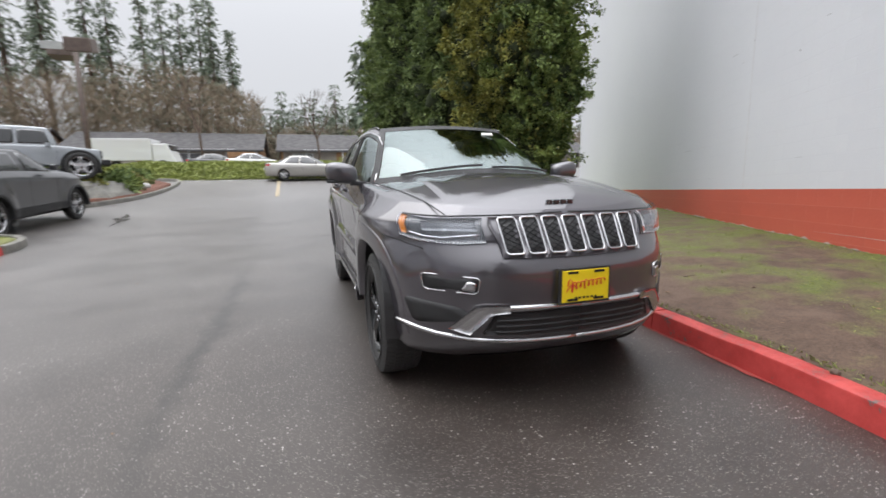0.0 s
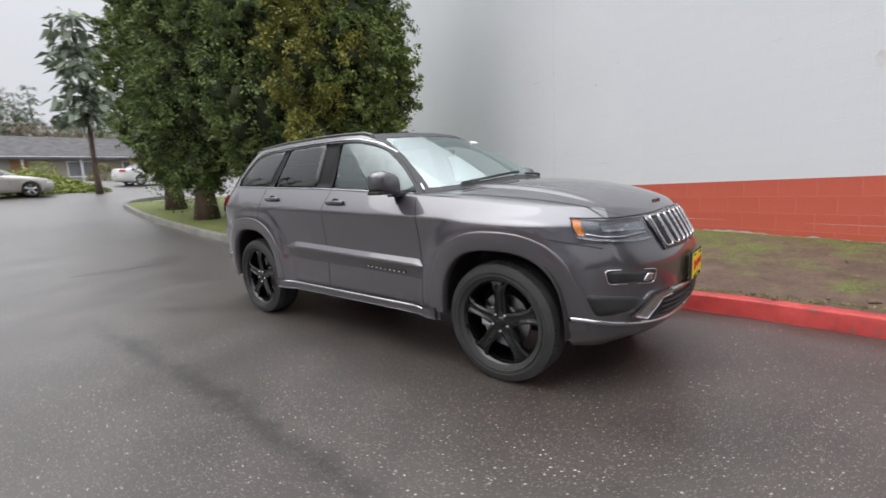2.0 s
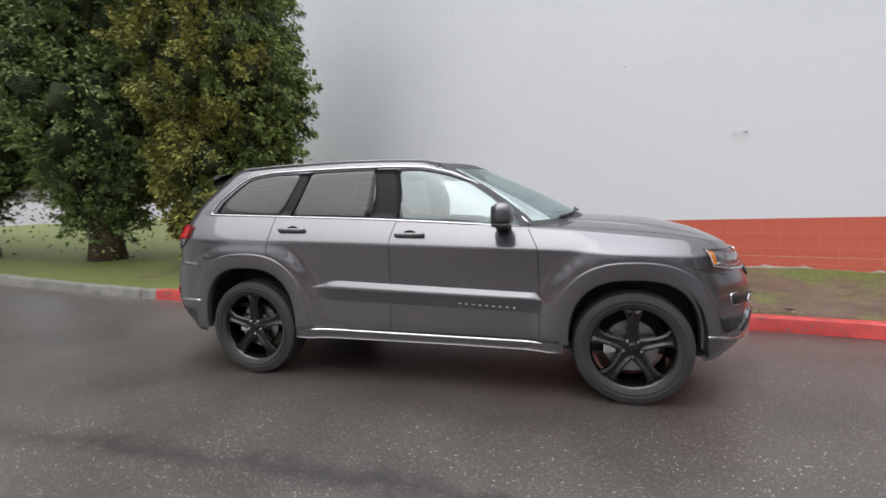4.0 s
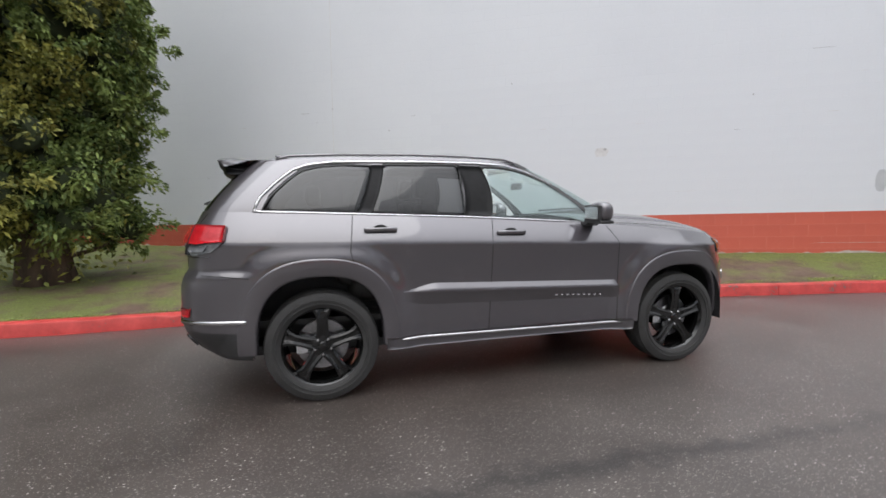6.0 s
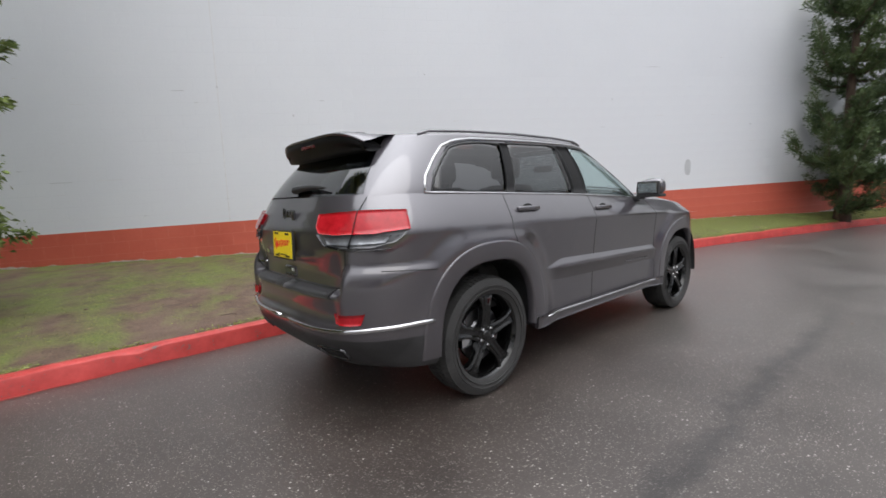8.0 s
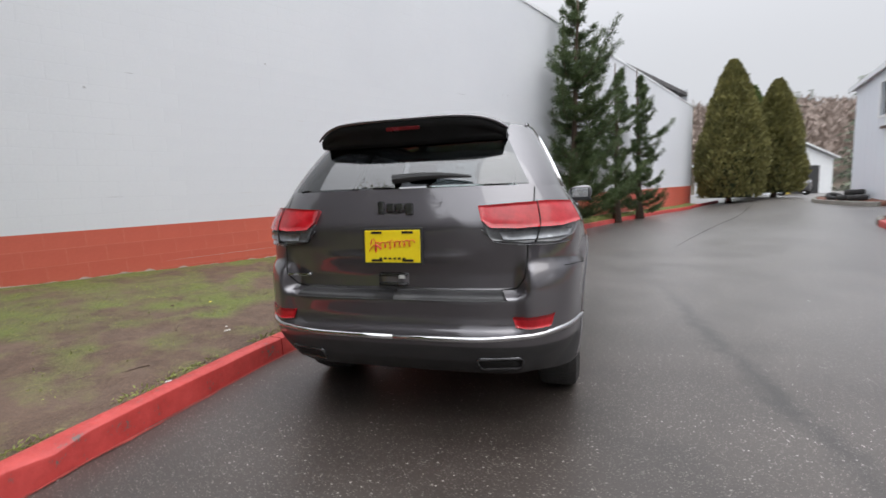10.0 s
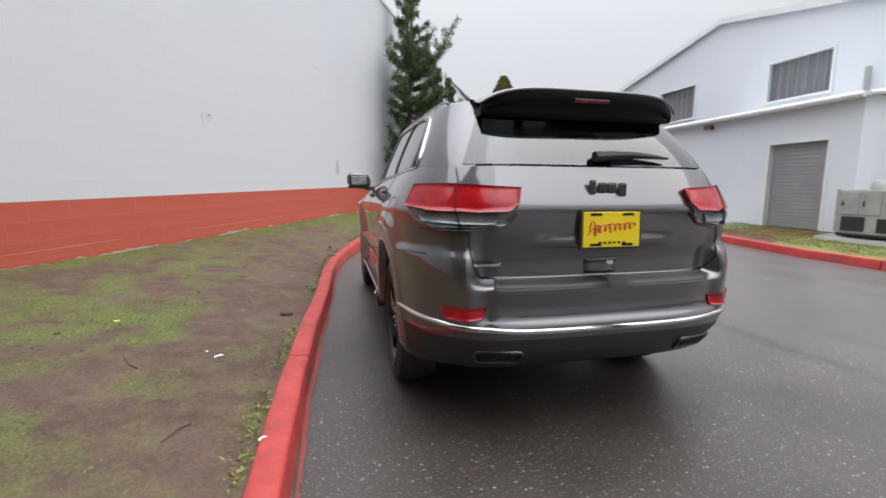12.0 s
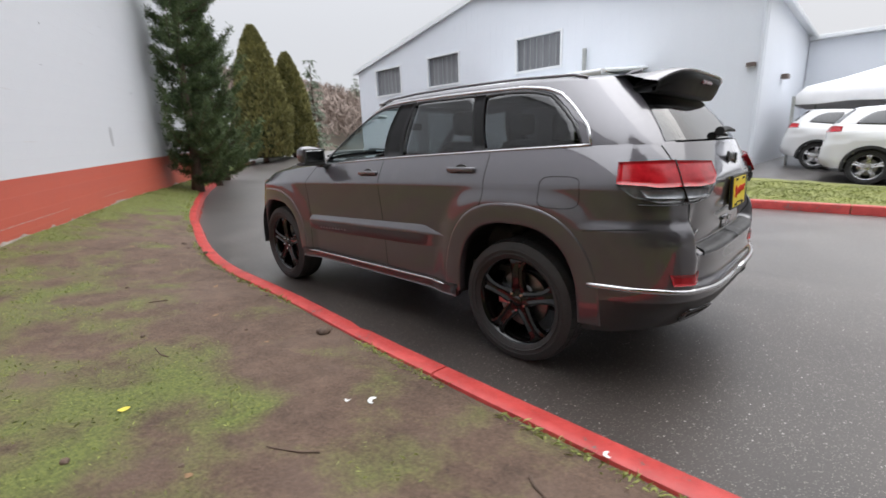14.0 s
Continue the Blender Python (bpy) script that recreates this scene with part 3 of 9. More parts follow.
def ragged_strip(name, pts, width, material, label, seed, gaps=0.0, step=0.06, lift=0.005):
    """An uneven stripe on the ground that thins out and breaks along its way."""
    path = resample(pts, step)
    vs, fs = [], []
    for i, (x, y) in enumerate(path):
        a, b = path[max(0, i - 1)], path[min(len(path) - 1, i + 1)]
        d = Vector((b[0] - a[0], b[1] - a[1], 0)).normalized()
        s = Vector((-d.y, d.x, 0))
        e = min(1.0, i / 12, (len(path) - 1 - i) / 12)
        for side in (-1, 1):
            w = width / 2 * e * max(0.0, 0.62 + 0.9 * noise.noise((x * 1.6, y * 1.6, seed + side)) + 0.5 * noise.noise((x * 7, y * 7, seed - side)) - gaps)
            q = Vector((x, y, 0)) + s * (side * w) + s * (0.10 * width * noise.noise((x * 3, y * 3, seed + 9)))
            vs.append((q.x, q.y, ground_z(q.x, q.y) + lift))
    fs = [(2 * i, 2 * i + 1, 2 * i + 3, 2 * i + 2) for i in range(len(path) - 1)]
    return tagged(obj(name, vs, fs, material), label, "asphalt seam", kind="structure")


ragged_strip("asphalt_seam", [(-6.0, -2.0), (-5.9, -1.0), (-5.85, 0.4)], 0.05, WET_SEAM, "short dark cross seam in the asphalt", 6, 0.15)
ragged_strip("asphalt_crack", [(5.7, -3.0), (11, -5.3), (17, -8.1), (23.7, -10.9)], 0.03, WET_SEAM, "tar-filled crack along the drive", 8, 0.1)
ragged_strip("asphalt_patch", [(-11.3, -6.3), (-10.0, -6.0), (-8.8, -5.9)], 0.55, WET_SEAM, "dark wet patch in the asphalt", 12, 0.05)
ragged_strip("paint_overspray", [(x, kerb_y(x) - 0.012) for x in (-4.8, -3, -1, 0.5, 2, 3.2, 4.5, 6, 7.5, 9)], 0.09, RED_SPATTER, "red overspray on the asphalt along the kerb", 15, 0.34, 0.05)


# ---- car bodies: a shell swept from plan outlines, from which panels are taken ----
class Shell:
    """The skin of a car standing at the origin, nose towards +x."""

    def __init__(self, W, inset, split, xcf, xcr, nf, nr, tuck, nose, nose_split, nose_top, rear, rear_split, rear_top, zlow, zb, zc, deck_end, crown, w0, w1, wf0, wf1, wr0, wr1, gcf0, gcf1, gcr0, gcr1, gnf, gnr, ze):
        self.W = W
        self.inset = inset
        self.split = split
        self.xcf = xcf
        self.xcr = xcr
        self.nf = nf
        self.nr = nr
        self.tuck = tuck
        self.nose = nose
        self.nose_split = nose_split
        self.nose_top = nose_top
        self.rear = rear
        self.rear_split = rear_split
        self.rear_top = rear_top
        self.zlow = zlow
        self.zb = zb
        self.zc = zc
        self.deck_end = deck_end
        self.crown = crown
        self.w0 = w0
        self.w1 = w1
        self.wf0 = wf0
        self.wf1 = wf1
        self.wr0 = wr0
        self.wr1 = wr1
        self.gcf0 = gcf0
        self.gcf1 = gcf1
        self.gcr0 = gcr0
        self.gcr1 = gcr1
        self.gnf = gnf
        self.gnr = gnr
        self.ze = ze
        self.crease = None  # where on the shoulder the flank breaks, 0 to 1
        self.relief = None  # pressings laid over the swept skin

    def low_w(self, z):
        return self.W * curve_at(self.tuck, z)

    def row(self, z=None, v=None):
        """Half width, nose, tail and height rule of one row of the lower body."""
        if v is None:
            return self.low_w(z), curve_at(self.nose, z), curve_at(self.rear, z)
        if self.crease:
            low = self.low_w(self.split)
            w = low + (self.W - low) * v / self.crease if v < self.crease else self.W - self.inset * ((v - self.crease) / (1 - self.crease)) ** 1.18
        else:
            w = self.W - self.inset * v ** 3
        xf = self.nose_split + (self.nose_top - self.nose_split) * v ** 1.4
        xr = self.rear_split + (self.rear_top - self.rear_split) * v ** 2.0
        return w, xf, xr

    def plan(self, q, w, xf, xr, xcf, xcr, nf, nr):
        """q from 0 (nose) over 1 to 2 (the flank) to 3 (tail)."""
        if q <= 1:
            a = q * math.pi / 2
            return xcf + (xf - xcf) * max(0.0, math.cos(a)) ** (2 / nf), w * math.sin(a) ** (2 / nf)
        if q >= 2:
            a = (3 - q) * math.pi / 2
            return xcr + (xr - xcr) * max(0.0, math.cos(a)) ** (2 / nr), w * math.sin(a) ** (2 / nr)
        return xcf + (xcr - xcf) * (q - 1), w

    def body_plan(self, q, w, xf, xr):
        return self.plan(q, w, xf, xr, self.xcf, self.xcr, self.nf, self.nr)

    def deck(self, x, y):
        zc, zb = curve_at(self.zc, x), curve_at(self.zb, x)
        return zc - (zc - zb) * min(1.2, (abs(y) / (self.W - self.inset)) ** 2)

    def body(self, q, r):
        """A point of the lower body: r from 0 to 1 below the split line, 1 to 2 above it."""
        if r <= 1:
            x0, _ = self.body_plan(q, self.W, self.nose_split, self.rear_split)
            zlo = curve_at(self.zlow, x0)
            z = zlo + (self.split - zlo) * r
            w, xf, xr = self.row(z=z)
            x, y = self.body_plan(q, w, xf, xr)
            p = Vector((x, y, z))
            return self.relief(p, q, xr) if self.relief else p
        v = r - 1
        x1, y1 = self.body_plan(q, *self.row(v=1))
        w, xf, xr = self.row(v=v)
        x, y = self.body_plan(q, w, xf, xr)
        p = Vector((x, y, self.split + (self.deck(x1, y1) - self.split) * v))
        return self.relief(p, q, xr) if self.relief else p

    def roof_z(self, x, y):
        return curve_at(self.ze, x) + self.crown * (1 - (y / self.w1) ** 2)

    def green(self, q, v):
        """A point of the glasshouse, v from 0 (belt) to 1 (roof edge)."""
        def loop(u):
            w = self.w0 + (self.w1 - self.w0) * u ** 1.2
            xf = self.wf0 + (self.wf1 - self.wf0) * u + 0.04 * math.sin(math.pi * u)
            xr = self.wr0 + (self.wr1 - self.wr0) * u - 0.02 * math.sin(math.pi * u)
            xcf = self.gcf0 + (self.gcf1 - self.gcf0) * u
            xcr = self.gcr0 + (self.gcr1 - self.gcr0) * u
            return self.plan(q, w, xf, xr, xcf, xcr, self.gnf, self.gnr)
        x0, y0 = loop(0)
        x1, y1 = loop(1)
        x, y = loop(v)
        z0, z1 = self.deck(x0, y0) - 0.004, self.roof_z(x1, y1)
        return Vector((x, y, z0 + (z1 - z0) * v))

    # inverse lookups by bisection
    def q_of_x(self, fn, x, lo=0.0, hi=3.0):
        for _ in range(26):
            m = (lo + hi) / 2
            if fn(m).x > x:
                lo = m
            else:
                hi = m
        return (lo + hi) / 2

    def q_of_y(self, fn, y, tail=False):
        y = abs(y)
        lo, hi = (0.0, 1.0) if not tail else (3.0, 2.0)
        for _ in range(26):
            m = (lo + hi) / 2
            if fn(m).y < y:
                lo = m
            else:
                hi = m
        return (lo + hi) / 2

    def r_of_z(self, q, z):
        lo, hi = 0.0, 2.0
        for _ in range(24):
            m = (lo + hi) / 2
            if self.body(q, m).z < z:
                lo = m
            else:
                hi = m
        return (lo + hi) / 2

    def v_of_z(self, q, z):
        a, b = self.green(q, 0).z, self.green(q, 1).z
        return (z - a) / (b - a)

    def at(self, where, zone="body"):
        """Surface parameters of ('x'|'y'|'t', value, z): x on a flank, y on the nose, t for y on the tail."""
        kind, val, z = where
        fn = self.body if zone == "body" else self.green
        q, r = 1.5, 0.5
        for _ in range(4):
            line = lambda qq, r=r: fn(qq, r)
            q = self.q_of_x(line, val) if kind == "x" else self.q_of_y(line, val, kind == "t")
            r = self.r_of_z(q, z) if zone == "body" else min(1.0, max(0.0, self.v_of_z(q, z)))
        return q, r

    def point(self, q, r, zone="body", off=0.0, side=1):
        fn = self.body if zone == "body" else self.green
        e = 0.004
        p = fn(q, r)
        if off:
            q0, q1 = max(0, q - e), min(3, q + e)
            r0, r1 = max(0, r - e), min(2 if zone == "body" else 1, r + e)
            n = (fn(q1, r) - fn(q0, r)).cross(fn(q, r1) - fn(q, r0))
            if n.length > 1e-9:
                n.normalize()
                out = Vector((p.x * 0.35, p.y, (p.z - 0.8) * 0.3))
                if n.dot(out) < 0:
                    n = -n
                p = p + n * off
        return Vector((p.x, p.y * side, p.z))


def resample2(pts, n):
    d = [0.0]
    for a, b in zip(pts, pts[1:]):
        d.append(d[-1] + math.dist(a, b))
    out = []
    for i in range(n + 1):
        t = d[-1] * i / n
        k = 0
        while k < len(d) - 2 and d[k + 1] < t:
            k += 1
        f = (t - d[k]) / max(1e-9, d[k + 1] - d[k])
        out.append(tuple(a + (b - a) * f for a, b in zip(pts[k], pts[k + 1])))
    return out


def skin_patch(sh, top, bottom, nu=12, nv=6, off=0.004, depth=0.012, zone="body", side=1, centred=False):
    """A panel laid on the skin between two edges; its rim is turned in by depth. Returns vertices and faces."""
    if centred:  # spans the middle: edges are given for y >= 0 from the middle outwards and mirrored
        pass
    ta = [sh.at(w, zone) for w in top]
    ba = [sh.at(w, zone) for w in bottom]
    ta, ba = resample2(ta, nu), resample2(ba, nu)
    vs, fs = [], []
    for j in range(nv + 1):
        f = j / nv
        for i in range(nu + 1):
            q = ta[i][0] + (ba[i][0] - ta[i][0]) * f
            r = ta[i][1] + (ba[i][1] - ta[i][1]) * f
            vs.append(sh.point(q, r, zone, off, side))
    w = nu + 1
    for j in range(nv):
        for i in range(nu):
            a = j * w + i
            fs.append((a, a + 1, a + w + 1, a + w))
    rim = [i for i in range(w)] + [j * w + nu for j in range(1, nv + 1)] + [nv * w + i for i in range(nu - 1, -1, -1)] + [j * w for j in range(nv - 1, 0, -1)]
    base = len(vs)
    for k in rim:
        j, i = divmod(k, w)
        f = j / nv
        q = ta[i][0] + (ba[i][0] - ta[i][0]) * f
        r = ta[i][1] + (ba[i][1] - ta[i][1]) * f
        vs.append(sh.point(q, r, zone, off - depth, side))
    m = len(rim)
    for k in range(m):
        fs.append((rim[k], rim[(k + 1) % m], base + (k + 1) % m, base + k))
    return vs, fs


def skin_line(sh, path, width, height, zone="body", side=1, n=24, off=0.0):
    """A raised band along a line on the skin."""
    ps = resample2([sh.at(w, zone) for w in path], n)
    pts = [sh.point(q, r, zone, off, side) for q, r in ps]
    tops = [sh.point(q, r, zone, off + height, side) for q, r in ps]
    vs, fs = [], []
    for i in range(len(pts)):
        d = (pts[min(i + 1, n)] - pts[max(0, i - 1)]).normalized()
        nrm = (tops[i] - pts[i]).normalized()
        s = d.cross(nrm).normalized() * (width / 2)
        for o, b in ((-1.0, pts[i] - nrm * 0.004), (-0.75, tops[i]), (0.75, tops[i]), (1.0, pts[i] - nrm * 0.004)):
            vs.append(b + s * o)
    for i in range(len(pts) - 1):
        for k in range(3):
            a = i * 4 + k
            fs.append((a, a + 4, a + 5, a + 1))
    fs += [(0, 1, 2, 3), tuple(len(vs) - 1 - k for k in range(4))]
    return vs, fs


def shell_mesh(sh, nq=(40, 96, 40), rows=(22, 14), grows=20, roof_n=14):
    """All cells of the skin: lists of points, normals and (kind, quad, centre)."""
    qs = [i / nq[0] for i in range(nq[0])] + [1 + i / nq[1] for i in range(nq[1])] + [2 + i / nq[2] for i in range(nq[2] + 1)]
    rs = [i / rows[0] for i in range(rows[0])] + [1 + i / rows[1] for i in range(rows[1] + 1)]
    pts, cells = [], []
    idx = {}

    def add(p):
        key = (round(p[0], 5), round(p[1], 5), round(p[2], 5))
        if key not in idx:
            idx[key] = len(pts)
            pts.append(tuple(p))
        return idx[key]

    def lay(kind, grid, side):
        for j in range(len(grid) - 1):
            for i in range(len(grid[0]) - 1):
                ps = [grid[j][i], grid[j][i + 1], grid[j + 1][i + 1], grid[j + 1][i]]
                if side < 0:
                    ps = [Vector((p.x, -p.y, p.z)) for p in ps][::-1]
                ids = []
                for p in ps:
                    k = add(p)
                    if k not in ids:
                        ids.append(k)
                if len(ids) > 2:
                    c = sum(ps, Vector()) / 4
                    cells.append((kind, tuple(ids), c))

    body = [[sh.body(q, r) for q in qs] for r in rs]
    green = [[sh.green(q, j / grows) for q in qs] for j in range(grows + 1)]
    top = body[-1]
    rt = green[-1]
    for side in (1, -1):
        lay("body", body, side)
        lay("green", green, side)
    # deck (bonnet) and roof by chords across
    def chords(loop, zf, n, kind, keep):
        grid = []
        for p in loop:
            if keep(p):
                grid.append([Vector((p.x, p.y * (1 - 2 * k / n), zf(p.x, p.y * (1 - 2 * k / n)))) for k in range(n + 1)])
        lay(kind, grid, 1)
    chords(top, sh.deck, 40, "deck", lambda p: p.x > sh.deck_end)
    chords(rt, sh.roof_z, roof_n * 2, "roof", lambda p: True)
    P = np.array(pts)
    N = np.zeros_like(P)
    for kind, ids, c in cells:
        a, b, d = P[ids[0]], P[ids[1]], P[ids[2]]
        nn = np.cross(b - a, d - a)
        if len(ids) == 4:
            nn = nn + np.cross(d - a, P[ids[3]] - a)
        out = np.array((c.x * 0.35, c.y, (c.z - 0.8) * (1.6 if kind in ("roof", "deck") else 0.3)))
        if np.dot(nn, out) < 0:
            nn = -nn
        for k in ids:
            N[k] += nn
    N /= np.maximum(1e-12, np.linalg.norm(N, axis=1))[:, None]
    return P, N, cells


def shell_part(name, P, N, quads, material, parent, label=""):
    """One panel out of the shell's cells, keeping the whole skin's smooth normals."""
    used = sorted({k for q in quads for k in q})
    at = {k: i for i, k in enumerate(used)}
    faces = []
    for q in quads:
        a, b, c = P[q[0]], P[q[1]], P[q[2]]
        nn = np.cross(b - a, c - a)
        faces.append([at[k] for k in (q if np.dot(nn, N[q[0]] + N[q[1]] + N[q[2]]) > 0 else q[::-1])])
    me = bpy.data.meshes.new(name)
    me.from_pydata([tuple(P[k]) for k in used], [], faces)
    me.materials.append(material)
    me.polygons.foreach_set("use_smooth", [True] * len(me.polygons))
    me.update()
    me.normals_split_custom_set_from_vertices([tuple(N[k]) for k in used])
    ob = new(name, me)
    ob.parent = parent
    if label:
        ob["label"] = label
    return ob


def inside(poly, x, z):
    n, c = len(poly), False
    for i in range(n):
        x0, z0 = poly[i]
        x1, z1 = poly[i - 1]
        if (z0 > z) != (z1 > z) and x < (x1 - x0) * (z - z0) / (z1 - z0) + x0:
            c = not c
    return c


# car stuffs
GRANITE = car_paint("granite_metallic_paint", (0.066, 0.060, 0.069), 0.010, 0.55, 0.40, coat_ior=1.88)
GLOSS_BLACK = car_paint("gloss_black_paint", (0.004, 0.004, 0.004), 0.0, 0.0, 0.3, 1.0, 0.01, 1.5)
GLOSS_BLACK.node_tree.nodes["Principled BSDF"].inputs["Specular IOR Level"].default_value = 0.05
CHROME = surface("satin_chrome", (0.48, 0.47, 0.48), (0.60, 0.60, 0.61), 8, 90, (0.12, 0.22), 0.02, metal=1.0)
RUBBER = surface("tyre_rubber", (0.020, 0.020, 0.020), (0.040, 0.039, 0.038), 6, 60, (0.55, 0.8), 0.4)
SEAM = surface("dark_panel_gap", (0.004, 0.004, 0.004), (0.008, 0.008, 0.008), 6, 60, (0.7, 0.9), 0.0)
GLASS_CLEAR = glass("clear_green_tinted_glass", (0.84, 0.94, 0.92), ior=2.05, sheen=(0.90, 1.0, 0.99))
GLASS_SHIELD = glass("windscreen_glass", (0.62, 0.72, 0.71), ior=2.5, sheen=(0.88, 1.0, 0.99))
GLASS_DARK = glass("dark_privacy_glass", (0.13, 0.135, 0.14), ior=1.62)
GLASS_REAR = glass("dark_rear_glass", (0.13, 0.14, 0.15), ior=1.85)
LAMP_GREY = surface("grey_lamp_reflector", (0.13, 0.137, 0.15), (0.24, 0.25, 0.265), 15, 90, (0.15, 0.3), 0.02, metal=0.3)
VALANCE = surface("dark_grey_bumper_plastic", (0.018, 0.018, 0.019), (0.032, 0.031, 0.032), 6, 90, (0.4, 0.55), 0.05)
SATIN_BLACK = surface("satin_black_trim", (0.010, 0.010, 0.010), (0.018, 0.018, 0.019), 8, 120, (0.4, 0.5), 0.02, spec=0.12)
LENS = glass("clear_lamp_lens", (0.92, 0.93, 0.95))
RED_LENS = surface("red_lamp_lens", (0.28, 0.005, 0.009), (0.46, 0.013, 0.021), 20, 160, (0.12, 0.2), 0.05, coat=0.4, spec=0.3)
DARK_RED = surface("dark_red_lens", (0.07, 0.006, 0.008), (0.13, 0.010, 0.014), 20, 160, (0.2, 0.3), 0.02)
AMBER = surface("amber_lamp_lens", (0.62, 0.17, 0.015), (0.80, 0.27, 0.03), 20, 160, (0.08, 0.15), 0.05, coat=1.0)
LAMP_SILVER = surface("lamp_reflector", (0.45, 0.46, 0.48), (0.72, 0.73, 0.75), 20, 120, (0.08, 0.2), 0.05, metal=1.0)
LAMP_DARK = surface("smoked_lamp_housing", (0.06, 0.064, 0.07), (0.15, 0.155, 0.165), 15, 90, (0.1, 0.25), 0.02, coat=0.8)
PLATE_YELLOW = surface("yellow_plate", (0.80, 0.60, 0.01), (0.90, 0.70, 0.02), 6, 60, (0.3, 0.4), 0.02)
PLATE_RED = surface("red_script", (0.60, 0.03, 0.02), (0.72, 0.05, 0.03), 6, 60, (0.3, 0.4), 0.0)
BADGE_DARK = surface("dark_chrome_badge", (0.06, 0.06, 0.065), (0.12, 0.12, 0.125), 8, 60, (0.15, 0.3), 0.0, metal=0.8)
BRAKE_STEEL = surface("brake_disc_steel", (0.16, 0.16, 0.165), (0.30, 0.30, 0.31), 10, 80, (0.25, 0.4), 0.1, metal=1.0)
CABIN = surface("black_cabin_trim", (0.022, 0.022, 0.023), (0.045, 0.044, 0.044), 5, 80, (0.6, 0.8), 0.2)
SEAT_HIDE = surface("dark_seat_leather", (0.025, 0.023, 0.022), (0.06, 0.055, 0.052), 5, 80, (0.4, 0.6), 0.3)
STICKER = surface("white_paper", (0.70, 0.70, 0.69), (0.80, 0.80, 0.79), 6, 60, (0.6, 0.7), 0.0)


def wheel_meshes(radius=0.385, rim_r=0.277, width=0.25, spokes=5, rim_mat=None, spoke_mat=None):
    """Meshes of a wheel on the y axis, its outer face towards +y: (name, bmesh, material)."""
    out = []
    h = width / 2
    bm = bmesh.new()
    prof = [(rim_r - 0.005, -h * 0.85), (rim_r + 0.03, -h * 0.98), (radius - 0.05, -h), (radius - 0.012, -h * 0.86), (radius, -h * 0.55), (radius, h * 0.55),
            (radius - 0.012, h * 0.86), (radius - 0.045, h), (rim_r + 0.045, h * 1.0), (rim_r + 0.02, h * 0.95), (rim_r - 0.002, h * 0.86), (rim_r - 0.01, h * 0.6)]
    bm_lathe(bm, prof, 72)
    # tread grooves: blocks proud of the crown
    for k in range(72):
        a0 = 2 * math.pi * k / 72
        for lo, hi, sh in ((-0.86, -0.5, 0.0), (-0.42, -0.06, 0.5), (0.02, 0.42, 0.0), (0.5, 0.86, 0.5)):
            a = a0 + sh * 2 * math.pi / 72
            b = a + 2 * math.pi / 72 * 0.8
            rr = radius + 0.004
            edge = radius - (0.010 if abs(lo) > 0.8 or abs(hi) > 0.8 else 0.002)
            quad = []
            for yy, aa in ((lo, a), (hi, a), (hi, b), (lo, b)):
                r1 = rr - 0.012 * max(0, abs(yy) - 0.55) / 0.31
                quad.append(bm.verts.new((r1 * math.cos(aa), yy * h, r1 * math.sin(aa))))
            low = [bm.verts.new((v.co.x * 0.975, v.co.y, v.co.z * 0.975)) for v in quad]
            bm.faces.new(quad)
            for i in range(4):
                bm.faces.new((quad[i], low[i], low[(i + 1) % 4], quad[(i + 1) % 4]))
    # raised ribs round the sidewall
    for rr in (rim_r + 0.028, radius - 0.055):
        bm_lathe(bm, [(rr - 0.004, h * 0.98), (rr - 0.002, h * 1.03), (rr + 0.002, h * 1.03), (rr + 0.004, h * 0.98)], 72)
    out.append(("tyre", bm, RUBBER, True))
    bm = bmesh.new()
    bm_lathe(bm, [(rim_r - 0.03, -h * 0.8), (rim_r - 0.012, -h * 0.2), (rim_r - 0.028, h * 0.3), (rim_r - 0.022, h * 0.62), (rim_r - 0.008, h * 0.80), (rim_r + 0.008, h * 0.90), (rim_r + 0.012, h * 0.86), (rim_r + 0.004, h * 0.7)], 72)
    out.append(("rim", bm, rim_mat or GLOSS_BLACK, True))
    for k in range(spokes):
        bm = bmesh.new()
        a = math.pi / 2 + 2 * math.pi * k / spokes
        stations = [(0.045, 0.050, 0.70), (0.09, 0.043, 0.75), (0.15, 0.037, 0.80), (0.20, 0.040, 0.82), (rim_r - 0.035, 0.055, 0.80), (rim_r - 0.012, 0.080, 0.76)]
        rings = []
        for r, wd, yy in stations:
            ring = []
            for o, y in ((-wd, yy * h - 0.045), (-wd * 0.97, yy * h - 0.008), (-wd * 0.62, yy * h), (-wd * 0.2, yy * h - 0.010), (wd * 0.2, yy * h - 0.010), (wd * 0.62, yy * h), (wd * 0.97, yy * h - 0.008), (wd, yy * h - 0.045)):
                ring.append(bm.verts.new((r * math.cos(a) - o * math.sin(a), y, r * math.sin(a) + o * math.cos(a))))
            rings.append(ring)
        for p, q in zip(rings, rings[1:]):
            for i in range(7):
                bm.faces.new((p[i], p[i + 1], q[i + 1], q[i]))
        bm.faces.new(rings[0])
        bm.faces.new(rings[-1])
        out.append(("spoke", bm, spoke_mat or GLOSS_BLACK, False))
    bm = bmesh.new()
    bm_lathe(bm, [(0.001, h * 0.76), (0.028, h * 0.76), (0.034, h * 0.72), (0.036, h * 0.68), (0.075, h * 0.66), (0.080, h * 0.56), (0.080, h * 0.1)], 32)
    out.append(("hub_cap", bm, spoke_mat or GLOSS_BLACK, True))
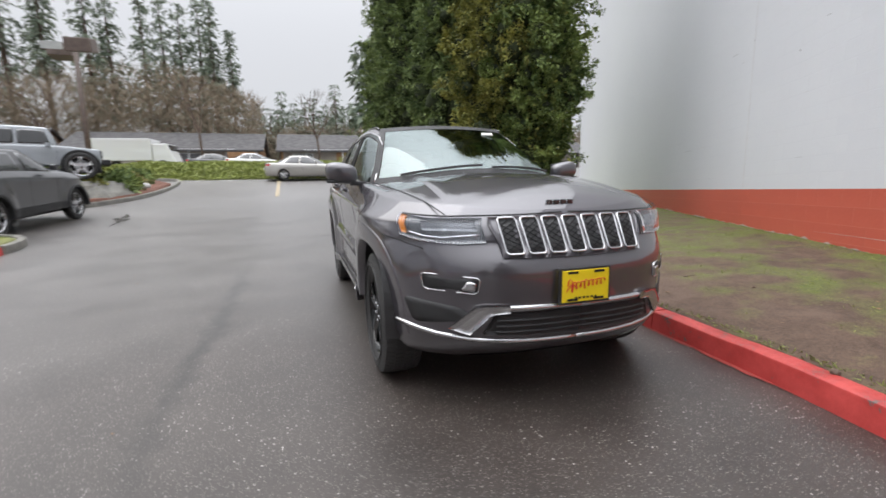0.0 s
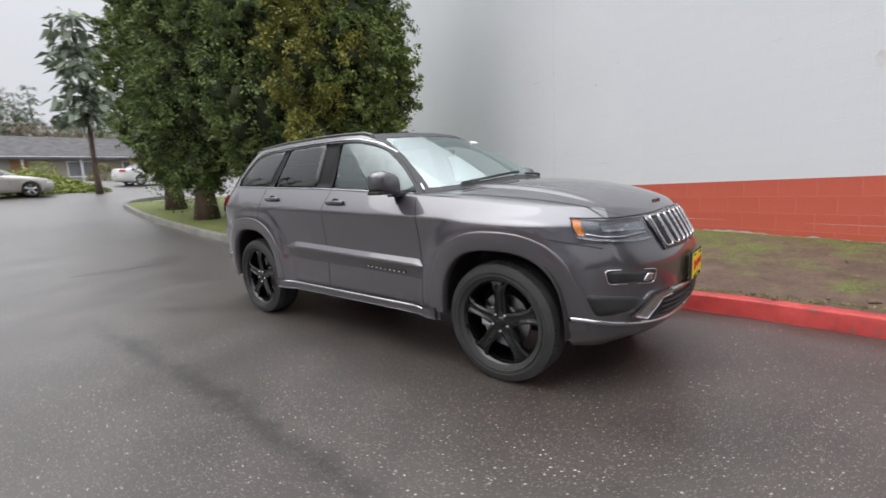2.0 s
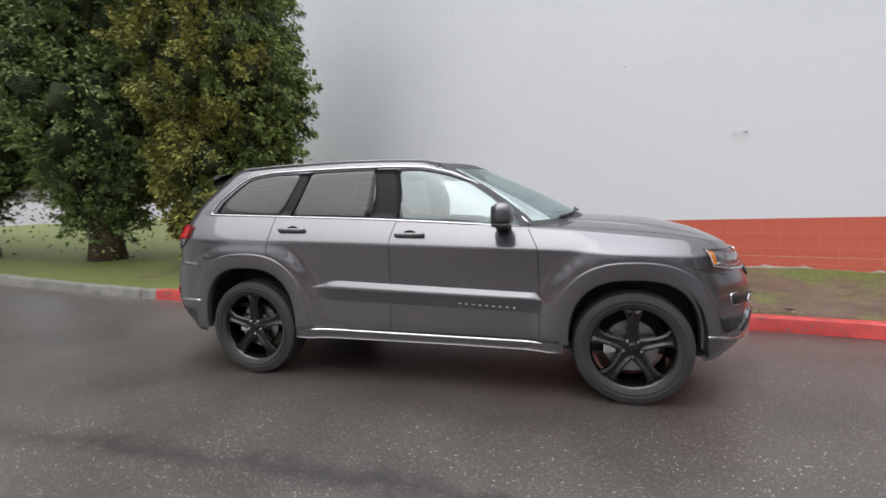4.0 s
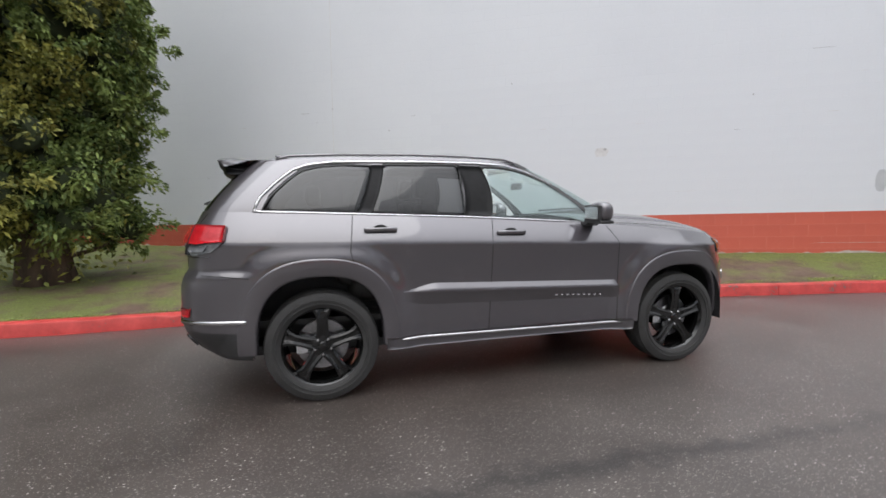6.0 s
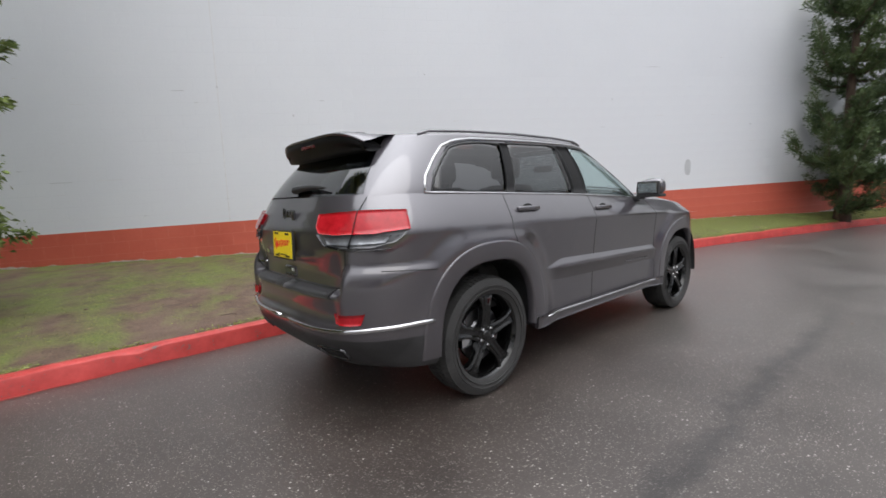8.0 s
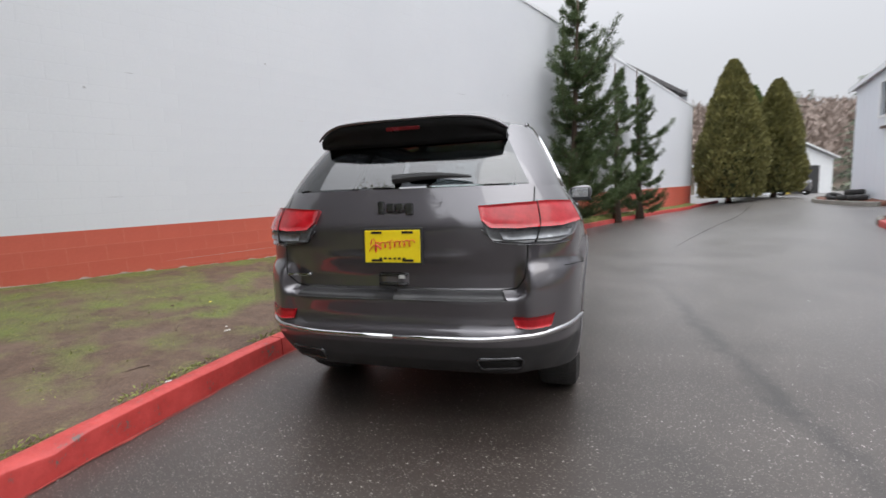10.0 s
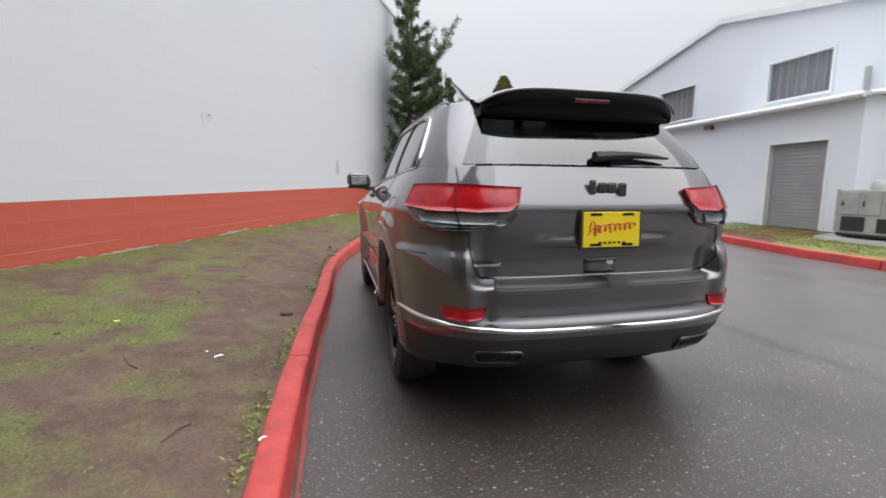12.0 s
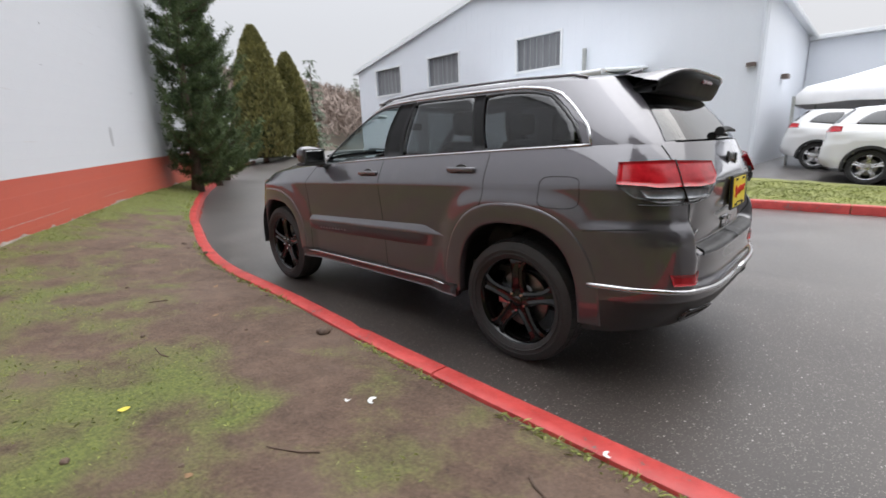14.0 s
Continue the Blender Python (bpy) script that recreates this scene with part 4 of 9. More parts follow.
    for k in range(5):
        a = math.pi / 2 + math.pi / 5 + 2 * math.pi * k / 5
        bm = bmesh.new()
        bm_lathe(bm, [(0.001, h * 0.80), (0.008, h * 0.80), (0.0115, h * 0.76), (0.0115, h * 0.5)], 6, centre=(0.057 * math.cos(a), 0, 0.057 * math.sin(a)))
        out.append(("lug_nut", bm, CHROME, False))
    bm = bmesh.new()
    bm_lathe(bm, [(0.06, -0.005), (0.175, -0.005), (0.175, 0.022), (0.10, 0.022), (0.09, 0.035), (0.02, 0.035)], 48)
    out.append(("brake_disc", bm, BRAKE_STEEL, True))
    bm = box((0.09, -0.03, -0.06), (0.18, 0.045, 0.07), 0.012)
    out.append(("brake_caliper", bm, LAMP_SILVER, False))
    return out


def build_wheel(parent, meshes_cache, m, label):
    """One wheel as a part of its car, its pieces below it; meshes are shared between the wheels."""
    first = None
    for name, me, material in meshes_cache:
        ob = new("wheel" if name == "tyre" else name, me)
        if name == "tyre":
            first = ob
            ob.parent = parent
            ob.matrix_local = m
            ob["label"] = label
        else:
            ob.parent = first
    return first


def wheel_cache(**k):
    out = []
    for name, bm, material, smooth in wheel_meshes(**k):
        bmesh.ops.recalc_face_normals(bm, faces=bm.faces)
        me = bpy.data.meshes.new(name)
        bm.to_mesh(me)
        bm.free()
        me.materials.append(material)
        if smooth:
            me.polygons.foreach_set("use_smooth", [True] * len(me.polygons))
            me.set_sharp_from_angle(angle=radians(40))
        out.append((name, me, material))
    return out


# ---- the grey SUV ----
SUV = Shell(
    W=0.960, inset=0.108, split=0.90, xcf=1.25, xcr=-1.40, nf=2.8, nr=4.2,
    tuck=[(0.24, 0.92), (0.34, 0.948), (0.44, 0.957), (0.58, 0.961), (0.70, 0.965), (0.80, 0.971), (0.90, 0.980)],
    nose=[(0.24, 2.08), (0.32, 2.24), (0.40, 2.31), (0.50, 2.335), (0.62, 2.345), (0.74, 2.35), (0.80, 2.335), (0.90, 2.275)], nose_split=2.275, nose_top=2.17,
    rear=[(0.30, -2.20), (0.36, -2.29), (0.42, -2.345), (0.50, -2.40), (0.60, -2.42), (0.80, -2.42), (0.86, -2.405), (0.90, -2.385)], rear_split=-2.385, rear_top=-2.275,
    zlow=[(-2.45, 0.335), (-1.95, 0.335), (-1.0, 0.34), (0.9, 0.34), (1.9, 0.30), (2.35, 0.27)],
    zb=[(-2.4, 1.315), (-1.86, 1.31), (-1.2, 1.29), (-0.4, 1.26), (0.78, 1.195), (1.2, 1.165), (1.6, 1.12), (1.9, 1.065), (2.05, 1.03), (2.2, 0.99)],
    zc=[(-2.4, 1.315), (-0.4, 1.27), (0.6, 1.255), (0.9, 1.265), (1.2, 1.27), (1.6, 1.245), (1.9, 1.19), (2.05, 1.135), (2.13, 1.085), (2.2, 1.03)],
    deck_end=0.62, crown=0.048, w0=0.848, w1=0.655, wf0=1.17, wf1=0.26, wr0=-2.272, wr1=-1.93,
    gcf0=0.30, gcf1=-0.30, gcr0=-1.40, gcr1=-1.30, gnf=2.6, gnr=4.4,
    ze=[(-2.0, 1.645), (-1.6, 1.685), (-1.27, 1.70), (-0.6, 1.71), (-0.1, 1.695), (0.15, 1.672), (0.3, 1.65)],
)

AX_F, AX_R, AX_Z = 1.4575, -1.4575, 0.385
TAIL = [(0.30, -2.22), (0.36, -2.32), (0.44, -2.395), (0.50, -2.425), (0.545, -2.437), (0.585, -2.432), (0.615, -2.408), (0.66, -2.402), (0.745, -2.412), (0.765, -2.405), (0.786, -2.338),
        (0.87, -2.338), (0.94, -2.352), (1.0, -2.364), (1.10, -2.370), (1.12, -2.368), (1.15, -2.355), (1.315, -2.275)]


def stepped(knots, z):
    """Straight steps through (z, value) knots."""
    if z <= knots[0][0]:
        return knots[0][1]
    for (a, b), (c, d) in zip(knots, knots[1:]):
        if z <= c:
            return b + (d - b) * (z - a) / (c - a)
    return knots[-1][1]


def arch_r(ax, c, s):
    """Radius of a squarish wheel opening in the direction (c, s) from the hub."""
    a, b = (0.440, 0.490) if ax > 0 else (0.442, 0.520)
    return ((abs(c) / a) ** 2.6 + (abs(s) / b) ** 2.6) ** (-1 / 2.6)


def suv_relief(p, q, xr):
    """Bulges over the wheels, the bumper's shoulders and the hollow tailgate."""
    x, y, z = p
    out = 0.0
    if y > 0.4 and z < 1.14:
        for ax in (AX_F, AX_R):
            d = math.hypot(x - ax, z - AX_Z)
            if 0.2 < d < 0.82:
                gap = d - arch_r(ax, (x - ax) / d, (z - AX_Z) / d)
                out = max(out, 0.036 * smoothstep(0.26, 0.09, gap) * smoothstep(1.13, 1.0, z))
    if x < -1.72 and z < 0.94:
        out = max(out, 0.030 * smoothstep(-1.72, -1.86, x) * smoothstep(0.935, 0.895, z) * smoothstep(0.36, 0.56, z))
    if q <= 2:
        return Vector((x, y + out, z))
    turn = smoothstep(2.0, 2.8, q)
    wide = 1 - smoothstep(0.60, 0.70, y)
    lip = 0.020 * smoothstep(0.44, 0.26, y) * smoothstep(0.925, 0.955, z) * smoothstep(0.992, 0.962, z)
    return Vector((x - out * turn * (1 - wide) + (stepped(TAIL, z) - xr) * wide - lip, y + out * (1 - turn), z))


SUV.crease = 0.5
SUV.relief = suv_relief

suv = empty("suv", pose(0, 0, 0), "dark granite grey midsize SUV with black wheels on wet asphalt", "car")

# windows, as outlines of (x, z) on the flanks
WIN_FRONT = [(-0.215, 1.262), (0.70, 1.205), (0.745, 1.215), (0.52, 1.41), (0.33, 1.525), (0.15, 1.592), (-0.05, 1.632), (-0.255, 1.640)]
WIN_REAR = [(-1.12, 1.292), (-0.415, 1.268), (-0.425, 1.645), (-1.01, 1.638)]
WIN_QUARTER = [(-1.815, 1.322), (-1.185, 1.300), (-1.07, 1.632), (-1.28, 1.630), (-1.45, 1.615), (-1.565, 1.585), (-1.66, 1.51), (-1.765, 1.405)]

P, N, cells = shell_mesh(SUV, (46, 120, 60), (36, 22))
panels = {k: [] for k in ("bonnet", "fender_right", "fender_left", "front_door_right", "front_door_left", "rear_door_right", "rear_door_left",
                          "quarter_right", "quarter_left", "front_bumper", "rear_bumper", "rear_valance", "tailgate", "upper_body", "roof")}
BONNET_EDGE = [(0.6, 0.80), (1.2, 0.775), (1.6, 0.745), (1.9, 0.70), (2.1, 0.66), (2.25, 0.6)]
REAR_DOOR_EDGE = [(0.36, -0.98), (0.55, -1.02), (0.70, -1.10), (0.90, -1.22), (1.04, -1.258), (1.27, -1.24), (1.36, -1.24)]
for kind, ids, c in cells:
    y, side = abs(c.y), ("left" if c.y > 0 else "right")
    if kind == "body":
        if y > 0.5 and any(math.hypot(c.x - ax, c.z - AX_Z) < arch_r(ax, (c.x - ax) / math.hypot(c.x - ax, c.z - AX_Z), (c.z - AX_Z) / math.hypot(c.x - ax, c.z - AX_Z)) for ax in (AX_F, AX_R)):
            continue
        if c.x > 1.55 and c.z < (0.80 if c.x < 1.95 else 0.83) - 0.25 * max(0, 1.8 - c.x):
            key = "front_bumper"
        elif c.x > 0.84:
            key = "fender_" + side
        elif c.x > -0.25:
            key = "front_door_" + side
        elif c.x > curve_at(REAR_DOOR_EDGE, c.z):
            key = "rear_door_" + side
        elif c.x < -2.2 and y < 0.68 and c.z > 0.785:
            key = "tailgate"
        elif c.x < -1.7 and c.z < 0.90:
            key = "rear_bumper" if c.z > 0.525 else "rear_valance"
        elif c.x < -2.2 and y < 0.72:
            key = "tailgate"
        else:
            key = "quarter_" + side
    elif kind == "green":
        if any(inside(w, c.x, c.z) for w in (WIN_FRONT, WIN_REAR, WIN_QUARTER)) and -1.9 < c.x < 0.8 and y > 0.45:
            continue
        q_front = c.x > 0.2 and y < 0.845 - 0.30 * (c.z - 1.22) - 0.065 and c.z < curve_at([(0.2, 1.65), (1.2, 1.66)], c.x)
        if c.x > 0.26 and y < curve_at([(1.15, 0.80), (1.30, 0.74), (1.45, 0.68), (1.62, 0.60), (1.7, 0.58)], c.z) and c.z > 1.2:
            continue
        if c.x < -1.9 and y < curve_at([(1.28, 0.635), (1.5, 0.545), (1.66, 0.465)], c.z) and 1.31 < c.z < 1.62:
            continue
        key = "tailgate" if c.x < -2.05 and y < 0.66 else "upper_body"
    elif kind == "deck":
        key = "bonnet" if y < curve_at(BONNET_EDGE, c.x) else "fender_" + side
    else:
        key = "roof"
    panels[key].append(ids)
panel_obs = {}
for key, quads in panels.items():
    nm = key.replace("_right", "").replace("_left", "")
    panel_obs[key] = shell_part(nm, P, N, quads, VALANCE if key == "rear_valance" else GRANITE, suv)


def on_suv(name, vf, material, label="", parent=None, smooth=True):
    ob = pobj(name, vf[0], vf[1], material, parent or suv, label, smooth)
    me = ob.data
    me.update()
    lean = sum((p.normal.dot(Vector((p.center.x * 0.35, p.center.y, (p.center.z - 0.8) * 0.3)).normalized()) * p.area for p in me.polygons), 0.0)
    if lean < 0:
        me.flip_normals()
    return ob


def poly_patch(sh, poly, off, depth, zone, side, n=30):
    """A panel on the skin filling an outline of (x, z): fan rings drawn in towards the middle."""
    rim = resample2(list(poly) + [poly[0]], n)[:-1]
    cx, cz = sum(p[0] for p in rim) / len(rim), sum(p[1] for p in rim) / len(rim)
    vs, fs = [], []
    for f, o in ((1.0, off - depth), (1.0, off), (0.8, off), (0.55, off), (0.28, off)):
        for x, z in rim:
            q, r = sh.at(("x", cx + (x - cx) * f, cz + (z - cz) * f), zone)
            vs.append(sh.point(q, r, zone, o, side))
    m = len(rim)
    for k in range(4):
        for i in range(m):
            fs.append((k * m + i, k * m + (i + 1) % m, (k + 1) * m + (i + 1) % m, (k + 1) * m + i))
    fs.append(tuple(range(4 * m, 5 * m)))
    return vs, fs


def ring_patch(sh, poly, wide, off, zone, side, n=40, depth=0.010, front=1.0):
    """A flat frame round an outline of (x, z) on the skin."""
    rim = resample2(list(poly) + [poly[0]], n)[:-1]
    cx, cz = sum(p[0] for p in rim) / n, sum(p[1] for p in rim) / n
    m = len(rim)
    outer = []
    for i in range(m):
        a, b = rim[i - 1], rim[(i + 1) % m]
        d = (b[0] - a[0], b[1] - a[1])
        L = math.hypot(*d) or 1
        nx_, nz_ = d[1] / L, -d[0] / L
        if nx_ * (rim[i][0] - cx) + nz_ * (rim[i][1] - cz) < 0:
            nx_, nz_ = -nx_, -nz_
        wd = wide * (front if rim[i][0] > 0.22 and rim[i][1] > 1.25 else 1.0)
        outer.append((rim[i][0] + nx_ * wd, rim[i][1] + nz_ * wd))
    vs, fs = [], []
    for pts, o in ((rim, off - depth), (rim, off), (outer, off), (outer, off - depth)):
        for x, z in pts:
            q, r = sh.at(("x", x, z), zone)
            vs.append(sh.point(q, r, zone, o, side))
    for k in range(3):
        for i in range(m):
            if front < 1 and rim[i][0] > 0.40 and rim[i][1] > 1.26:
                continue
            fs.append((k * m + i, k * m + (i + 1) % m, (k + 1) * m + (i + 1) % m, (k + 1) * m + i))
    return vs, fs


def grow(poly, d):
    cx, cz = sum(p[0] for p in poly) / len(poly), sum(p[1] for p in poly) / len(poly)
    out = []
    n = len(poly)
    for i in range(n):
        a, b = poly[i - 1], poly[(i + 1) % n]
        e = (b[0] - a[0], b[1] - a[1])
        L = math.hypot(*e) or 1
        nx_, nz_ = e[1] / L, -e[0] / L
        if nx_ * (poly[i][0] - cx) + nz_ * (poly[i][1] - cz) < 0:
            nx_, nz_ = -nx_, -nz_
        out.append((poly[i][0] + nx_ * d, poly[i][1] + nz_ * d))
    return out


DLO = [(-1.865, 1.318), (-1.2, 1.296), (-0.4, 1.268), (0.3, 1.232), (0.775, 1.198), (0.69, 1.29), (0.52, 1.43), (0.36, 1.525), (0.17, 1.605), (-0.03, 1.65), (-0.3, 1.662), (-0.7, 1.664), (-1.08, 1.658), (-1.36, 1.651), (-1.52, 1.628), (-1.62, 1.592), (-1.72, 1.512), (-1.825, 1.405)]
for side, sd in ((-1, "right"), (1, "left")):
    if side < 0:  # the driver's window is wound down
        on_suv("window_glass", poly_patch(SUV, grow(WIN_FRONT, 0.022), 0.004, 0.008, "green", side), GLASS_CLEAR, "clear greenish front door glass", panel_obs["front_door_" + sd])
    on_suv("window_glass", poly_patch(SUV, grow(WIN_REAR, 0.022), 0.004, 0.008, "green", side), GLASS_DARK, "dark privacy glass", panel_obs["rear_door_" + sd])
    on_suv("window_glass", poly_patch(SUV, grow(WIN_QUARTER, 0.022), 0.004, 0.008, "green", side), GLASS_DARK, "dark privacy glass", panel_obs["quarter_" + sd])
    # black pillars between the panes
    for (a, b, c, d) in (((-0.425, 1.268), (-0.205, 1.262), (-0.245, 1.645), (-0.435, 1.648)), ((-1.20, 1.294), (-1.105, 1.292), (-0.995, 1.640), (-1.085, 1.64))):
        top = [("x", d[0], d[1]), ("x", c[0], c[1])]
        bot = [("x", a[0], a[1]), ("x", b[0], b[1])]
        on_suv("pillar_trim", skin_patch(SUV, top, bot, 4, 8, 0.008, 0.012, "green", side), SATIN_BLACK)
    for w in (WIN_FRONT, WIN_REAR, WIN_QUARTER):
        on_suv("window_seal", ring_patch(SUV, w, 0.012, 0.0065, "green", side), DARK_STUFF)
    on_suv("chrome_window_trim", ring_patch(SUV, DLO, 0.014, 0.009, "green", side, 120, 0.012, 0.6), CHROME, "bright chrome strip round the side windows")
    # quarter pillar line and panel gaps
    gaps = [
        [("x", -0.205, 1.25), ("x", -0.235, 1.10), ("x", -0.235, 0.75), ("x", -0.25, 0.40)],
        [("x", 0.77, 1.185), ("x", 0.835, 1.06), ("x", 0.85, 0.75), ("x", 0.85, 0.40)],
        [("x", -1.235, 1.285), ("x", -1.258, 1.04), ("x", -1.22, 0.90), ("x", -1.16, 0.80)],
    ]
    for gpath in gaps:
        on_suv("panel_gap", skin_line(SUV, gpath, 0.007, 0.0012, "body", side, 20), SEAM)
    on_suv("panel_gap", skin_line(SUV, [("x", -1.90, 0.885), ("x", -2.05, 0.90), ("x", -2.2, 0.905)], 0.006, 0.0012, "body", side, 12), SEAM)
    on_suv("panel_gap", skin_line(SUV, [("x", 1.80, 0.93), ("x", 1.95, 0.895), ("x", 2.05, 0.87)], 0.006, 0.0012, "body", side, 12), SEAM)
    # wheel arch flares
    for ax in (AX_F, AX_R):
        vs, fs = [], []
        nA = 40
        prof = [(-0.030, -0.05), (-0.024, -0.004), (-0.018, 0.003), (-0.006, 0.006), (0.084, 0.006), (0.096, 0.004), (0.100, -0.003)]
        for i in range(nA + 1):
            a = radians((2 if ax > 0 else 0) + (176 if ax > 0 else 182) * i / nA)
            for dr, o in prof:
                rr = arch_r(ax, math.cos(a), math.sin(a)) + dr
                x, z = ax + rr * math.cos(a), AX_Z + rr * math.sin(a)
                z = max(z, 0.36)
                q, r = SUV.at(("x", x, z))
                p = SUV.point(q, r, "body", 0.0, side)
                vs.append((p.x, p.y + side * o, p.z))
        n = len(prof)
        for i in range(nA):
            for k in range(n - 1):
                a = i * n + k
                fs.append((a, a + 1, a + n + 1, a + n))
        on_suv("wheel_arch_flare", (vs, fs), GRANITE)
        # dark liner inside the arch
        bm = bmesh.new()
        rings = []
        for yy in (0.93, 0.55):
            rings.append([bm.verts.new((ax + (arch_r(ax, math.cos(radians(a)), math.sin(radians(a))) + 0.006) * math.cos(radians(a)), side * yy, AX_Z + (arch_r(ax, math.cos(radians(a)), math.sin(radians(a))) + 0.006) * math.sin(radians(a)))) for a in range(-4, 187, 8)])
        for i in range(len(rings[0]) - 1):
            bm.faces.new((rings[0][i], rings[0][i + 1], rings[1][i + 1], rings[1][i]))
        bm.faces.new(rings[1])
        part("wheel_liner", bm, DARK_STUFF, suv)
    # sill with its bright strip, door moulding, handles
    on_suv("sill", skin_patch(SUV, [("x", -1.02, 0.425), ("x", 0.98, 0.425)], [("x", -1.02, 0.345), ("x", 0.98, 0.345)], 30, 4, 0.022, 0.05, "body", side), GRANITE)
    pts = []
    for k in range(31):
        x = -0.92 + 1.80 * k / 30
        q, r = SUV.at(("x", x, 0.415 - 0.004 * (x + 0.9)))
        pts.append(SUV.point(q, r, "body", 0.030, side))
    bm = tube(pts, [0.005] + [0.011] * 29 + [0.005], 10)
    part("sill_strip", bm, CHROME, suv, "bright strip along the sill", smooth=True)
    # body side moulding: a shelf pressed out of the doors
    vs, fs = [], []
    nS = 40
    for i in range(nS + 1):
        x = -0.90 + 1.765 * i / nS
        e = smoothstep(-0.90, -0.66, x) * smoothstep(0.868, 0.835, x)
        zt = 0.745 + (0.045 * e) - 0.05 * max(0.0, (x + 0.66) / 1.52)
        zb_ = 0.742 - 0.04 * max(0.0, (x + 0.9) / 1.76)
        for z, o in ((zt + 0.012, -0.003), (zt, 0.004 * e), ((zt + zb_) / 2, 0.026 * e), (zb_, 0.040 * e), (zb_ - 0.008, 0.034 * e), (zb_ - 0.07, 0.006 * e), (zb_ - 0.11, -0.003)):
            q, r = SUV.at(("x", x, z))
            p = SUV.point(q, r, "body", 0.0, side)
            vs.append((p.x, p.y + side * o, p.z))
    for i in range(nS):
        if abs(-0.90 + 1.765 * (i + 0.5) / nS + 0.242) < 0.008:
            continue
        for k in range(6):
            a = i * 7 + k
            fs.append((a, a + 1, a + 8, a + 7))
    on_suv("side_moulding", (vs, fs), GRANITE, "pressed side moulding along both doors")
    for hx, hz, dr in ((-1.05, 1.185, "rear_door_"), (-0.08, 1.148, "front_door_")):
        q, r = SUV.at(("x", hx, hz))
        base = SUV.point(q, r, "body", 0.0, side)
        bm = bmesh.new()
        bm_box(bm, (-0.115, -0.014, -0.016), (0.115, 0.014, 0.016), 0.011)
        for v in bm.verts:
            v.co.y += 0.03 * side - side * 0.02 * (abs(v.co.x) / 0.115) ** 2
            v.co += base
        h = part("door_handle", bm, GRANITE, panel_obs[dr + sd], smooth=True)
        bm = bmesh.new()
        bm_lathe(bm, [(0.001, 0.001), (0.028, 0.001), (0.036, 0.004), (0.038, -0.004)], 24)
        for v in bm.verts:
            v.co = Vector((v.co.x * 1.5, v.co.y * side, v.co.z * 0.9)) + base
        part("handle_recess", bm, DARK_STUFF, panel_obs[dr + sd])
    # model lettering on the door: too small to read, plain bars
    for k in range(9):
        x = 0.28 + 0.048 * k
        on_suv("badge_bar", skin_patch(SUV, [("x", x, 0.675 - 0.002 * k), ("x", x + 0.030, 0.675 - 0.002 * k)], [("x", x, 0.652 - 0.002 * k), ("x", x + 0.030, 0.652 - 0.002 * k)], 1, 1, 0.016, 0.012, "body", side), GRANITE)
    # mirror
    mx, my, mz = 0.60, 0.985, 1.285
    bm = bmesh.new()
    bmesh.ops.create_uvsphere(bm, u_segments=28, v_segments=18, radius=1)
    for v in bm.verts:
        c = v.co
        sx = (abs(c.x) ** 0.8) * (1 if c.x > 0 else -1) * (0.085 if c.x > 0 else 0.055)
        sy = (abs(c.y) ** 0.72) * (1 if c.y > 0 else -1) * 0.125
        sz = (abs(c.z) ** 0.72) * (1 if c.z > 0 else -1) * 0.082
        v.co = Vector((mx + sx, side * (my + 0.02) + sy, mz + sz + 0.012 * sy * side / 0.1))
    mir = part("door_mirror", bm, GRANITE, suv, smooth=True)
    part("mirror_base", box((mx - 0.05, side * 0.82 - 0.02 if side > 0 else -0.94, mz - 0.10), (mx + 0.055, 0.94 if side > 0 else -0.80, mz - 0.066), 0.012), DARK_STUFF, mir)
    part("mirror_band", box((mx - 0.054, min(side * 0.90, side * 1.12), mz - 0.078), (mx + 0.062, max(side * 0.90, side * 1.12), mz - 0.052), 0.010), DARK_STUFF, mir)
    bm = bmesh.new()
    bm_box(bm, (mx - 0.058, min(side * 0.905, side * 1.105), mz - 0.058), (mx - 0.030, max(side * 0.905, side * 1.105), mz + 0.062), 0.012)
    part("mirror_frame", bm, DARK_STUFF, mir)
    bm = bmesh.new()
    bm_box(bm, (mx - 0.060, min(side * 0.922, side * 1.088), mz - 0.044), (mx - 0.050, max(side * 0.922, side * 1.088), mz + 0.048), 0.004)
    for v in bm.verts:
        v.co.x += 0.06 * (v.co.z - mz) - 0.003
    part("mirror_glass", bm, LAMP_SILVER, mir)
    # roof rail on its feet
    rp = [(-1.74, 0.625), (-1.66, 0.622), (-1.3, 0.618), (-0.8, 0.615), (-0.35, 0.612), (-0.02, 0.605), (0.08, 0.60)]
    pts = []
    for k, (x, y) in enumerate(rp):
        up = -0.004 if k in (0, len(rp) - 1) else 0.014
        pts.append((x, side * y, SUV.roof_z(x, y) + up))
    part("roof_rail", tube(resample2(pts, 40), 0.009, 10), GRANITE, suv, smooth=True)

# fuel flap on the left quarter
loop = [("x", -1.64 - 0.115 + 0.115 * math.copysign(abs(math.cos(a)) ** 0.45, math.cos(a)), 1.075 + 0.082 * math.copysign(abs(math.sin(a)) ** 0.45, math.sin(a))) for a in (2 * math.pi * k / 28 for k in range(29))]
on_suv("fuel_flap_gap", skin_line(SUV, loop, 0.005, 0.0014, "body", 1, 60), SEAM, "", panel_obs["quarter_left"])

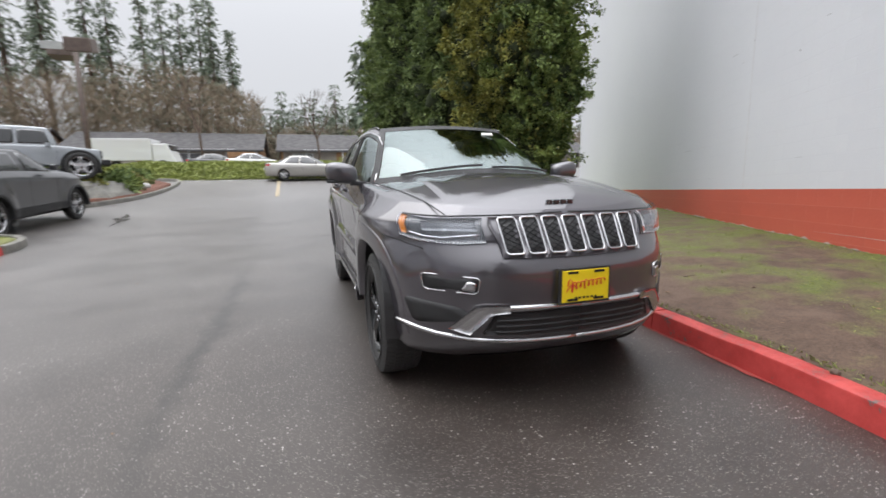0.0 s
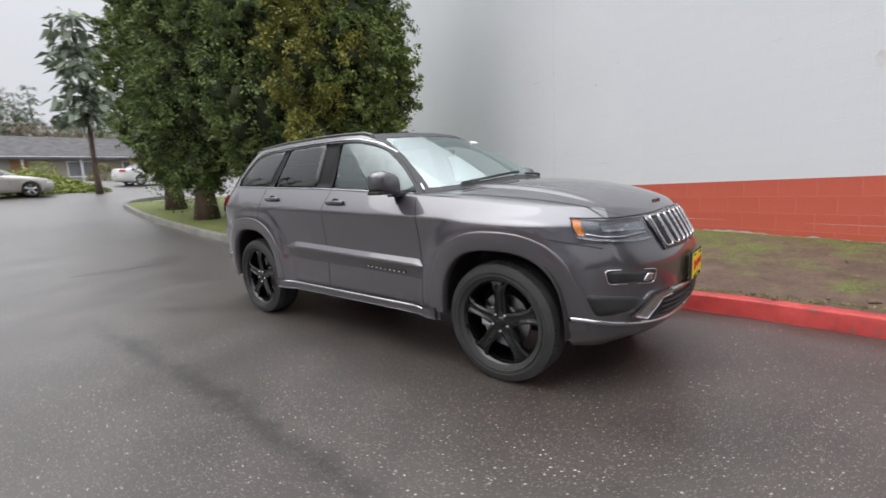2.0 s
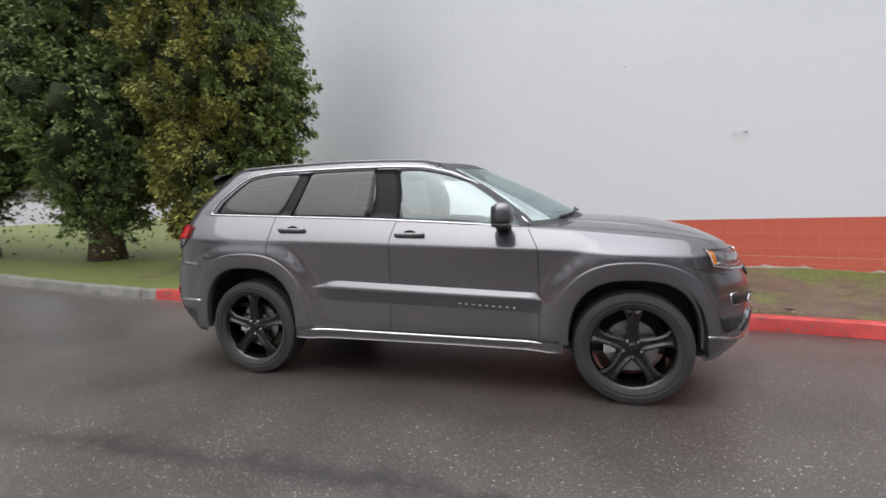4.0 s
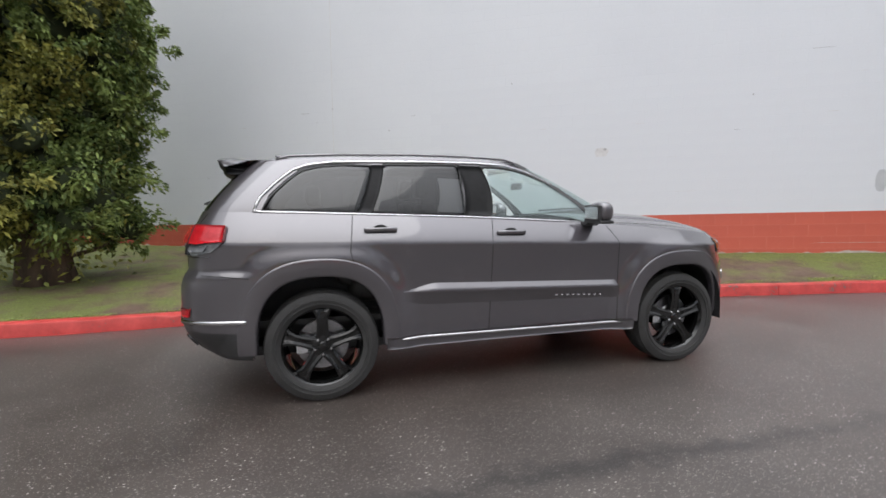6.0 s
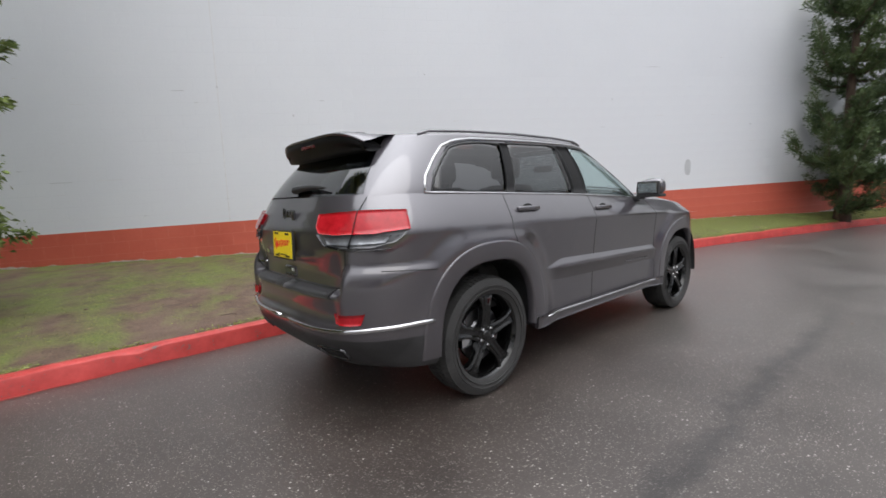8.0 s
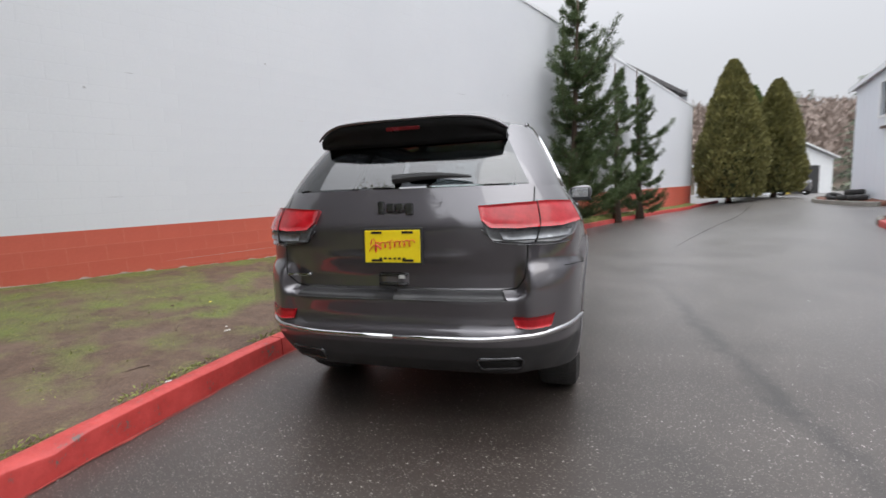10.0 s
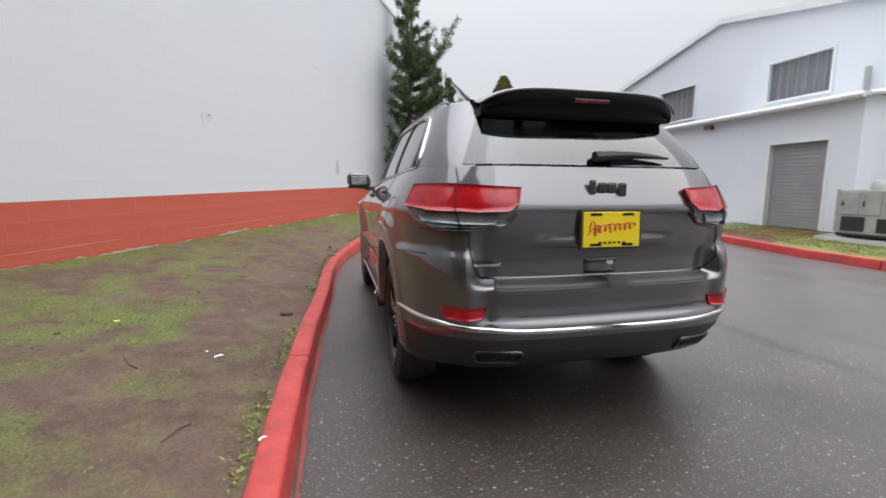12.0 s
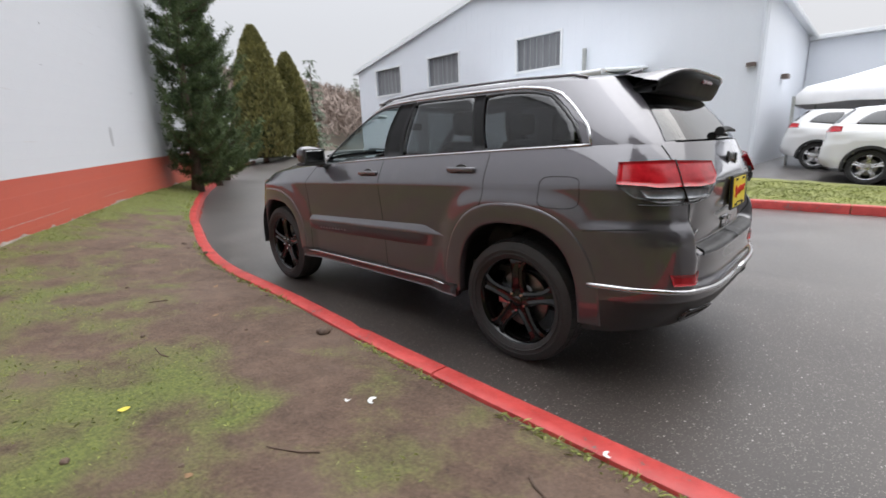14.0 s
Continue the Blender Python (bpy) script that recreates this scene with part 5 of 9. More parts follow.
# windscreen, rear window, with black ceramic edges
def across(sh, pts_top, pts_bot, kind, zone, nu, nv, off, depth):
    """A panel over the middle: edges are given from the middle to the left end, mirrored."""
    out_v, out_f = [], []
    for side in (1, -1):
        vs, fs = skin_patch(sh, [(kind, y, z) for y, z in pts_top], [(kind, y, z) for y, z in pts_bot], nu, nv, off, depth, zone, side)
        b = len(out_v)
        out_v += vs
        out_f += [tuple(b + k for k in f) for f in fs]
    return out_v, out_f


def windscreen(off, y_in, z_lo, z_hi, nu=20, nv=16):
    vs, fs = [], []
    rows = []
    for j in range(nv + 1):
        v = z_lo + (z_hi - z_lo) * j / nv
        row = []
        for i in range(-nu, nu + 1):
            yy = (0.795 - 0.215 * v - y_in) * i / nu
            q = SUV.q_of_y(lambda qq: SUV.green(qq, v), abs(yy))
            p = SUV.point(q, v, "green", off, 1 if yy >= 0 else -1)
            row.append(len(vs))
            vs.append(p)
        rows.append(row)
    for a, b in zip(rows, rows[1:]):
        for i in range(len(a) - 1):
            fs.append((a[i], a[i + 1], b[i + 1], b[i]))
    return vs, fs


def rear_glass(off, shrink, v0, v1, nu=18, nv=12, w_lo=0.678, w_hi=0.495):
    vs, fs, rows = [], [], []
    for j in range(nv + 1):
        v = v0 + (v1 - v0) * j / nv
        row = []
        for i in range(-nu, nu + 1):
            yy = (w_lo + (w_hi - w_lo) * v - shrink) * i / nu
            q = SUV.q_of_y(lambda qq: SUV.green(qq, v), abs(yy), True)
            row.append(len(vs))
            vs.append(SUV.point(q, v, "green", off, 1 if yy >= 0 else -1))
        rows.append(row)
    for a, b in zip(rows, rows[1:]):
        for i in range(len(a) - 1):
            fs.append((a[i], a[i + 1], b[i + 1], b[i]))
    return vs, fs


ws = on_suv("windscreen", windscreen(0.004, 0.0, 0.0, 0.97), GLASS_SHIELD, "raked windscreen that mirrors the sky and trees")
for side in (1, -1):
    vs, fs = [], []
    for j in range(17):
        v = 0.0 + 0.97 * j / 16
        for yy in (0.797 - 0.215 * v, 0.755 - 0.215 * v):
            q = SUV.q_of_y(lambda qq: SUV.green(qq, v), yy)
            vs.append(SUV.point(q, v, "green", 0.007, side))
    for j in range(16):
        fs.append((2 * j, 2 * j + 1, 2 * j + 3, 2 * j + 2))
    on_suv("windscreen_edge", (vs, fs), DARK_STUFF, parent=ws)
for a, b in ((0.90, 0.985), (-0.0, 0.06)):
    vs, fs = windscreen(0.0062, 0.0, a, b, 20, 2)
    on_suv("windscreen_edge", (vs, fs), DARK_STUFF, parent=ws)
rg = on_suv("rear_window", rear_glass(0.004, 0.0, 0.03, 0.94), GLASS_REAR, "dark rear window", panel_obs["tailgate"])

# wipers
for y0, y1, x0 in ((0.62, 0.05, 0.97), (-0.02, -0.60, 1.10)):
    pts = []
    for k in range(9):
        yy = y0 + (y1 - y0) * k / 8
        v = 0.05 + 0.035 * (1 - k / 8)
        q = SUV.q_of_y(lambda qq: SUV.green(qq, v), abs(yy))
        pts.append(SUV.point(q, v, "green", 0.022, 1 if yy >= 0 else -1))
    part("windscreen_wiper", tube(pts, 0.010, 6), DARK_STUFF, suv)
pts = []
for k in range(9):
    yy = 0.03 - 0.42 * k / 8
    z = 1.345 + 0.012 * math.sin(k / 8 * math.pi)
    q, r = SUV.at(("t", yy, z), "green")
    pts.append(SUV.point(q, r, "green", 0.03, 1 if yy >= 0 else -1))
part("rear_wiper", tube(pts, [0.026, 0.024, 0.022, 0.020, 0.018, 0.016, 0.013, 0.010, 0.006], 8), DARK_STUFF, suv)

# bonnet gap and leading edge, grille
for side in (1, -1):
    vs, fs = [], []
    for k in range(31):
        x = 0.72 + (2.13 - 0.72) * k / 30
        y = curve_at(BONNET_EDGE, x)
        for o in (-0.004, 0.004):
            vs.append((x, side * (y + o), SUV.deck(x, y + o) + 0.0018))
    fs = [(2 * k, 2 * k + 1, 2 * k + 3, 2 * k + 2) for k in range(30)]
    on_suv("panel_gap", (vs, fs), SEAM)
    on_suv("panel_gap", skin_line(SUV, [("y", 0.02, 1.040), ("y", 0.4, 1.034), ("y", 0.62, 1.032), ("x", 1.98, 1.038), ("x", 1.88, 1.045)], 0.010, 0.002, "body", side, 30), SEAM)
    # raised ribs that shape the bonnet
    vs, fs = [], []
    for k in range(31):
        x = 0.80 + 1.22 * k / 30
        y = 0.50 + 0.06 * (x - 0.8)
        hgt = 0.012 * math.sin(math.pi * min(1, (k + 1) / 31)) ** 0.5
        for o, u in ((-0.10, -0.002), (-0.02, hgt), (0.02, hgt), (0.05, -0.002)):
            vs.append((x, side * (y + o), SUV.deck(x, y + o) + u))
    for k in range(30):
        for i in range(3):
            fs.append((4 * k + i, 4 * k + i + 1, 4 * k + i + 5, 4 * k + i + 4))
    on_suv("bonnet_rib", (vs, fs), GRANITE)

grille = on_suv("grille", across(SUV, [(0.0, 1.028), (0.44, 1.02)], [(0.0, 0.822), (0.40, 0.828)], "y", "body", 14, 6, 0.012, 0.03), GRANITE, "body-coloured grille panel with seven slots")


def rounded_quad(c, n_arc=4, rad=0.014):
    """Corner-rounded outline of four (y, z) corners."""
    out = []
    for i in range(4):
        p, a, b = c[i], c[i - 1], c[(i + 1) % 4]
        da = (a[0] - p[0], a[1] - p[1])
        db = (b[0] - p[0], b[1] - p[1])
        la, lb = math.hypot(*da), math.hypot(*db)
        pa = (p[0] + da[0] / la * rad, p[1] + da[1] / la * rad)
        pb = (p[0] + db[0] / lb * rad, p[1] + db[1] / lb * rad)
        for k in range(n_arc + 1):
            t = k / n_arc
            out.append(((1 - t) ** 2 * pa[0] + 2 * t * (1 - t) * p[0] + t * t * pb[0], (1 - t) ** 2 * pa[1] + 2 * t * (1 - t) * p[1] + t * t * pb[1]))
    return out


def nose_pt(y, z, off, tail=False, zone="body"):
    q, r = SUV.at(("t" if tail else "y", max(abs(y), 1e-4), z), zone)
    return SUV.point(q, r, zone, off, 1 if y >= 0 else -1)


def nose_fill(outline, off, depth=0.012, tail=False):
    """A cap on the nose or tail with the outline of (y, z)."""
    n = len(outline)
    cy, cz = sum(p[0] for p in outline) / n, sum(p[1] for p in outline) / n
    vs = [nose_pt(y, z, off - depth, tail) for y, z in outline] + [nose_pt(y, z, off, tail) for y, z in outline] + [nose_pt(cy + (y - cy) * 0.5, cz + (z - cz) * 0.5, off, tail) for y, z in outline] + [nose_pt(cy, cz, off, tail)]
    fs = []
    for k in range(2):
        fs += [(k * n + i, k * n + (i + 1) % n, (k + 1) * n + (i + 1) % n, (k + 1) * n + i) for i in range(n)]
    fs += [(2 * n + i, 2 * n + (i + 1) % n, 3 * n) for i in range(n)]
    return vs, fs


def nose_ring(outline, grow_by, off, depth=0.014, tail=False):
    n = len(outline)
    outer = grow(outline, grow_by)
    vs = []
    for pts, o in ((outline, off - depth), (outline, off), (outer, off), (outer, off - depth)):
        vs += [nose_pt(y, z, o, tail) for y, z in pts]
    fs = [(k * n + i, k * n + (i + 1) % n, (k + 1) * n + (i + 1) % n, (k + 1) * n + i) for k in range(3) for i in range(n)]
    return vs, fs


for k in range(7):
    c = -0.345 + 0.115 * k
    lean = 0.02 * c
    quad = [(c - 0.043 + lean, 1.008), (c + 0.043 + lean, 1.008), (c + 0.040 - lean, 0.845), (c - 0.040 - lean, 0.845)]
    outline = rounded_quad(quad)
    slot = on_suv("grille_slot", nose_fill(outline, 0.0145, 0.004), DARK_STUFF, "black honeycomb slot", grille)
    on_suv("slot_frame", nose_ring(outline, 0.008, 0.022, 0.010), CHROME, "chrome frame", slot)
    # honeycomb bars
    vs, fs = [], []
    for d in (1, -1):
        for j in range(-2, 9):
            ya, za = c - 0.040, 0.85 + 0.026 * j
            yb, zb2 = c + 0.040, za + d * 0.046
            if d < 0:
                za, zb2 = za + 0.0, zb2
            seg = []
            for t in (0.0, 0.5, 1.0):
                y, z = ya + (yb - ya) * t, za + (zb2 - za) * t
                if 0.848 < z < 1.004:
                    seg.append((y, z))
            if len(seg) > 1:
                for (y0, z0), (y1, z1) in zip(seg, seg[1:]):
                    b = len(vs)
                    vs += [nose_pt(y0, z0 - 0.0025, 0.017), nose_pt(y0, z0 + 0.0025, 0.017), nose_pt(y1, z1 + 0.0025, 0.017), nose_pt(y1, z1 - 0.0025, 0.017)]
                    fs.append((b, b + 1, b + 2, b + 3))
    on_suv("slot_mesh", (vs, fs), SATIN_BLACK, "", slot)

for side, sd in ((1, "left"), (-1, "right")):
    top = [("y", 0.465, 1.018), ("y", 0.70, 1.020), ("x", 1.885, 1.038)]
    bot = [("y", 0.465, 0.900), ("y", 0.60, 0.892), ("y", 0.76, 0.915), ("x", 1.93, 0.935)]
    lamp = on_suv("headlamp", skin_patch(SUV, top, bot, 22, 6, 0.006, 0.012, "body", side), LAMP_DARK, "smoked housing with clear lens")
    on_suv("projector_bar", skin_patch(SUV, [("y", 0.50, 1.005), ("y", 0.74, 1.008)], [("y", 0.50, 0.955), ("y", 0.74, 0.962)], 10, 3, 0.010, 0.008, "body", side), LAMP_GREY, "", lamp)
    on_suv("light_strip", skin_line(SUV, [("y", 0.50, 0.940), ("y", 0.66, 0.928), ("y", 0.74, 0.935), ("x", 1.97, 0.955)], 0.010, 0.010, "body", side, 16), LAMP_SILVER, "", lamp)
    on_suv("indicator_lens", skin_patch(SUV, [("x", 1.935, 1.028), ("x", 1.892, 1.034)], [("x", 1.965, 0.945), ("x", 1.935, 0.95)], 4, 5, 0.011, 0.010, "body", side), AMBER, "amber side indicator", lamp)
    on_suv("lamp_lens", skin_patch(SUV, top, bot, 22, 6, 0.018, 0.012, "body", side), LENS, "clear lens", lamp)
    # fog pocket
    fog = rounded_quad([(side * 0.52, 0.735), (side * 0.76, 0.748), (side * 0.75, 0.672), (side * 0.53, 0.662)], 4, 0.02)
    fp = on_suv("fog_lamp", nose_fill(fog, 0.006), DARK_STUFF, "black fog lamp pocket with chrome frame")
    on_suv("fog_frame", nose_ring(fog, 0.006, 0.010, 0.010), CHROME, "", fp)
    on_suv("fog_bezel", nose_fill(rounded_quad([(side * 0.535, 0.715), (side * 0.575, 0.722), (side * 0.60, 0.676), (side * 0.54, 0.668)], 3, 0.012), 0.011, 0.008), CHROME, "", fp)
    # lower side intake
    sin = rounded_quad([(side * 0.60, 0.585), (side * 0.84, 0.62), (side * 0.80, 0.49), (side * 0.50, 0.49)], 3, 0.03)
    on_suv("side_intake", nose_fill(sin, 0.005), DARK_STUFF, "black lower intake")
    on_suv("chrome_bracket", skin_patch(SUV, [("y", 0.38, 0.602), ("y", 0.53, 0.602), ("y", 0.645, 0.478)], [("y", 0.38, 0.566), ("y", 0.46, 0.560), ("y", 0.555, 0.452)], 8, 3, 0.024, 0.02, "body", side), CHROME)
    # tail lamps
    tt = [("t", 0.435, 1.205), ("t", 0.62, 1.215), ("x", -2.20, 1.222), ("x", -2.03, 1.218)]
    tm = [("t", 0.455, 1.135), ("t", 0.50, 1.105), ("t", 0.64, 1.100), ("x", -2.20, 1.105), ("x", -2.045, 1.118)]
    tb = [("t", 0.50, 1.045), ("t", 0.66, 1.028), ("x", -2.22, 1.03), ("x", -2.12, 1.06)]
    tl = on_suv("tail_lamp", skin_patch(SUV, tt, tm, 24, 6, 0.022, 0.026, "body", side), RED_LENS, "red lens over a clear reversing strip")
    on_suv("lamp_surround", skin_patch(SUV, tm, tb, 24, 5, 0.010, 0.016, "body", side), LAMP_DARK, "smoked lower housing", tl)
    on_suv("reversing_lens", skin_patch(SUV, [("t", 0.54, 1.088), ("t", 0.70, 1.090), ("x", -2.14, 1.096)], [("t", 0.56, 1.050), ("t", 0.70, 1.045), ("x", -2.17, 1.058)], 14, 2, 0.018, 0.014, "body", side), LAMP_GREY, "clear reversing lens", tl)
    on_suv("lamp_underline", skin_line(SUV, [("t", 0.455, 1.10), ("t", 0.515, 1.035), ("t", 0.66, 1.018), ("x", -2.24, 1.018), ("x", -2.14, 1.025)], 0.005, 0.012, "body", side, 24), BADGE_DARK, "", tl)
    on_suv("lamp_gap", skin_line(SUV, [("t", 0.705, 1.222), ("t", 0.705, 1.03)], 0.006, 0.026, "body", side, 8), SEAM, "", tl)
    # red reflector in the bumper
    on_suv("reflector", skin_patch(SUV, [("t", 0.60, 0.668), ("t", 0.78, 0.676), ("x", -2.285, 0.682)], [("t", 0.62, 0.612), ("t", 0.78, 0.618), ("x", -2.30, 0.625)], 10, 3, 0.008, 0.012, "body", side), RED_LENS, "red bumper reflector")
    # exhaust tip
    tip = rounded_quad([(side * 0.43, 0.452), (side * 0.64, 0.456), (side * 0.63, 0.398), (side * 0.44, 0.392)], 3, 0.016)
    ex = on_suv("exhaust_tip", nose_ring(tip, 0.010, 0.012, 0.02, True), BADGE_DARK, "flat dark chrome exhaust tip")
    on_suv("exhaust_bore", nose_fill(tip, 0.004, 0.006, True), SEAM, "", ex)
    # tailgate gaps
    on_suv("panel_gap", skin_line(SUV, [("t", 0.675, 1.02), ("t", 0.672, 0.93), ("t", 0.66, 0.86), ("t", 0.62, 0.80), ("t", 0.54, 0.789), ("t", 0.02, 0.789)], 0.010, 0.002, "body", side, 30), SEAM)
    on_suv("panel_gap", skin_line(SUV, [("t", 0.70, 1.225), ("t", 0.70, 1.30)], 0.008, 0.002, "body", side, 8), SEAM)

# front: chrome lower bar, black centre intake, skirt strip
on_suv("lower_intake", across(SUV, [(0.0, 0.565), (0.44, 0.565)], [(0.0, 0.435), (0.50, 0.45)], "y", "body", 14, 4, 0.008, 0.012), DARK_STUFF, "black lower intake with slats")
for z in (0.465, 0.495, 0.525):
    for side in (1, -1):
        on_suv("intake_slat", skin_line(SUV, [("y", 0.0005, z), ("y", 0.44, z)], 0.010, 0.018, "body", side, 12), DARK_STUFF)
for side in (1, -1):
    on_suv("chrome_bar", skin_line(SUV, [("y", 0.0005, 0.585), ("y", 0.42, 0.585), ("y", 0.47, 0.57), ("y", 0.54, 0.49), ("y", 0.58, 0.468)], 0.030, 0.022, "body", side, 40), CHROME, "chrome bar over the lower intake")
    on_suv("skirt_strip", skin_line(SUV, [("y", 0.0005, 0.400), ("y", 0.45, 0.412), ("y", 0.70, 0.435), ("x", 1.98, 0.470), ("x", 1.90, 0.478)], 0.022, 0.014, "body", side, 40), CHROME, "chrome strip along the front skirt")
    on_suv("rear_chrome_strip", skin_line(SUV, [("t", 0.0005, 0.560), ("t", 0.45, 0.563), ("t", 0.72, 0.580), ("x", -2.25, 0.590), ("x", -1.93, 0.600)], 0.026, 0.012, "body", side, 44), CHROME, "chrome strip across the rear bumper")
    on_suv("step_pad", skin_patch(SUV, [("t", 0.0005, 0.786), ("t", 0.55, 0.786)], [("t", 0.0005, 0.748), ("t", 0.58, 0.748)], 16, 6, 0.006, 0.014, "body", side), VALANCE, "dark ribbed step pad")

# number plates: yellow dealer plates with a red flourish
def plate(x, y, z, w, h, facing, tilt, name, label):
    m = pose(x, y, z, 0, tilt, 0)
    bm = bmesh.new()
    bm_box(bm, (-0.008, -w / 2 - 0.012, -h / 2 - 0.012), (0.008, w / 2 + 0.012, h / 2 + 0.012), 0.004, m)
    fr = part(name, bm, DARK_STUFF, suv, label)
    bm = bmesh.new()
    bm_box(bm, (-0.011, -w / 2, -h / 2), (0.011, w / 2, h / 2), 0.003, m)
    part("plate_face", bm, PLATE_YELLOW, fr, "bright yellow face")
    # red flourish as one wavy stroke with an underline
    f = facing * 0.0135
    pts = []
    for k in range(150):
        t = k / 149
        a = t * 2 * math.pi * 8.5
        loop = 1.9 if t < 0.12 else (1.25 if 0.42 < t < 0.5 else 0.85)
        yy = facing * (0.36 - 0.74 * t + 0.030 * math.cos(a)) * -1 * w
        zz = (0.115 * loop * math.sin(a) + 0.02 + 0.09 * t) * h
        pts.append(m @ Vector((f, yy, zz)))
    part("red_stroke", tube(pts, [0.0022 + 0.0010 * math.sin(k * 0.9) for k in range(150)], 5), PLATE_RED, fr)
    pts = [m @ Vector((f, facing * (0.42 - 0.22 * k / 9) * -1 * w, (-0.16 + 0.22 * math.sin(k / 3.2)) * h)) for k in range(10)]
    part("red_stroke", tube(pts, [0.0015 + 0.0025 * k / 9 for k in range(10)], 5), PLATE_RED, fr)
    for k in range(6):
        part("small_print", box((f - 0.0005, (-0.24 + 0.085 * k) * w, -0.40 * h), (f + 0.0005, (-0.19 + 0.085 * k) * w, -0.34 * h), 0, m), SEAM, fr)
    for yy in (-0.28, 0.28):
        for zz in (-0.43, 0.43):
            part("plate_slot_mark", box((-0.0125, yy * w - 0.03, zz * h - 0.006), (0.0125, yy * w + 0.03, zz * h + 0.006), 0, m), SEAM, fr)
    return fr


plate(2.378, 0.0, 0.685, 0.27, 0.16, 1, 0, "front_plate", "yellow dealer plate in a black frame")
plate(-2.386, 0.0, 1.02, 0.30, 0.165, -1, 2, "rear_plate", "yellow dealer plate in a black frame")
part("plate_bracket", box((2.335, -0.10, 0.63), (2.368, 0.10, 0.755), 0.01), DARK_STUFF, suv)

# badges as plain shapes
for k, (w, h) in enumerate(((0.036, 0.070), (0.050, 0.046), (0.050, 0.046), (0.046, 0.064))):
    y = 0.075 - 0.052 * k
    z = 1.212 if k < 3 else 1.202
    bm = bmesh.new()
    bm_box(bm, (-0.012, -w / 2, -h / 2), (0.004, w / 2, h / 2), 0.010)
    for v in bm.verts:
        v.co += nose_pt(y, z, 0.008, True)
    part("rear_badge", bm, BADGE_DARK, panel_obs["tailgate"])
    z2 = 1.075
    bm = bmesh.new()
    bm_box(bm, (-0.004, -0.018, -0.014), (0.010, 0.018, 0.014), 0.006)
    for v in bm.verts:
        v.co += Vector((2.130, 0.063 - 0.042 * k, SUV.deck(2.13, 0) + 0.004))
    part("bonnet_badge", bm, BADGE_DARK, panel_obs["bonnet"])
on_suv("tailgate_badge", nose_fill(rounded_quad([(0.66, 0.865), (0.52, 0.865), (0.52, 0.852), (0.66, 0.852)], 2, 0.003), 0.012, 0.012, True), CHROME, "small chrome nameplate", panel_obs["tailgate"])
for z, h in ((0.862, 0.010), (0.815, 0.010)):
    on_suv("handle_bar", nose_fill(rounded_quad([(0.10, z + h), (-0.06, z + h), (-0.06, z - h * 0.4), (0.10, z - h * 0.4)], 2, 0.004), 0.010, 0.010, True), BADGE_DARK, "", panel_obs["tailgate"])
on_suv("tailgate_handle", nose_fill(rounded_quad([(0.105, 0.88), (-0.065, 0.88), (-0.065, 0.805), (0.105, 0.805)], 3, 0.012), 0.002, 0.006, True), GRANITE, "handle recess", panel_obs["tailgate"])
on_suv("paper_tag", nose_fill(rounded_quad([(-0.012, 0.866), (-0.045, 0.866), (-0.045, 0.846), (-0.012, 0.846)], 2, 0.004), 0.014, 0.006, True), STICKER, "small white tag", panel_obs["tailgate"])

# roof spoiler: painted blade over a deep black tail
vs, fs = [], []
nS = 40
for i in range(nS + 1):
    t = abs(-1 + 2 * i / nS)
    y = 0.560 * (-1 + 2 * i / nS)
    xe = -2.190 + 0.10 * t ** 4
    ze_ = 1.694 - 0.070 * t ** 6
    ring = [(-1.80, SUV.roof_z(-1.80, y * 0.96) - 0.003), (-1.93, SUV.roof_z(-1.9, y * 0.985) + 0.001), (xe + 0.06, ze_ + 0.012), (xe + 0.012, ze_ + 0.002), (xe, ze_ - 0.006), (xe + 0.010, ze_ - 0.014)]
    for (x, z), slim in zip(ring, (0.96, 0.985, 1.0, 1.0, 1.0, 1.0)):
        vs.append((max(x, xe), y * slim, z))
for i in range(nS):
    for k in range(5):
        a = i * 6 + k
        fs.append((a, a + 1, a + 7, a + 6))
sp = on_suv("roof_spoiler", (vs, fs), GRANITE, "painted roof spoiler with a black underside")
vs, fs = [], []
for i in range(nS + 1):
    t = abs(-1 + 2 * i / nS)
    y = 0.548 * (-1 + 2 * i / nS)
    xe = -2.183 + 0.10 * t ** 4
    top = 1.686 - 0.070 * t ** 6
    low = 1.558 + 0.012 * t ** 2
    bk = 0.06 * t ** 4
    ring = [(-1.88, top - 0.03), (xe + 0.006, top), (xe + 0.002, top - 0.015), (xe + 0.012, top - 0.05), (xe + 0.030, (top + low) / 2), (-2.140 + bk, low + 0.02), (-2.120 + bk, low), (-1.98 + bk, low + 0.004)]
    for x, z in ring:
        vs.append((x, y, max(z, low)))
for i in range(nS):
    for k in range(7):
        a = i * 8 + k
        fs.append((a, a + 1, a + 9, a + 8))
fs += [tuple(range(8)), tuple(len(vs) - 1 - k for k in range(8))]
on_suv("spoiler_underside", (vs, fs), SATIN_BLACK, "black underside", sp)
part("brake_light", box((-2.178, -0.098, 1.630), (-2.10, 0.098, 1.652), 0.006), DARK_RED, sp, "red high brake light")
part("roof_antenna", tube([(-1.70, 0.0, SUV.roof_z(-1.7, 0) - 0.005), (-1.74, 0.0, SUV.roof_z(-1.7, 0) + 0.025), (-1.80, 0.0, SUV.roof_z(-1.75, 0) + 0.04)], [0.03, 0.018, 0.008], 8), GRANITE, suv)

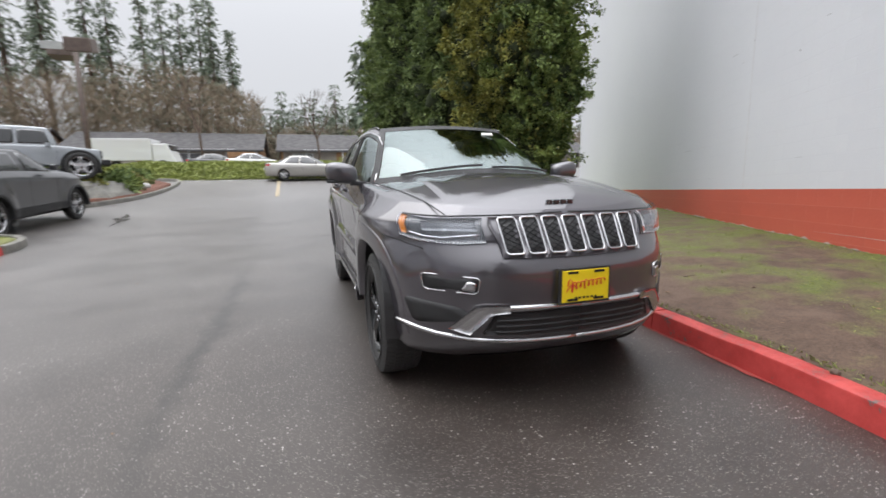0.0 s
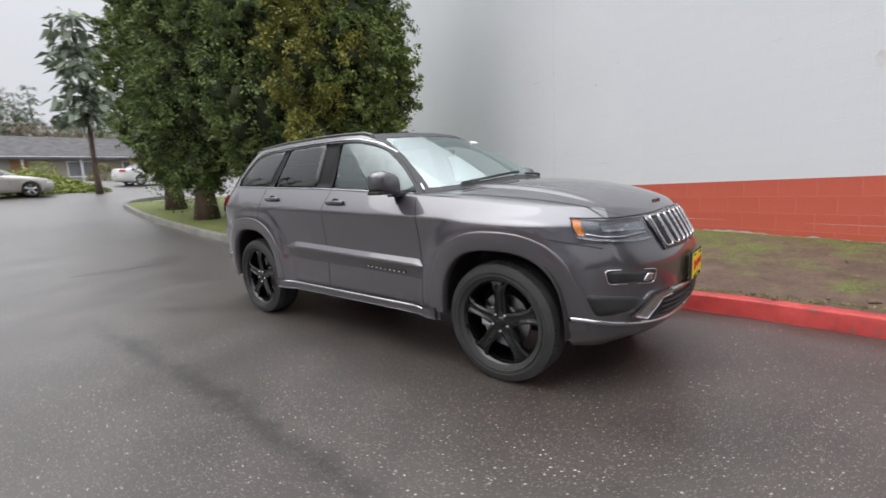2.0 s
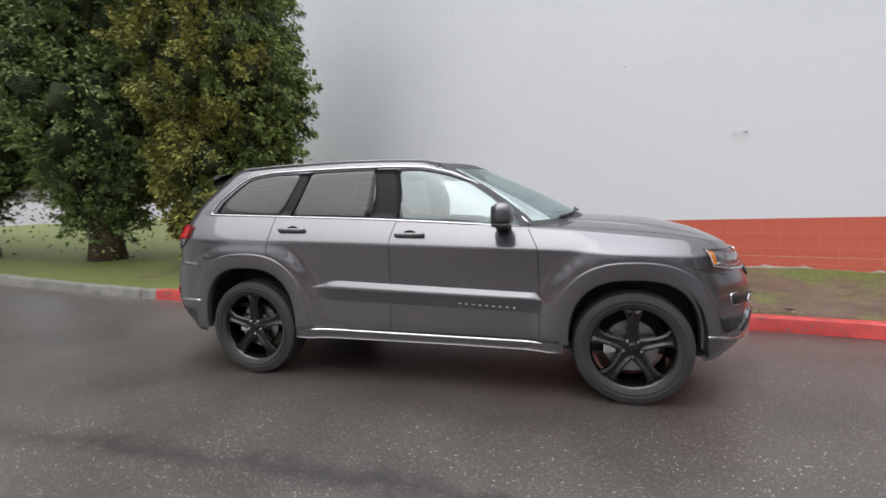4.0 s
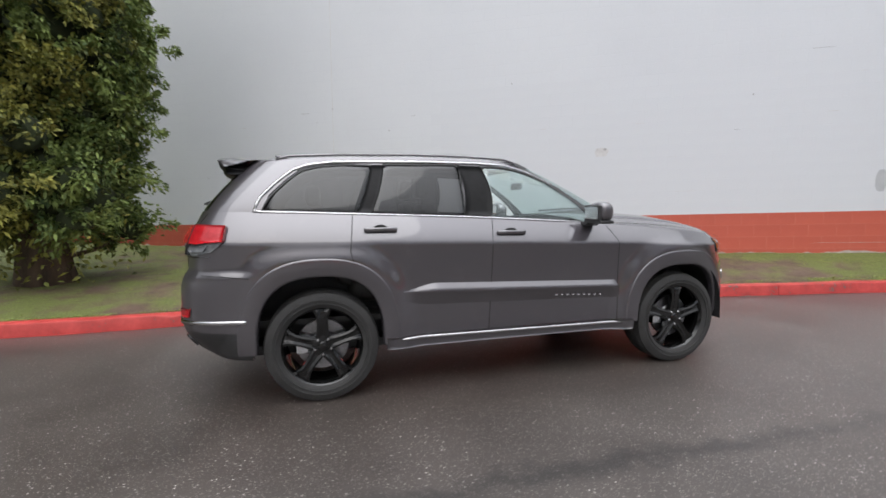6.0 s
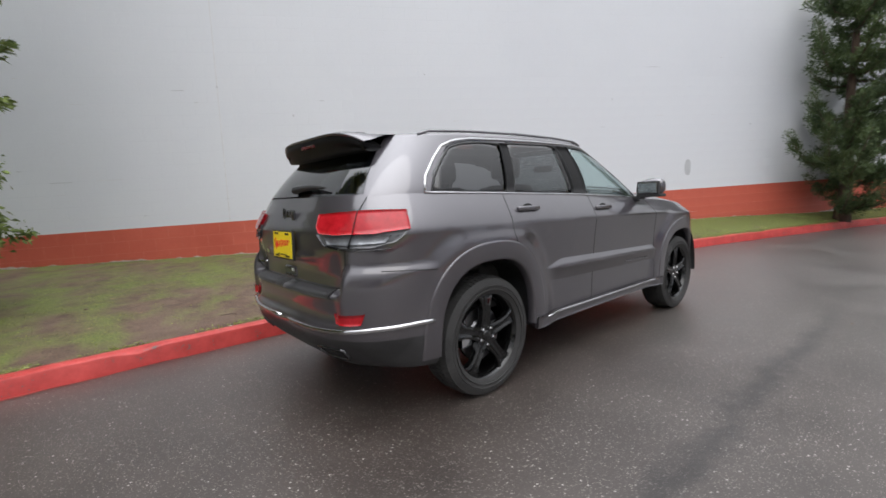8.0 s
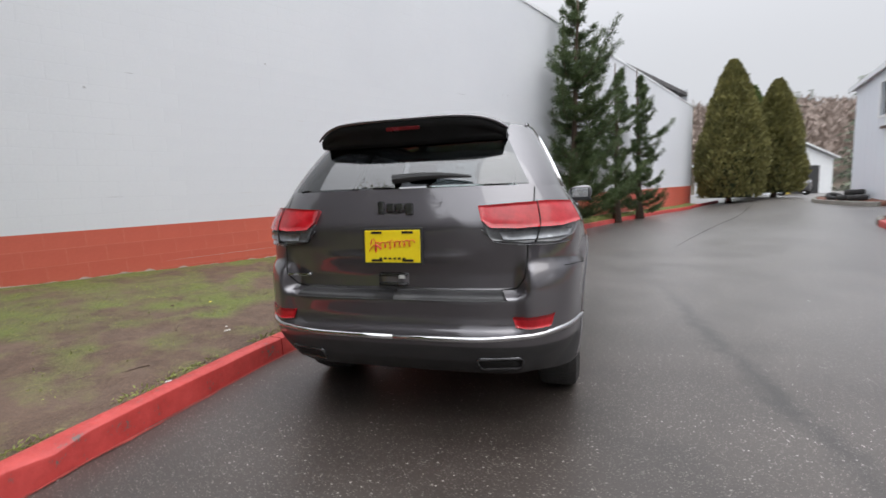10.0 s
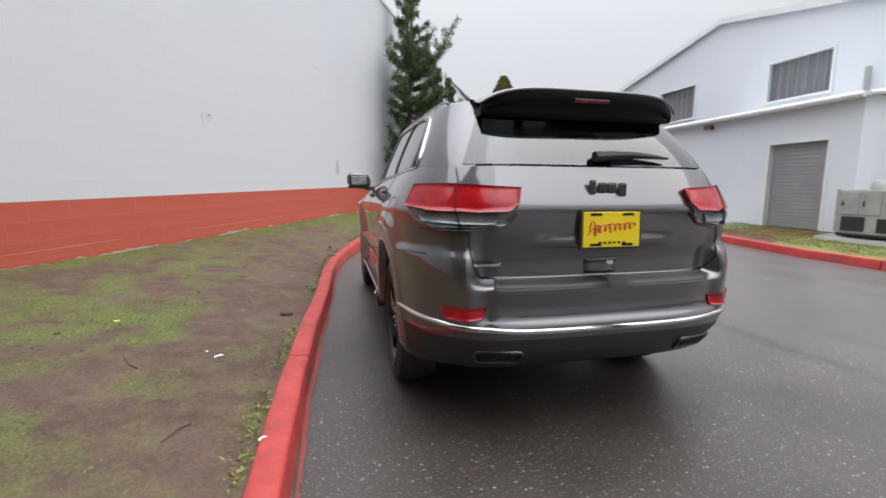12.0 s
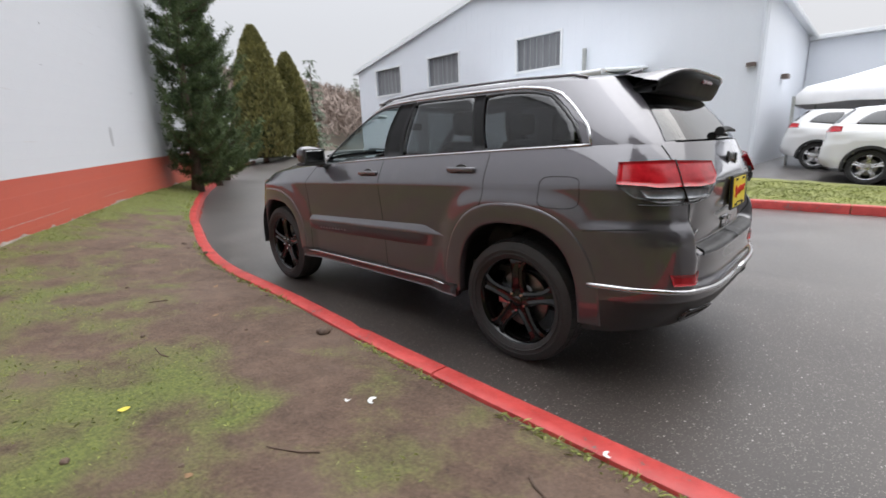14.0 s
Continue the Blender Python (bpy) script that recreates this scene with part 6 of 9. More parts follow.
# underside, floor and engine bay so that no light leaks through
part("underbody", box((-2.0, -0.70, 0.29), (1.95, 0.70, 0.36), 0.02), DARK_STUFF, suv)
part("lower_valance", box((-2.2, -0.62, 0.345), (-2.05, 0.62, 0.50), 0.04), DARK_STUFF, suv)
part("cabin_floor", box((-2.05, -0.78, 0.52), (0.75, 0.78, 0.56)), CABIN, suv)
part("firewall", box((0.74, -0.84, 0.45), (0.78, 0.84, 1.19)), CABIN, suv)

# cabin
bm = bmesh.new()
bm_box(bm, (0.38, -0.80, 0.95), (1.02, 0.80, 1.16), 0.06)
for v in bm.verts:
    if v.co.x < 0.6 and v.co.z > 1.1:
        v.co.z += 0.02
part("dashboard", bm, CABIN, suv)
bm = bmesh.new()
ring = [(0.36, 0.38, 1.10)]
pts = [Vector((0.33 + 0.06 * math.sin(a), 0.38 + 0.185 * math.cos(a), 1.10 + 0.175 * math.sin(a))) for a in (2 * math.pi * k / 28 for k in range(29))]
bm_tube(bm, pts, 0.015, 8, False)
bm_box(bm, (0.30, 0.30, 1.05), (0.36, 0.46, 1.13), 0.02)
bm_box(bm, (0.33, 0.21, 1.085), (0.35, 0.55, 1.11), 0.006)
bm_box(bm, (0.35, 0.35, 1.05), (0.60, 0.41, 1.10), 0.02)
part("steering_wheel", bm, CABIN, suv)


def seat(x, y, w, back_h, name):
    e = part(name, box((x - 0.25, y - w / 2, 0.62), (x + 0.27, y + w / 2, 0.80), 0.06), SEAT_HIDE, suv, smooth=True)
    bm = bmesh.new()
    bm_box(bm, (-0.07, -w / 2, 0), (0.07, w / 2, back_h), 0.055)
    for v in bm.verts:
        t = v.co.z / back_h
        v.co.y *= 1 - 0.18 * t
        v.co.x += -0.22 * t
        v.co += Vector((x - 0.24, y, 0.74))
    part("backrest", bm, SEAT_HIDE, e, smooth=True)
    return e


for y in (0.38, -0.38):
    s = seat(-0.18, y, 0.52, 0.62, "front_seat")
    bm = bmesh.new()
    bm_box(bm, (-0.71, y - 0.13, 1.40), (-0.60, y + 0.13, 1.58), 0.05)
    part("headrest", bm, SEAT_HIDE, s, smooth=True)
    part("headrest_post", tube([(-0.645, y - 0.05, 1.30), (-0.645, y - 0.05, 1.42)], 0.007, 6), CHROME, s)
s = seat(-1.02, 0.0, 1.30, 0.60, "rear_seat")
for y in (0.40, -0.40):
    bm = bmesh.new()
    bm_box(bm, (-1.56, y - 0.13, 1.34), (-1.45, y + 0.13, 1.50), 0.05)
    part("headrest", bm, SEAT_HIDE, s, smooth=True)
part("inner_mirror", box((0.36, -0.11, 1.49), (0.385, 0.11, 1.555), 0.012), CABIN, suv)
q, r = SUV.at(("y", 0.30, 1.60), "green")
part("window_sticker", box((-0.02, -0.05, 0), (0.02, 0.05, 0.012), 0.003, Matrix.Translation(SUV.point(q, r, "green", 0.010, 1)) @ pose(0, 0, 0, 0, 32, 0)), STICKER, suv)

wheels = wheel_cache()
for ax in (AX_F, AX_R):
    for side in (1, -1):
        build_wheel(suv, wheels, pose(ax, side * 0.805, AX_Z, 0, 0, 0 if side > 0 else 180), "gloss black five-spoke alloy wheel with a wide tyre")


# ---- the pale blue metal building across the drive ----
def prism(poly, y0, y1):
    """An upright outline of (x, z) between two depths."""
    n = len(poly)
    vs = [(x, y0, z) for x, z in poly] + [(x, y1, z) for x, z in poly]
    fs = [tuple(range(n))[::-1], tuple(range(n, 2 * n))] + [(i, (i + 1) % n, n + (i + 1) % n, n + i) for i in range(n)]
    return vs, fs


def solid(name, vf, material, parent, label=""):
    bm = bmesh.new()
    vs = [bm.verts.new(v) for v in vf[0]]
    for f in vf[1]:
        bm.faces.new([vs[i] for i in f])
    return part(name, bm, material, parent, label)


hall = empty("metal_hall", pose(0, 0, 0), "pale blue metal-sided hall with a low gable and square upper windows", "building")
GABLE = [(17.35, 0.0), (17.35, 5.15), (9.3, 6.92), (-0.45, 5.03), (-0.45, 0.0)]
HALL_Y = -12.0


def gable_z(x):
    return 5.03 + (x + 0.45) * (6.92 - 5.03) / 9.75 if x < 9.3 else 6.92 - (x - 9.3) * (6.92 - 5.15) / 8.05


HALL_WINDOWS = [(14.0, 15.9, 3.85, 5.06), (10.28, 12.15, 3.90, 5.10), (5.5, 7.38, 3.92, 5.06)]
# front wall in strips round the window openings
cuts = sorted({-0.45, 9.3, 17.35, *[v for w in HALL_WINDOWS for v in w[:2]]})
for a, b in zip(cuts, cuts[1:]):
    w = [q for q in HALL_WINDOWS if q[0] <= a and q[1] >= b]
    spans = [(-0.3, None)] if not w else [(-0.3, w[0][2]), (w[0][3], None)]
    for lo, hi in spans:
        bm = bmesh.new()
        za, zb_ = (gable_z(a), gable_z(b)) if hi is None else (hi, hi)
        q = [(a, lo), (b, lo), (b, zb_), (a, za)]
        vs = [bm.verts.new((x, HALL_Y, z)) for x, z in q] + [bm.verts.new((x, HALL_Y - 0.2, z)) for x, z in q]
        for f in ((0, 1, 2, 3), (7, 6, 5, 4), (0, 4, 5, 1), (1, 5, 6, 2), (2, 6, 7, 3), (3, 7, 4, 0)):
            bm.faces.new([vs[i] for i in f])
        part("gable_wall", bm, SIDING, hall)
solid("side_wall", prism([(-0.46, -0.3), (-0.46, 5.02), (-0.26, 5.06), (-0.26, -0.3)], HALL_Y - 0.21, -40), SIDING, hall)
solid("far_side_wall", prism([(17.16, -0.3), (17.16, 5.12), (17.36, 5.08), (17.36, -0.3)], HALL_Y - 0.21, -40), SIDING, hall)
solid("roof", prism([(17.6, 5.11), (9.3, 6.94), (-0.65, 5.01), (-0.65, 5.12), (9.3, 7.05), (17.6, 5.22)], HALL_Y + 0.10, -40), TRIM_WHITE, hall, "low pale metal roof")
solid("verge_trim", prism([(17.65, 5.05), (9.3, 6.88), (-0.7, 4.94), (-0.7, 5.13), (9.3, 7.07), (17.65, 5.24)], HALL_Y + 0.16, HALL_Y + 0.11), TRIM_WHITE, hall, "white verge trim")
# ribs of the siding
x = -0.2
k = 0
while x < 17.3:
    top = gable_z(x) - 0.1
    spans = [(0.3, top)]
    for a, b, lo, hi in HALL_WINDOWS:
        if a - 0.1 < x < b + 0.1:
            spans = [(0.3, lo - 0.06), (hi + 0.06, top)]
    for lo, hi in spans:
        if hi - lo > 0.2:
            part("siding_rib", box((x - 0.014, HALL_Y - 0.01, lo), (x + 0.014, HALL_Y + 0.003, hi)), SIDING, hall)
    x += 0.305
for a, b, lo, hi in HALL_WINDOWS:
    w = part("window_frame", box((a - 0.05, HALL_Y - 0.02, lo - 0.06), (b + 0.05, HALL_Y + 0.035, lo + 0.02)), TRIM_WHITE, hall, "square upper window")
    for q0, q1, q2, q3 in ((a - 0.05, a + 0.03, lo + 0.02, hi), (b - 0.03, b + 0.05, lo + 0.02, hi), (a - 0.05, b + 0.05, hi, hi + 0.06)):
        part("frame_bar", box((q0, HALL_Y - 0.02, q2), (q1, HALL_Y + 0.035, q3)), TRIM_WHITE, w)
    part("pane", box((a, HALL_Y - 0.14, lo), (b, HALL_Y - 0.12, hi)), WINDOW_DARK, w)
    n = 7
    for i in range(1, n):
        xx = a + (b - a) * i / n
        part("pane_bar", box((xx - 0.010, HALL_Y - 0.12, lo), (xx + 0.010, HALL_Y - 0.112, hi)), ROLL_GREY, w)
# near-side downpipe and lamps
part("downpipe", tube([(-0.40, HALL_Y + 0.05, 4.9), (-0.40, HALL_Y + 0.05, 0.4)], 0.03, 8), SIDING, hall)


def wall_lamp(x, y, z, parent):
    l = part("wall_lamp", box((x - 0.11, y, z - 0.06), (x + 0.11, y + 0.15, z + 0.05), 0.02), LAMP_BROWN, parent, "brown wall lamp")
    part("lamp_glass", box((x - 0.09, y + 0.04, z - 0.075), (x + 0.09, y + 0.14, z - 0.06), 0.005), STICKER, l)


wall_lamp(15.5, HALL_Y, 3.42, hall)
wall_lamp(-0.22, HALL_Y, 3.15, hall)
l2 = part("wall_lamp", box((-0.66, -15.6, 3.0), (-0.46, -15.2, 3.14), 0.02), LAMP_BROWN, hall, "brown wall lamp")
part("eave_gutter", tube([(-0.70, HALL_Y + 0.1, 4.98), (-0.70, -40, 4.98)], 0.06, 8), TRIM_WHITE, hall)
part("vent_pipe", tube([(4.55, HALL_Y + 0.15, 3.2), (4.55, HALL_Y + 0.15, 4.3)], 0.07, 10), GREY_STEEL, hall)
# flat panel whose grey stands in for the shade of a door recess
dr = part("recess_panel", box((12.25, HALL_Y - 0.02, 0.45), (12.95, HALL_Y + 0.03, 3.3), 0.01), ROLL_GREY, hall, "tall grey panel in place of a shaded door recess")
part("door_frame", box((12.17, HALL_Y - 0.02, 0.45), (12.24, HALL_Y + 0.05, 3.38)), TRIM_WHITE, dr)

annex = empty("hall_annex", pose(0, 0, 0), "pale blue lean-to annex with a white eave and grey roll door", "building")
AY, AX0, AX1, AZ = -9.0, 2.62, 8.25, 3.10
DOOR = (3.22, 4.52, 2.28)
bm = bmesh.new()
for (x0, x1, z0, z1) in ((AX0, DOOR[0], 0.0, AZ), (DOOR[1], AX1, 0.0, AZ), (DOOR[0], DOOR[1], DOOR[2], AZ)):
    bm_box(bm, (x0, AY - 0.18, z0), (x1, AY, z1))
part("front_wall", bm, SIDING, annex)
part("side_wall", box((AX0, HALL_Y + 0.03, 0.0), (AX0 + 0.18, AY - 0.181, AZ)), SIDING, annex)
part("far_wall", box((AX1 - 0.18, HALL_Y + 0.03, 0.0), (AX1, AY - 0.181, AZ)), SIDING, annex)
bm = bmesh.new()
vs = [bm.verts.new(p) for p in ((AX0 - 0.08, AY + 0.14, AZ + 0.03), (AX1 + 0.08, AY + 0.14, AZ + 0.03), (AX1 + 0.08, HALL_Y + 0.03, AZ + 0.42), (AX0 - 0.08, HALL_Y + 0.03, AZ + 0.42),
                                (AX0 - 0.08, AY + 0.14, AZ - 0.05), (AX1 + 0.08, AY + 0.14, AZ - 0.05), (AX1 + 0.08, HALL_Y + 0.03, AZ + 0.30), (AX0 - 0.08, HALL_Y + 0.03, AZ + 0.30))]
for f in ((0, 1, 2, 3), (7, 6, 5, 4), (0, 4, 5, 1), (1, 5, 6, 2), (2, 6, 7, 3), (3, 7, 4, 0)):
    bm.faces.new([vs[i] for i in f])
part("roof", bm, TRIM_WHITE, annex)
part("gutter", tube([(AX0 - 0.1, AY + 0.19, AZ - 0.02), (AX1 + 0.1, AY + 0.19, AZ - 0.02)], 0.065, 10), TRIM_WHITE, annex)
part("gutter", tube([(AX0 - 0.13, AY + 0.12, AZ + 0.0), (AX0 - 0.13, HALL_Y + 0.1, AZ + 0.34)], 0.05, 8), TRIM_WHITE, annex)
rd = part("roll_door", box((DOOR[0], AY - 0.14, 0.2), (DOOR[1], AY - 0.11, DOOR[2])), ROLL_GREY, annex, "grey roll-up door")
for i in range(22):
    z = 0.34 + i * 0.088
    part("slat", box((DOOR[0] + 0.01, AY - 0.112, z), (DOOR[1] - 0.01, AY - 0.098, z + 0.07), 0.006), ROLL_GREY, rd)
for x0, x1, z0, z1 in ((DOOR[0] - 0.07, DOOR[0], 0.2, DOOR[2] + 0.07), (DOOR[1], DOOR[1] + 0.07, 0.2, DOOR[2] + 0.07), (DOOR[0], DOOR[1], DOOR[2], DOOR[2] + 0.07)):
    part("door_trim", box((x0, AY - 0.02, z0), (x1, AY + 0.02, z1)), TRIM_WHITE, rd)
wall_lamp(6.35, AY, 2.92, annex)
for xx, zz in ((7.6, 2.2),):
    part("small_box", box((xx - 0.06, AY, zz - 0.06), (xx + 0.06, AY + 0.08, zz + 0.06), 0.01), TRIM_WHITE, annex)
for i in range(1, 19):
    xx = AX0 + 0.3 * i
    if DOOR[0] - 0.1 < xx < DOOR[1] + 0.1:
        continue
    part("siding_rib", box((xx - 0.010, AY - 0.01, 0.2), (xx + 0.010, AY + 0.003, AZ - 0.08)), SIDING, annex)

# back wing behind the tent, and its eave
wing = empty("back_wing", pose(0, 0, 0), "pale blue lower wing joined to the hall", "building")
part("wall", box((-26, -21.5, -0.2), (-0.48, -21.2, 4.85)), SIDING, wing)
part("roof", box((-26.3, -34, 4.86), (-0.48, -20.9, 5.02), 0.03), TRIM_WHITE, wing)
for i in range(5):
    xx = -3.0 - 4.2 * i
    w = part("window", box((xx - 1.7, -21.22, 0.9), (xx + 1.7, -21.16, 2.6), 0.01), TRIM_WHITE, wing)
    part("pane", box((xx - 1.6, -21.17, 1.7), (xx + 1.6, -21.145, 2.5)), WINDOW_DARK, w)

# white event tent
tent = empty("event_tent", pose(-4.25, -15.6, ground_z(-4.25, -15.6)), "white peaked fabric tent on slim poles", "tent")
bm = bmesh.new()
n = 24
rings = []
for h, rad in ((2.2, 1.0), (2.45, 0.93), (2.62, 0.72), (2.9, 0.46), (3.3, 0.20), (3.7, 0.03)):
    ring = []
    for k in range(n * 4):
        a = 2 * math.pi * k / (n * 4)
        c, s = math.cos(a), math.sin(a)
        m = max(abs(c), abs(s)) ** (0.9 if rad > 0.3 else 0.3)
        ring.append(bm.verts.new((3.2 * rad * c / m, 2.9 * rad * s / m, h)))
    rings.append(ring)
for a, b in zip(rings, rings[1:]):
    for k in range(len(a)):
        bm.faces.new((a[k], a[(k + 1) % len(a)], b[(k + 1) % len(a)], b[k]))
low = [bm.verts.new((v.co.x, v.co.y, 1.98 + 0.02 * math.sin(k * 1.3))) for k, v in enumerate(rings[0])]
for k in range(len(low)):
    bm.faces.new((low[k], low[(k + 1) % len(low)], rings[0][(k + 1) % len(low)], rings[0][k]))
part("canopy", bm, surface("white_tent_cloth", (0.70, 0.70, 0.72), (0.80, 0.80, 0.81), 2, 60, (0.6, 0.8), 0.1), tent, smooth=True)
for sx in (-1, 1):
    for sy in (-1, 1):
        part("pole", tube([(3.1 * sx, 2.8 * sy, -0.1), (3.1 * sx, 2.8 * sy, 2.2)], 0.04, 8), GREY_STEEL, tent)


# ---- verges of the drive on the hall's side ----
KERB_R = [(-5.6, -6.42), (-4.4, -6.55), (-3.2, -6.63), (0, -6.82), (2.6, -7.0), (4.0, -7.14), (4.95, -7.26)]
kerb_run("kerb", [(-7.6, -9.0), (-7.5, -7.6), (-7.0, -6.75), (-6.3, -6.45), (-5.62, -6.42)], 1.6, GREY_KERB, "wet grey kerb round the end of the grass strip", "grey kerb lengths", flip=True)
kerb_run("kerb", KERB_R, 3.0, RED_KERB, "worn red painted kerb by the grass strip", "red kerb lengths by the hall", flip=True)
ISLAND_K = [(6.15, -7.62), (8.0, -8.1), (9.4, -8.55), (10.2, -9.0), (10.6, -9.8), (10.3, -10.8)]
kerb_run("kerb", ISLAND_K[:3], 1.4, RED_KERB, "worn red painted kerb at the mulch bed", "mulch bed kerbs", flip=True)
kerb_run("kerb", ISLAND_K[2:], 1.4, GREY_KERB, "wet grey concrete kerb at the mulch bed", "mulch bed kerbs", flip=True)
kerb_run("kerb", [(14.2, -11.2), (15.6, -11.1), (18.5, -11.3), (20.6, -12.3), (21.0, -13.6)], 1.6, GREY_KERB, "wet grey kerb at the hall's far corner", "far corner kerbs", flip=True)


def bed(name, outline_lo, outline_hi, lift, material, label, cat, n=40, rough=0.03):
    """A planted strip between two ground lines."""
    a, b = resample2(outline_lo, n), resample2(outline_hi, n)
    m = 16
    vs = []
    for k in range(-1, n + 2):
        p, q = a[min(n, max(0, k))], b[min(n, max(0, k))]
        for j in range(-1, m + 2):
            t = min(1.0, max(0.0, j / m))
            skirt = 0.2 if j in (-1, m + 1) or k in (-1, n + 1) else 0.0
            x, y = p[0] + (q[0] - p[0]) * t, p[1] + (q[1] - p[1]) * t
            vs.append((x, y, ground_z(x, y) + lift - skirt + rough * noise.noise((x * 2.3, y * 2.3, 1)) + 0.4 * rough * noise.noise((x * 8, y * 8, 2))))
    w = m + 3
    fs = [(i * w + j, i * w + j + 1, (i + 1) * w + j + 1, (i + 1) * w + j) for i in range(n + 2) for j in range(w - 1)]
    return tagged(obj(name, vs, fs, material, True), label, cat, kind="structure")


bed("grass_strip", [(-7.3, -7.3), (-6.6, -6.65), (-5.0, -6.6), (-3.2, -6.73), (1.2, -7.02), (2.9, -7.14)], [(-7.4, -9.2), (-6.4, -9.3), (-4.6, -9.4), (-3.0, -9.5), (1.4, -9.6), (2.9, -9.05)], 0.13, GRASS_FLAT, "short green grass strip between kerb and hall", "grass")
bed("mulch_bed", [(2.91, -7.16), (4.0, -7.25), (4.93, -7.37)], [(2.91, -9.04), (3.8, -9.03), (4.38, -9.02)], 0.13, MULCH, "worn bark mulch strip before the roll door", "mulch", 16, 0.03)
bed("mulch_bed", [(6.30, -7.76), (8.0, -8.2), (9.4, -8.65), (10.1, -9.1)], [(5.75, -9.0), (8.0, -9.0), (9.4, -11.0), (10.2, -10.7)], 0.13, MULCH, "reddish bark mulch bed beside the annex", "mulch", 24, 0.05)
bed("walkway", [(4.97, -7.22), (6.12, -7.56), (6.28, -7.76)], [(4.40, -9.02), (5.4, -9.02), (5.73, -9.02)], 0.09, CONCRETE, "pale concrete walkway to the annex", "walkway", 8, 0.0)
bed("far_corner_bed", [(14.2, -11.3), (18.4, -11.4), (20.5, -12.3)], [(14.2, -11.98), (17.3, -11.98), (20.0, -14.5)], 0.12, MULCH, "mulch bed at the hall's far corner", "mulch", 16, 0.05)
bed("machine_pad", [(0.35, -8.25), (2.75, -8.25)], [(0.35, -9.5), (2.75, -9.5)], 0.19, CONCRETE, "concrete pad under the cooling unit", "pad", 6, 0.0)

# blue dumpster
dump = empty("dumpster", pose(7.12, -8.58, ground_z(7.1, -8.58) + 0.14, 0, 0, -4) @ Matrix.Scale(0.85, 4), "blue steel dumpster with a closed lid", "dumpster")
bm = bmesh.new()
bm_box(bm, (-0.44, -0.40, 0.04), (0.44, 0.40, 0.58), 0.015)
for v in bm.verts:
    if v.co.z < 0.2:
        v.co.x *= 0.94
        v.co.y *= 0.85
part("body", bm, BLUE_STEEL, dump)
for i in range(4):
    xx = -0.36 + 0.24 * i
    part("rib", box((xx - 0.02, 0.36, 0.1), (xx + 0.02, 0.43, 0.56), 0.006), BLUE_STEEL, dump)
part("lid", box((-0.46, -0.42, 0.58), (0.46, 0.42, 0.65), 0.02), BLUE_STEEL, dump)
for sx in (-1, 1):
    part("lift_pocket", box((sx * 0.48 - 0.05, -0.25, 0.36), (sx * 0.48 + 0.05, 0.25, 0.46), 0.01), BLUE_STEEL, dump)
part("notice", box((-0.32, 0.405, 0.36), (-0.14, 0.415, 0.48)), STICKER, dump, "white sticker")

# cooling unit beside the annex
ac = empty("cooling_unit", pose(1.55, -8.85, ground_z(1.5, -8.8) + 0.20), "weathered grey rooftop-style cooling unit with louvred end", "air conditioner")
part("casing", box((-0.60, -0.42, 0.05), (0.92, 0.42, 0.88), 0.02), GREY_STEEL, ac)
part("base_rail", box((-0.92, -0.40, 0.0), (0.95, 0.40, 0.06), 0.01), DARK_STUFF, ac)
part("end_casing", box((0.93, -0.40, 0.06), (1.0, 0.40, 0.90), 0.01), GREY_STEEL, ac)
for i in range(8):
    yy = -0.36 + 0.1 * i
    part("louvre", box((1.0, yy, 0.1), (1.03, yy + 0.045, 0.86), 0.008), TRIM_WHITE, ac)
for i in range(4):
    xx = -0.5 + 0.36 * i
    part("access_panel", box((xx, 0.42, 0.42), (xx + 0.31, 0.435, 0.84), 0.006), GREY_STEEL, ac)
    part("latch", box((xx + 0.25, 0.435, 0.58), (xx + 0.28, 0.45, 0.68), 0.004), DARK_STUFF, ac)
part("coil_opening", box((0.45, 0.415, 0.1), (0.85, 0.44, 0.38), 0.01), DARK_STUFF, ac)
part("coil_opening", box((-0.5, 0.415, 0.1), (0.25, 0.44, 0.36), 0.01), DARK_STUFF, ac)
bm = bmesh.new()
bm_lathe(bm, [(0.001, 1.08), (0.12, 1.06), (0.13, 0.9), (0.13, 0.86)], 20, "z", (0.55, 0, 0))
part("fan_cowl", bm, GREY_STEEL, ac, smooth=True)
bm = bmesh.new()
bm_lathe(bm, [(0.001, 1.10), (0.10, 1.07), (0.12, 0.9), (0.12, 0.86)], 20, "z", (0.05, 0, 0))
part("fan_cowl", bm, WOOD_TAN, ac, smooth=True)
gen = empty("small_compressor", pose(0.05, -9.0, ground_z(0, -9) + 0.15), "small dark compressor on a grey frame", "machine")
part("body", box((-0.22, -0.2, 0.1), (0.25, 0.2, 0.5), 0.04), DARK_STUFF, gen)
part("frame", box((-0.3, -0.25, 0.0), (0.3, 0.25, 0.09), 0.02), GREY_STEEL, gen)
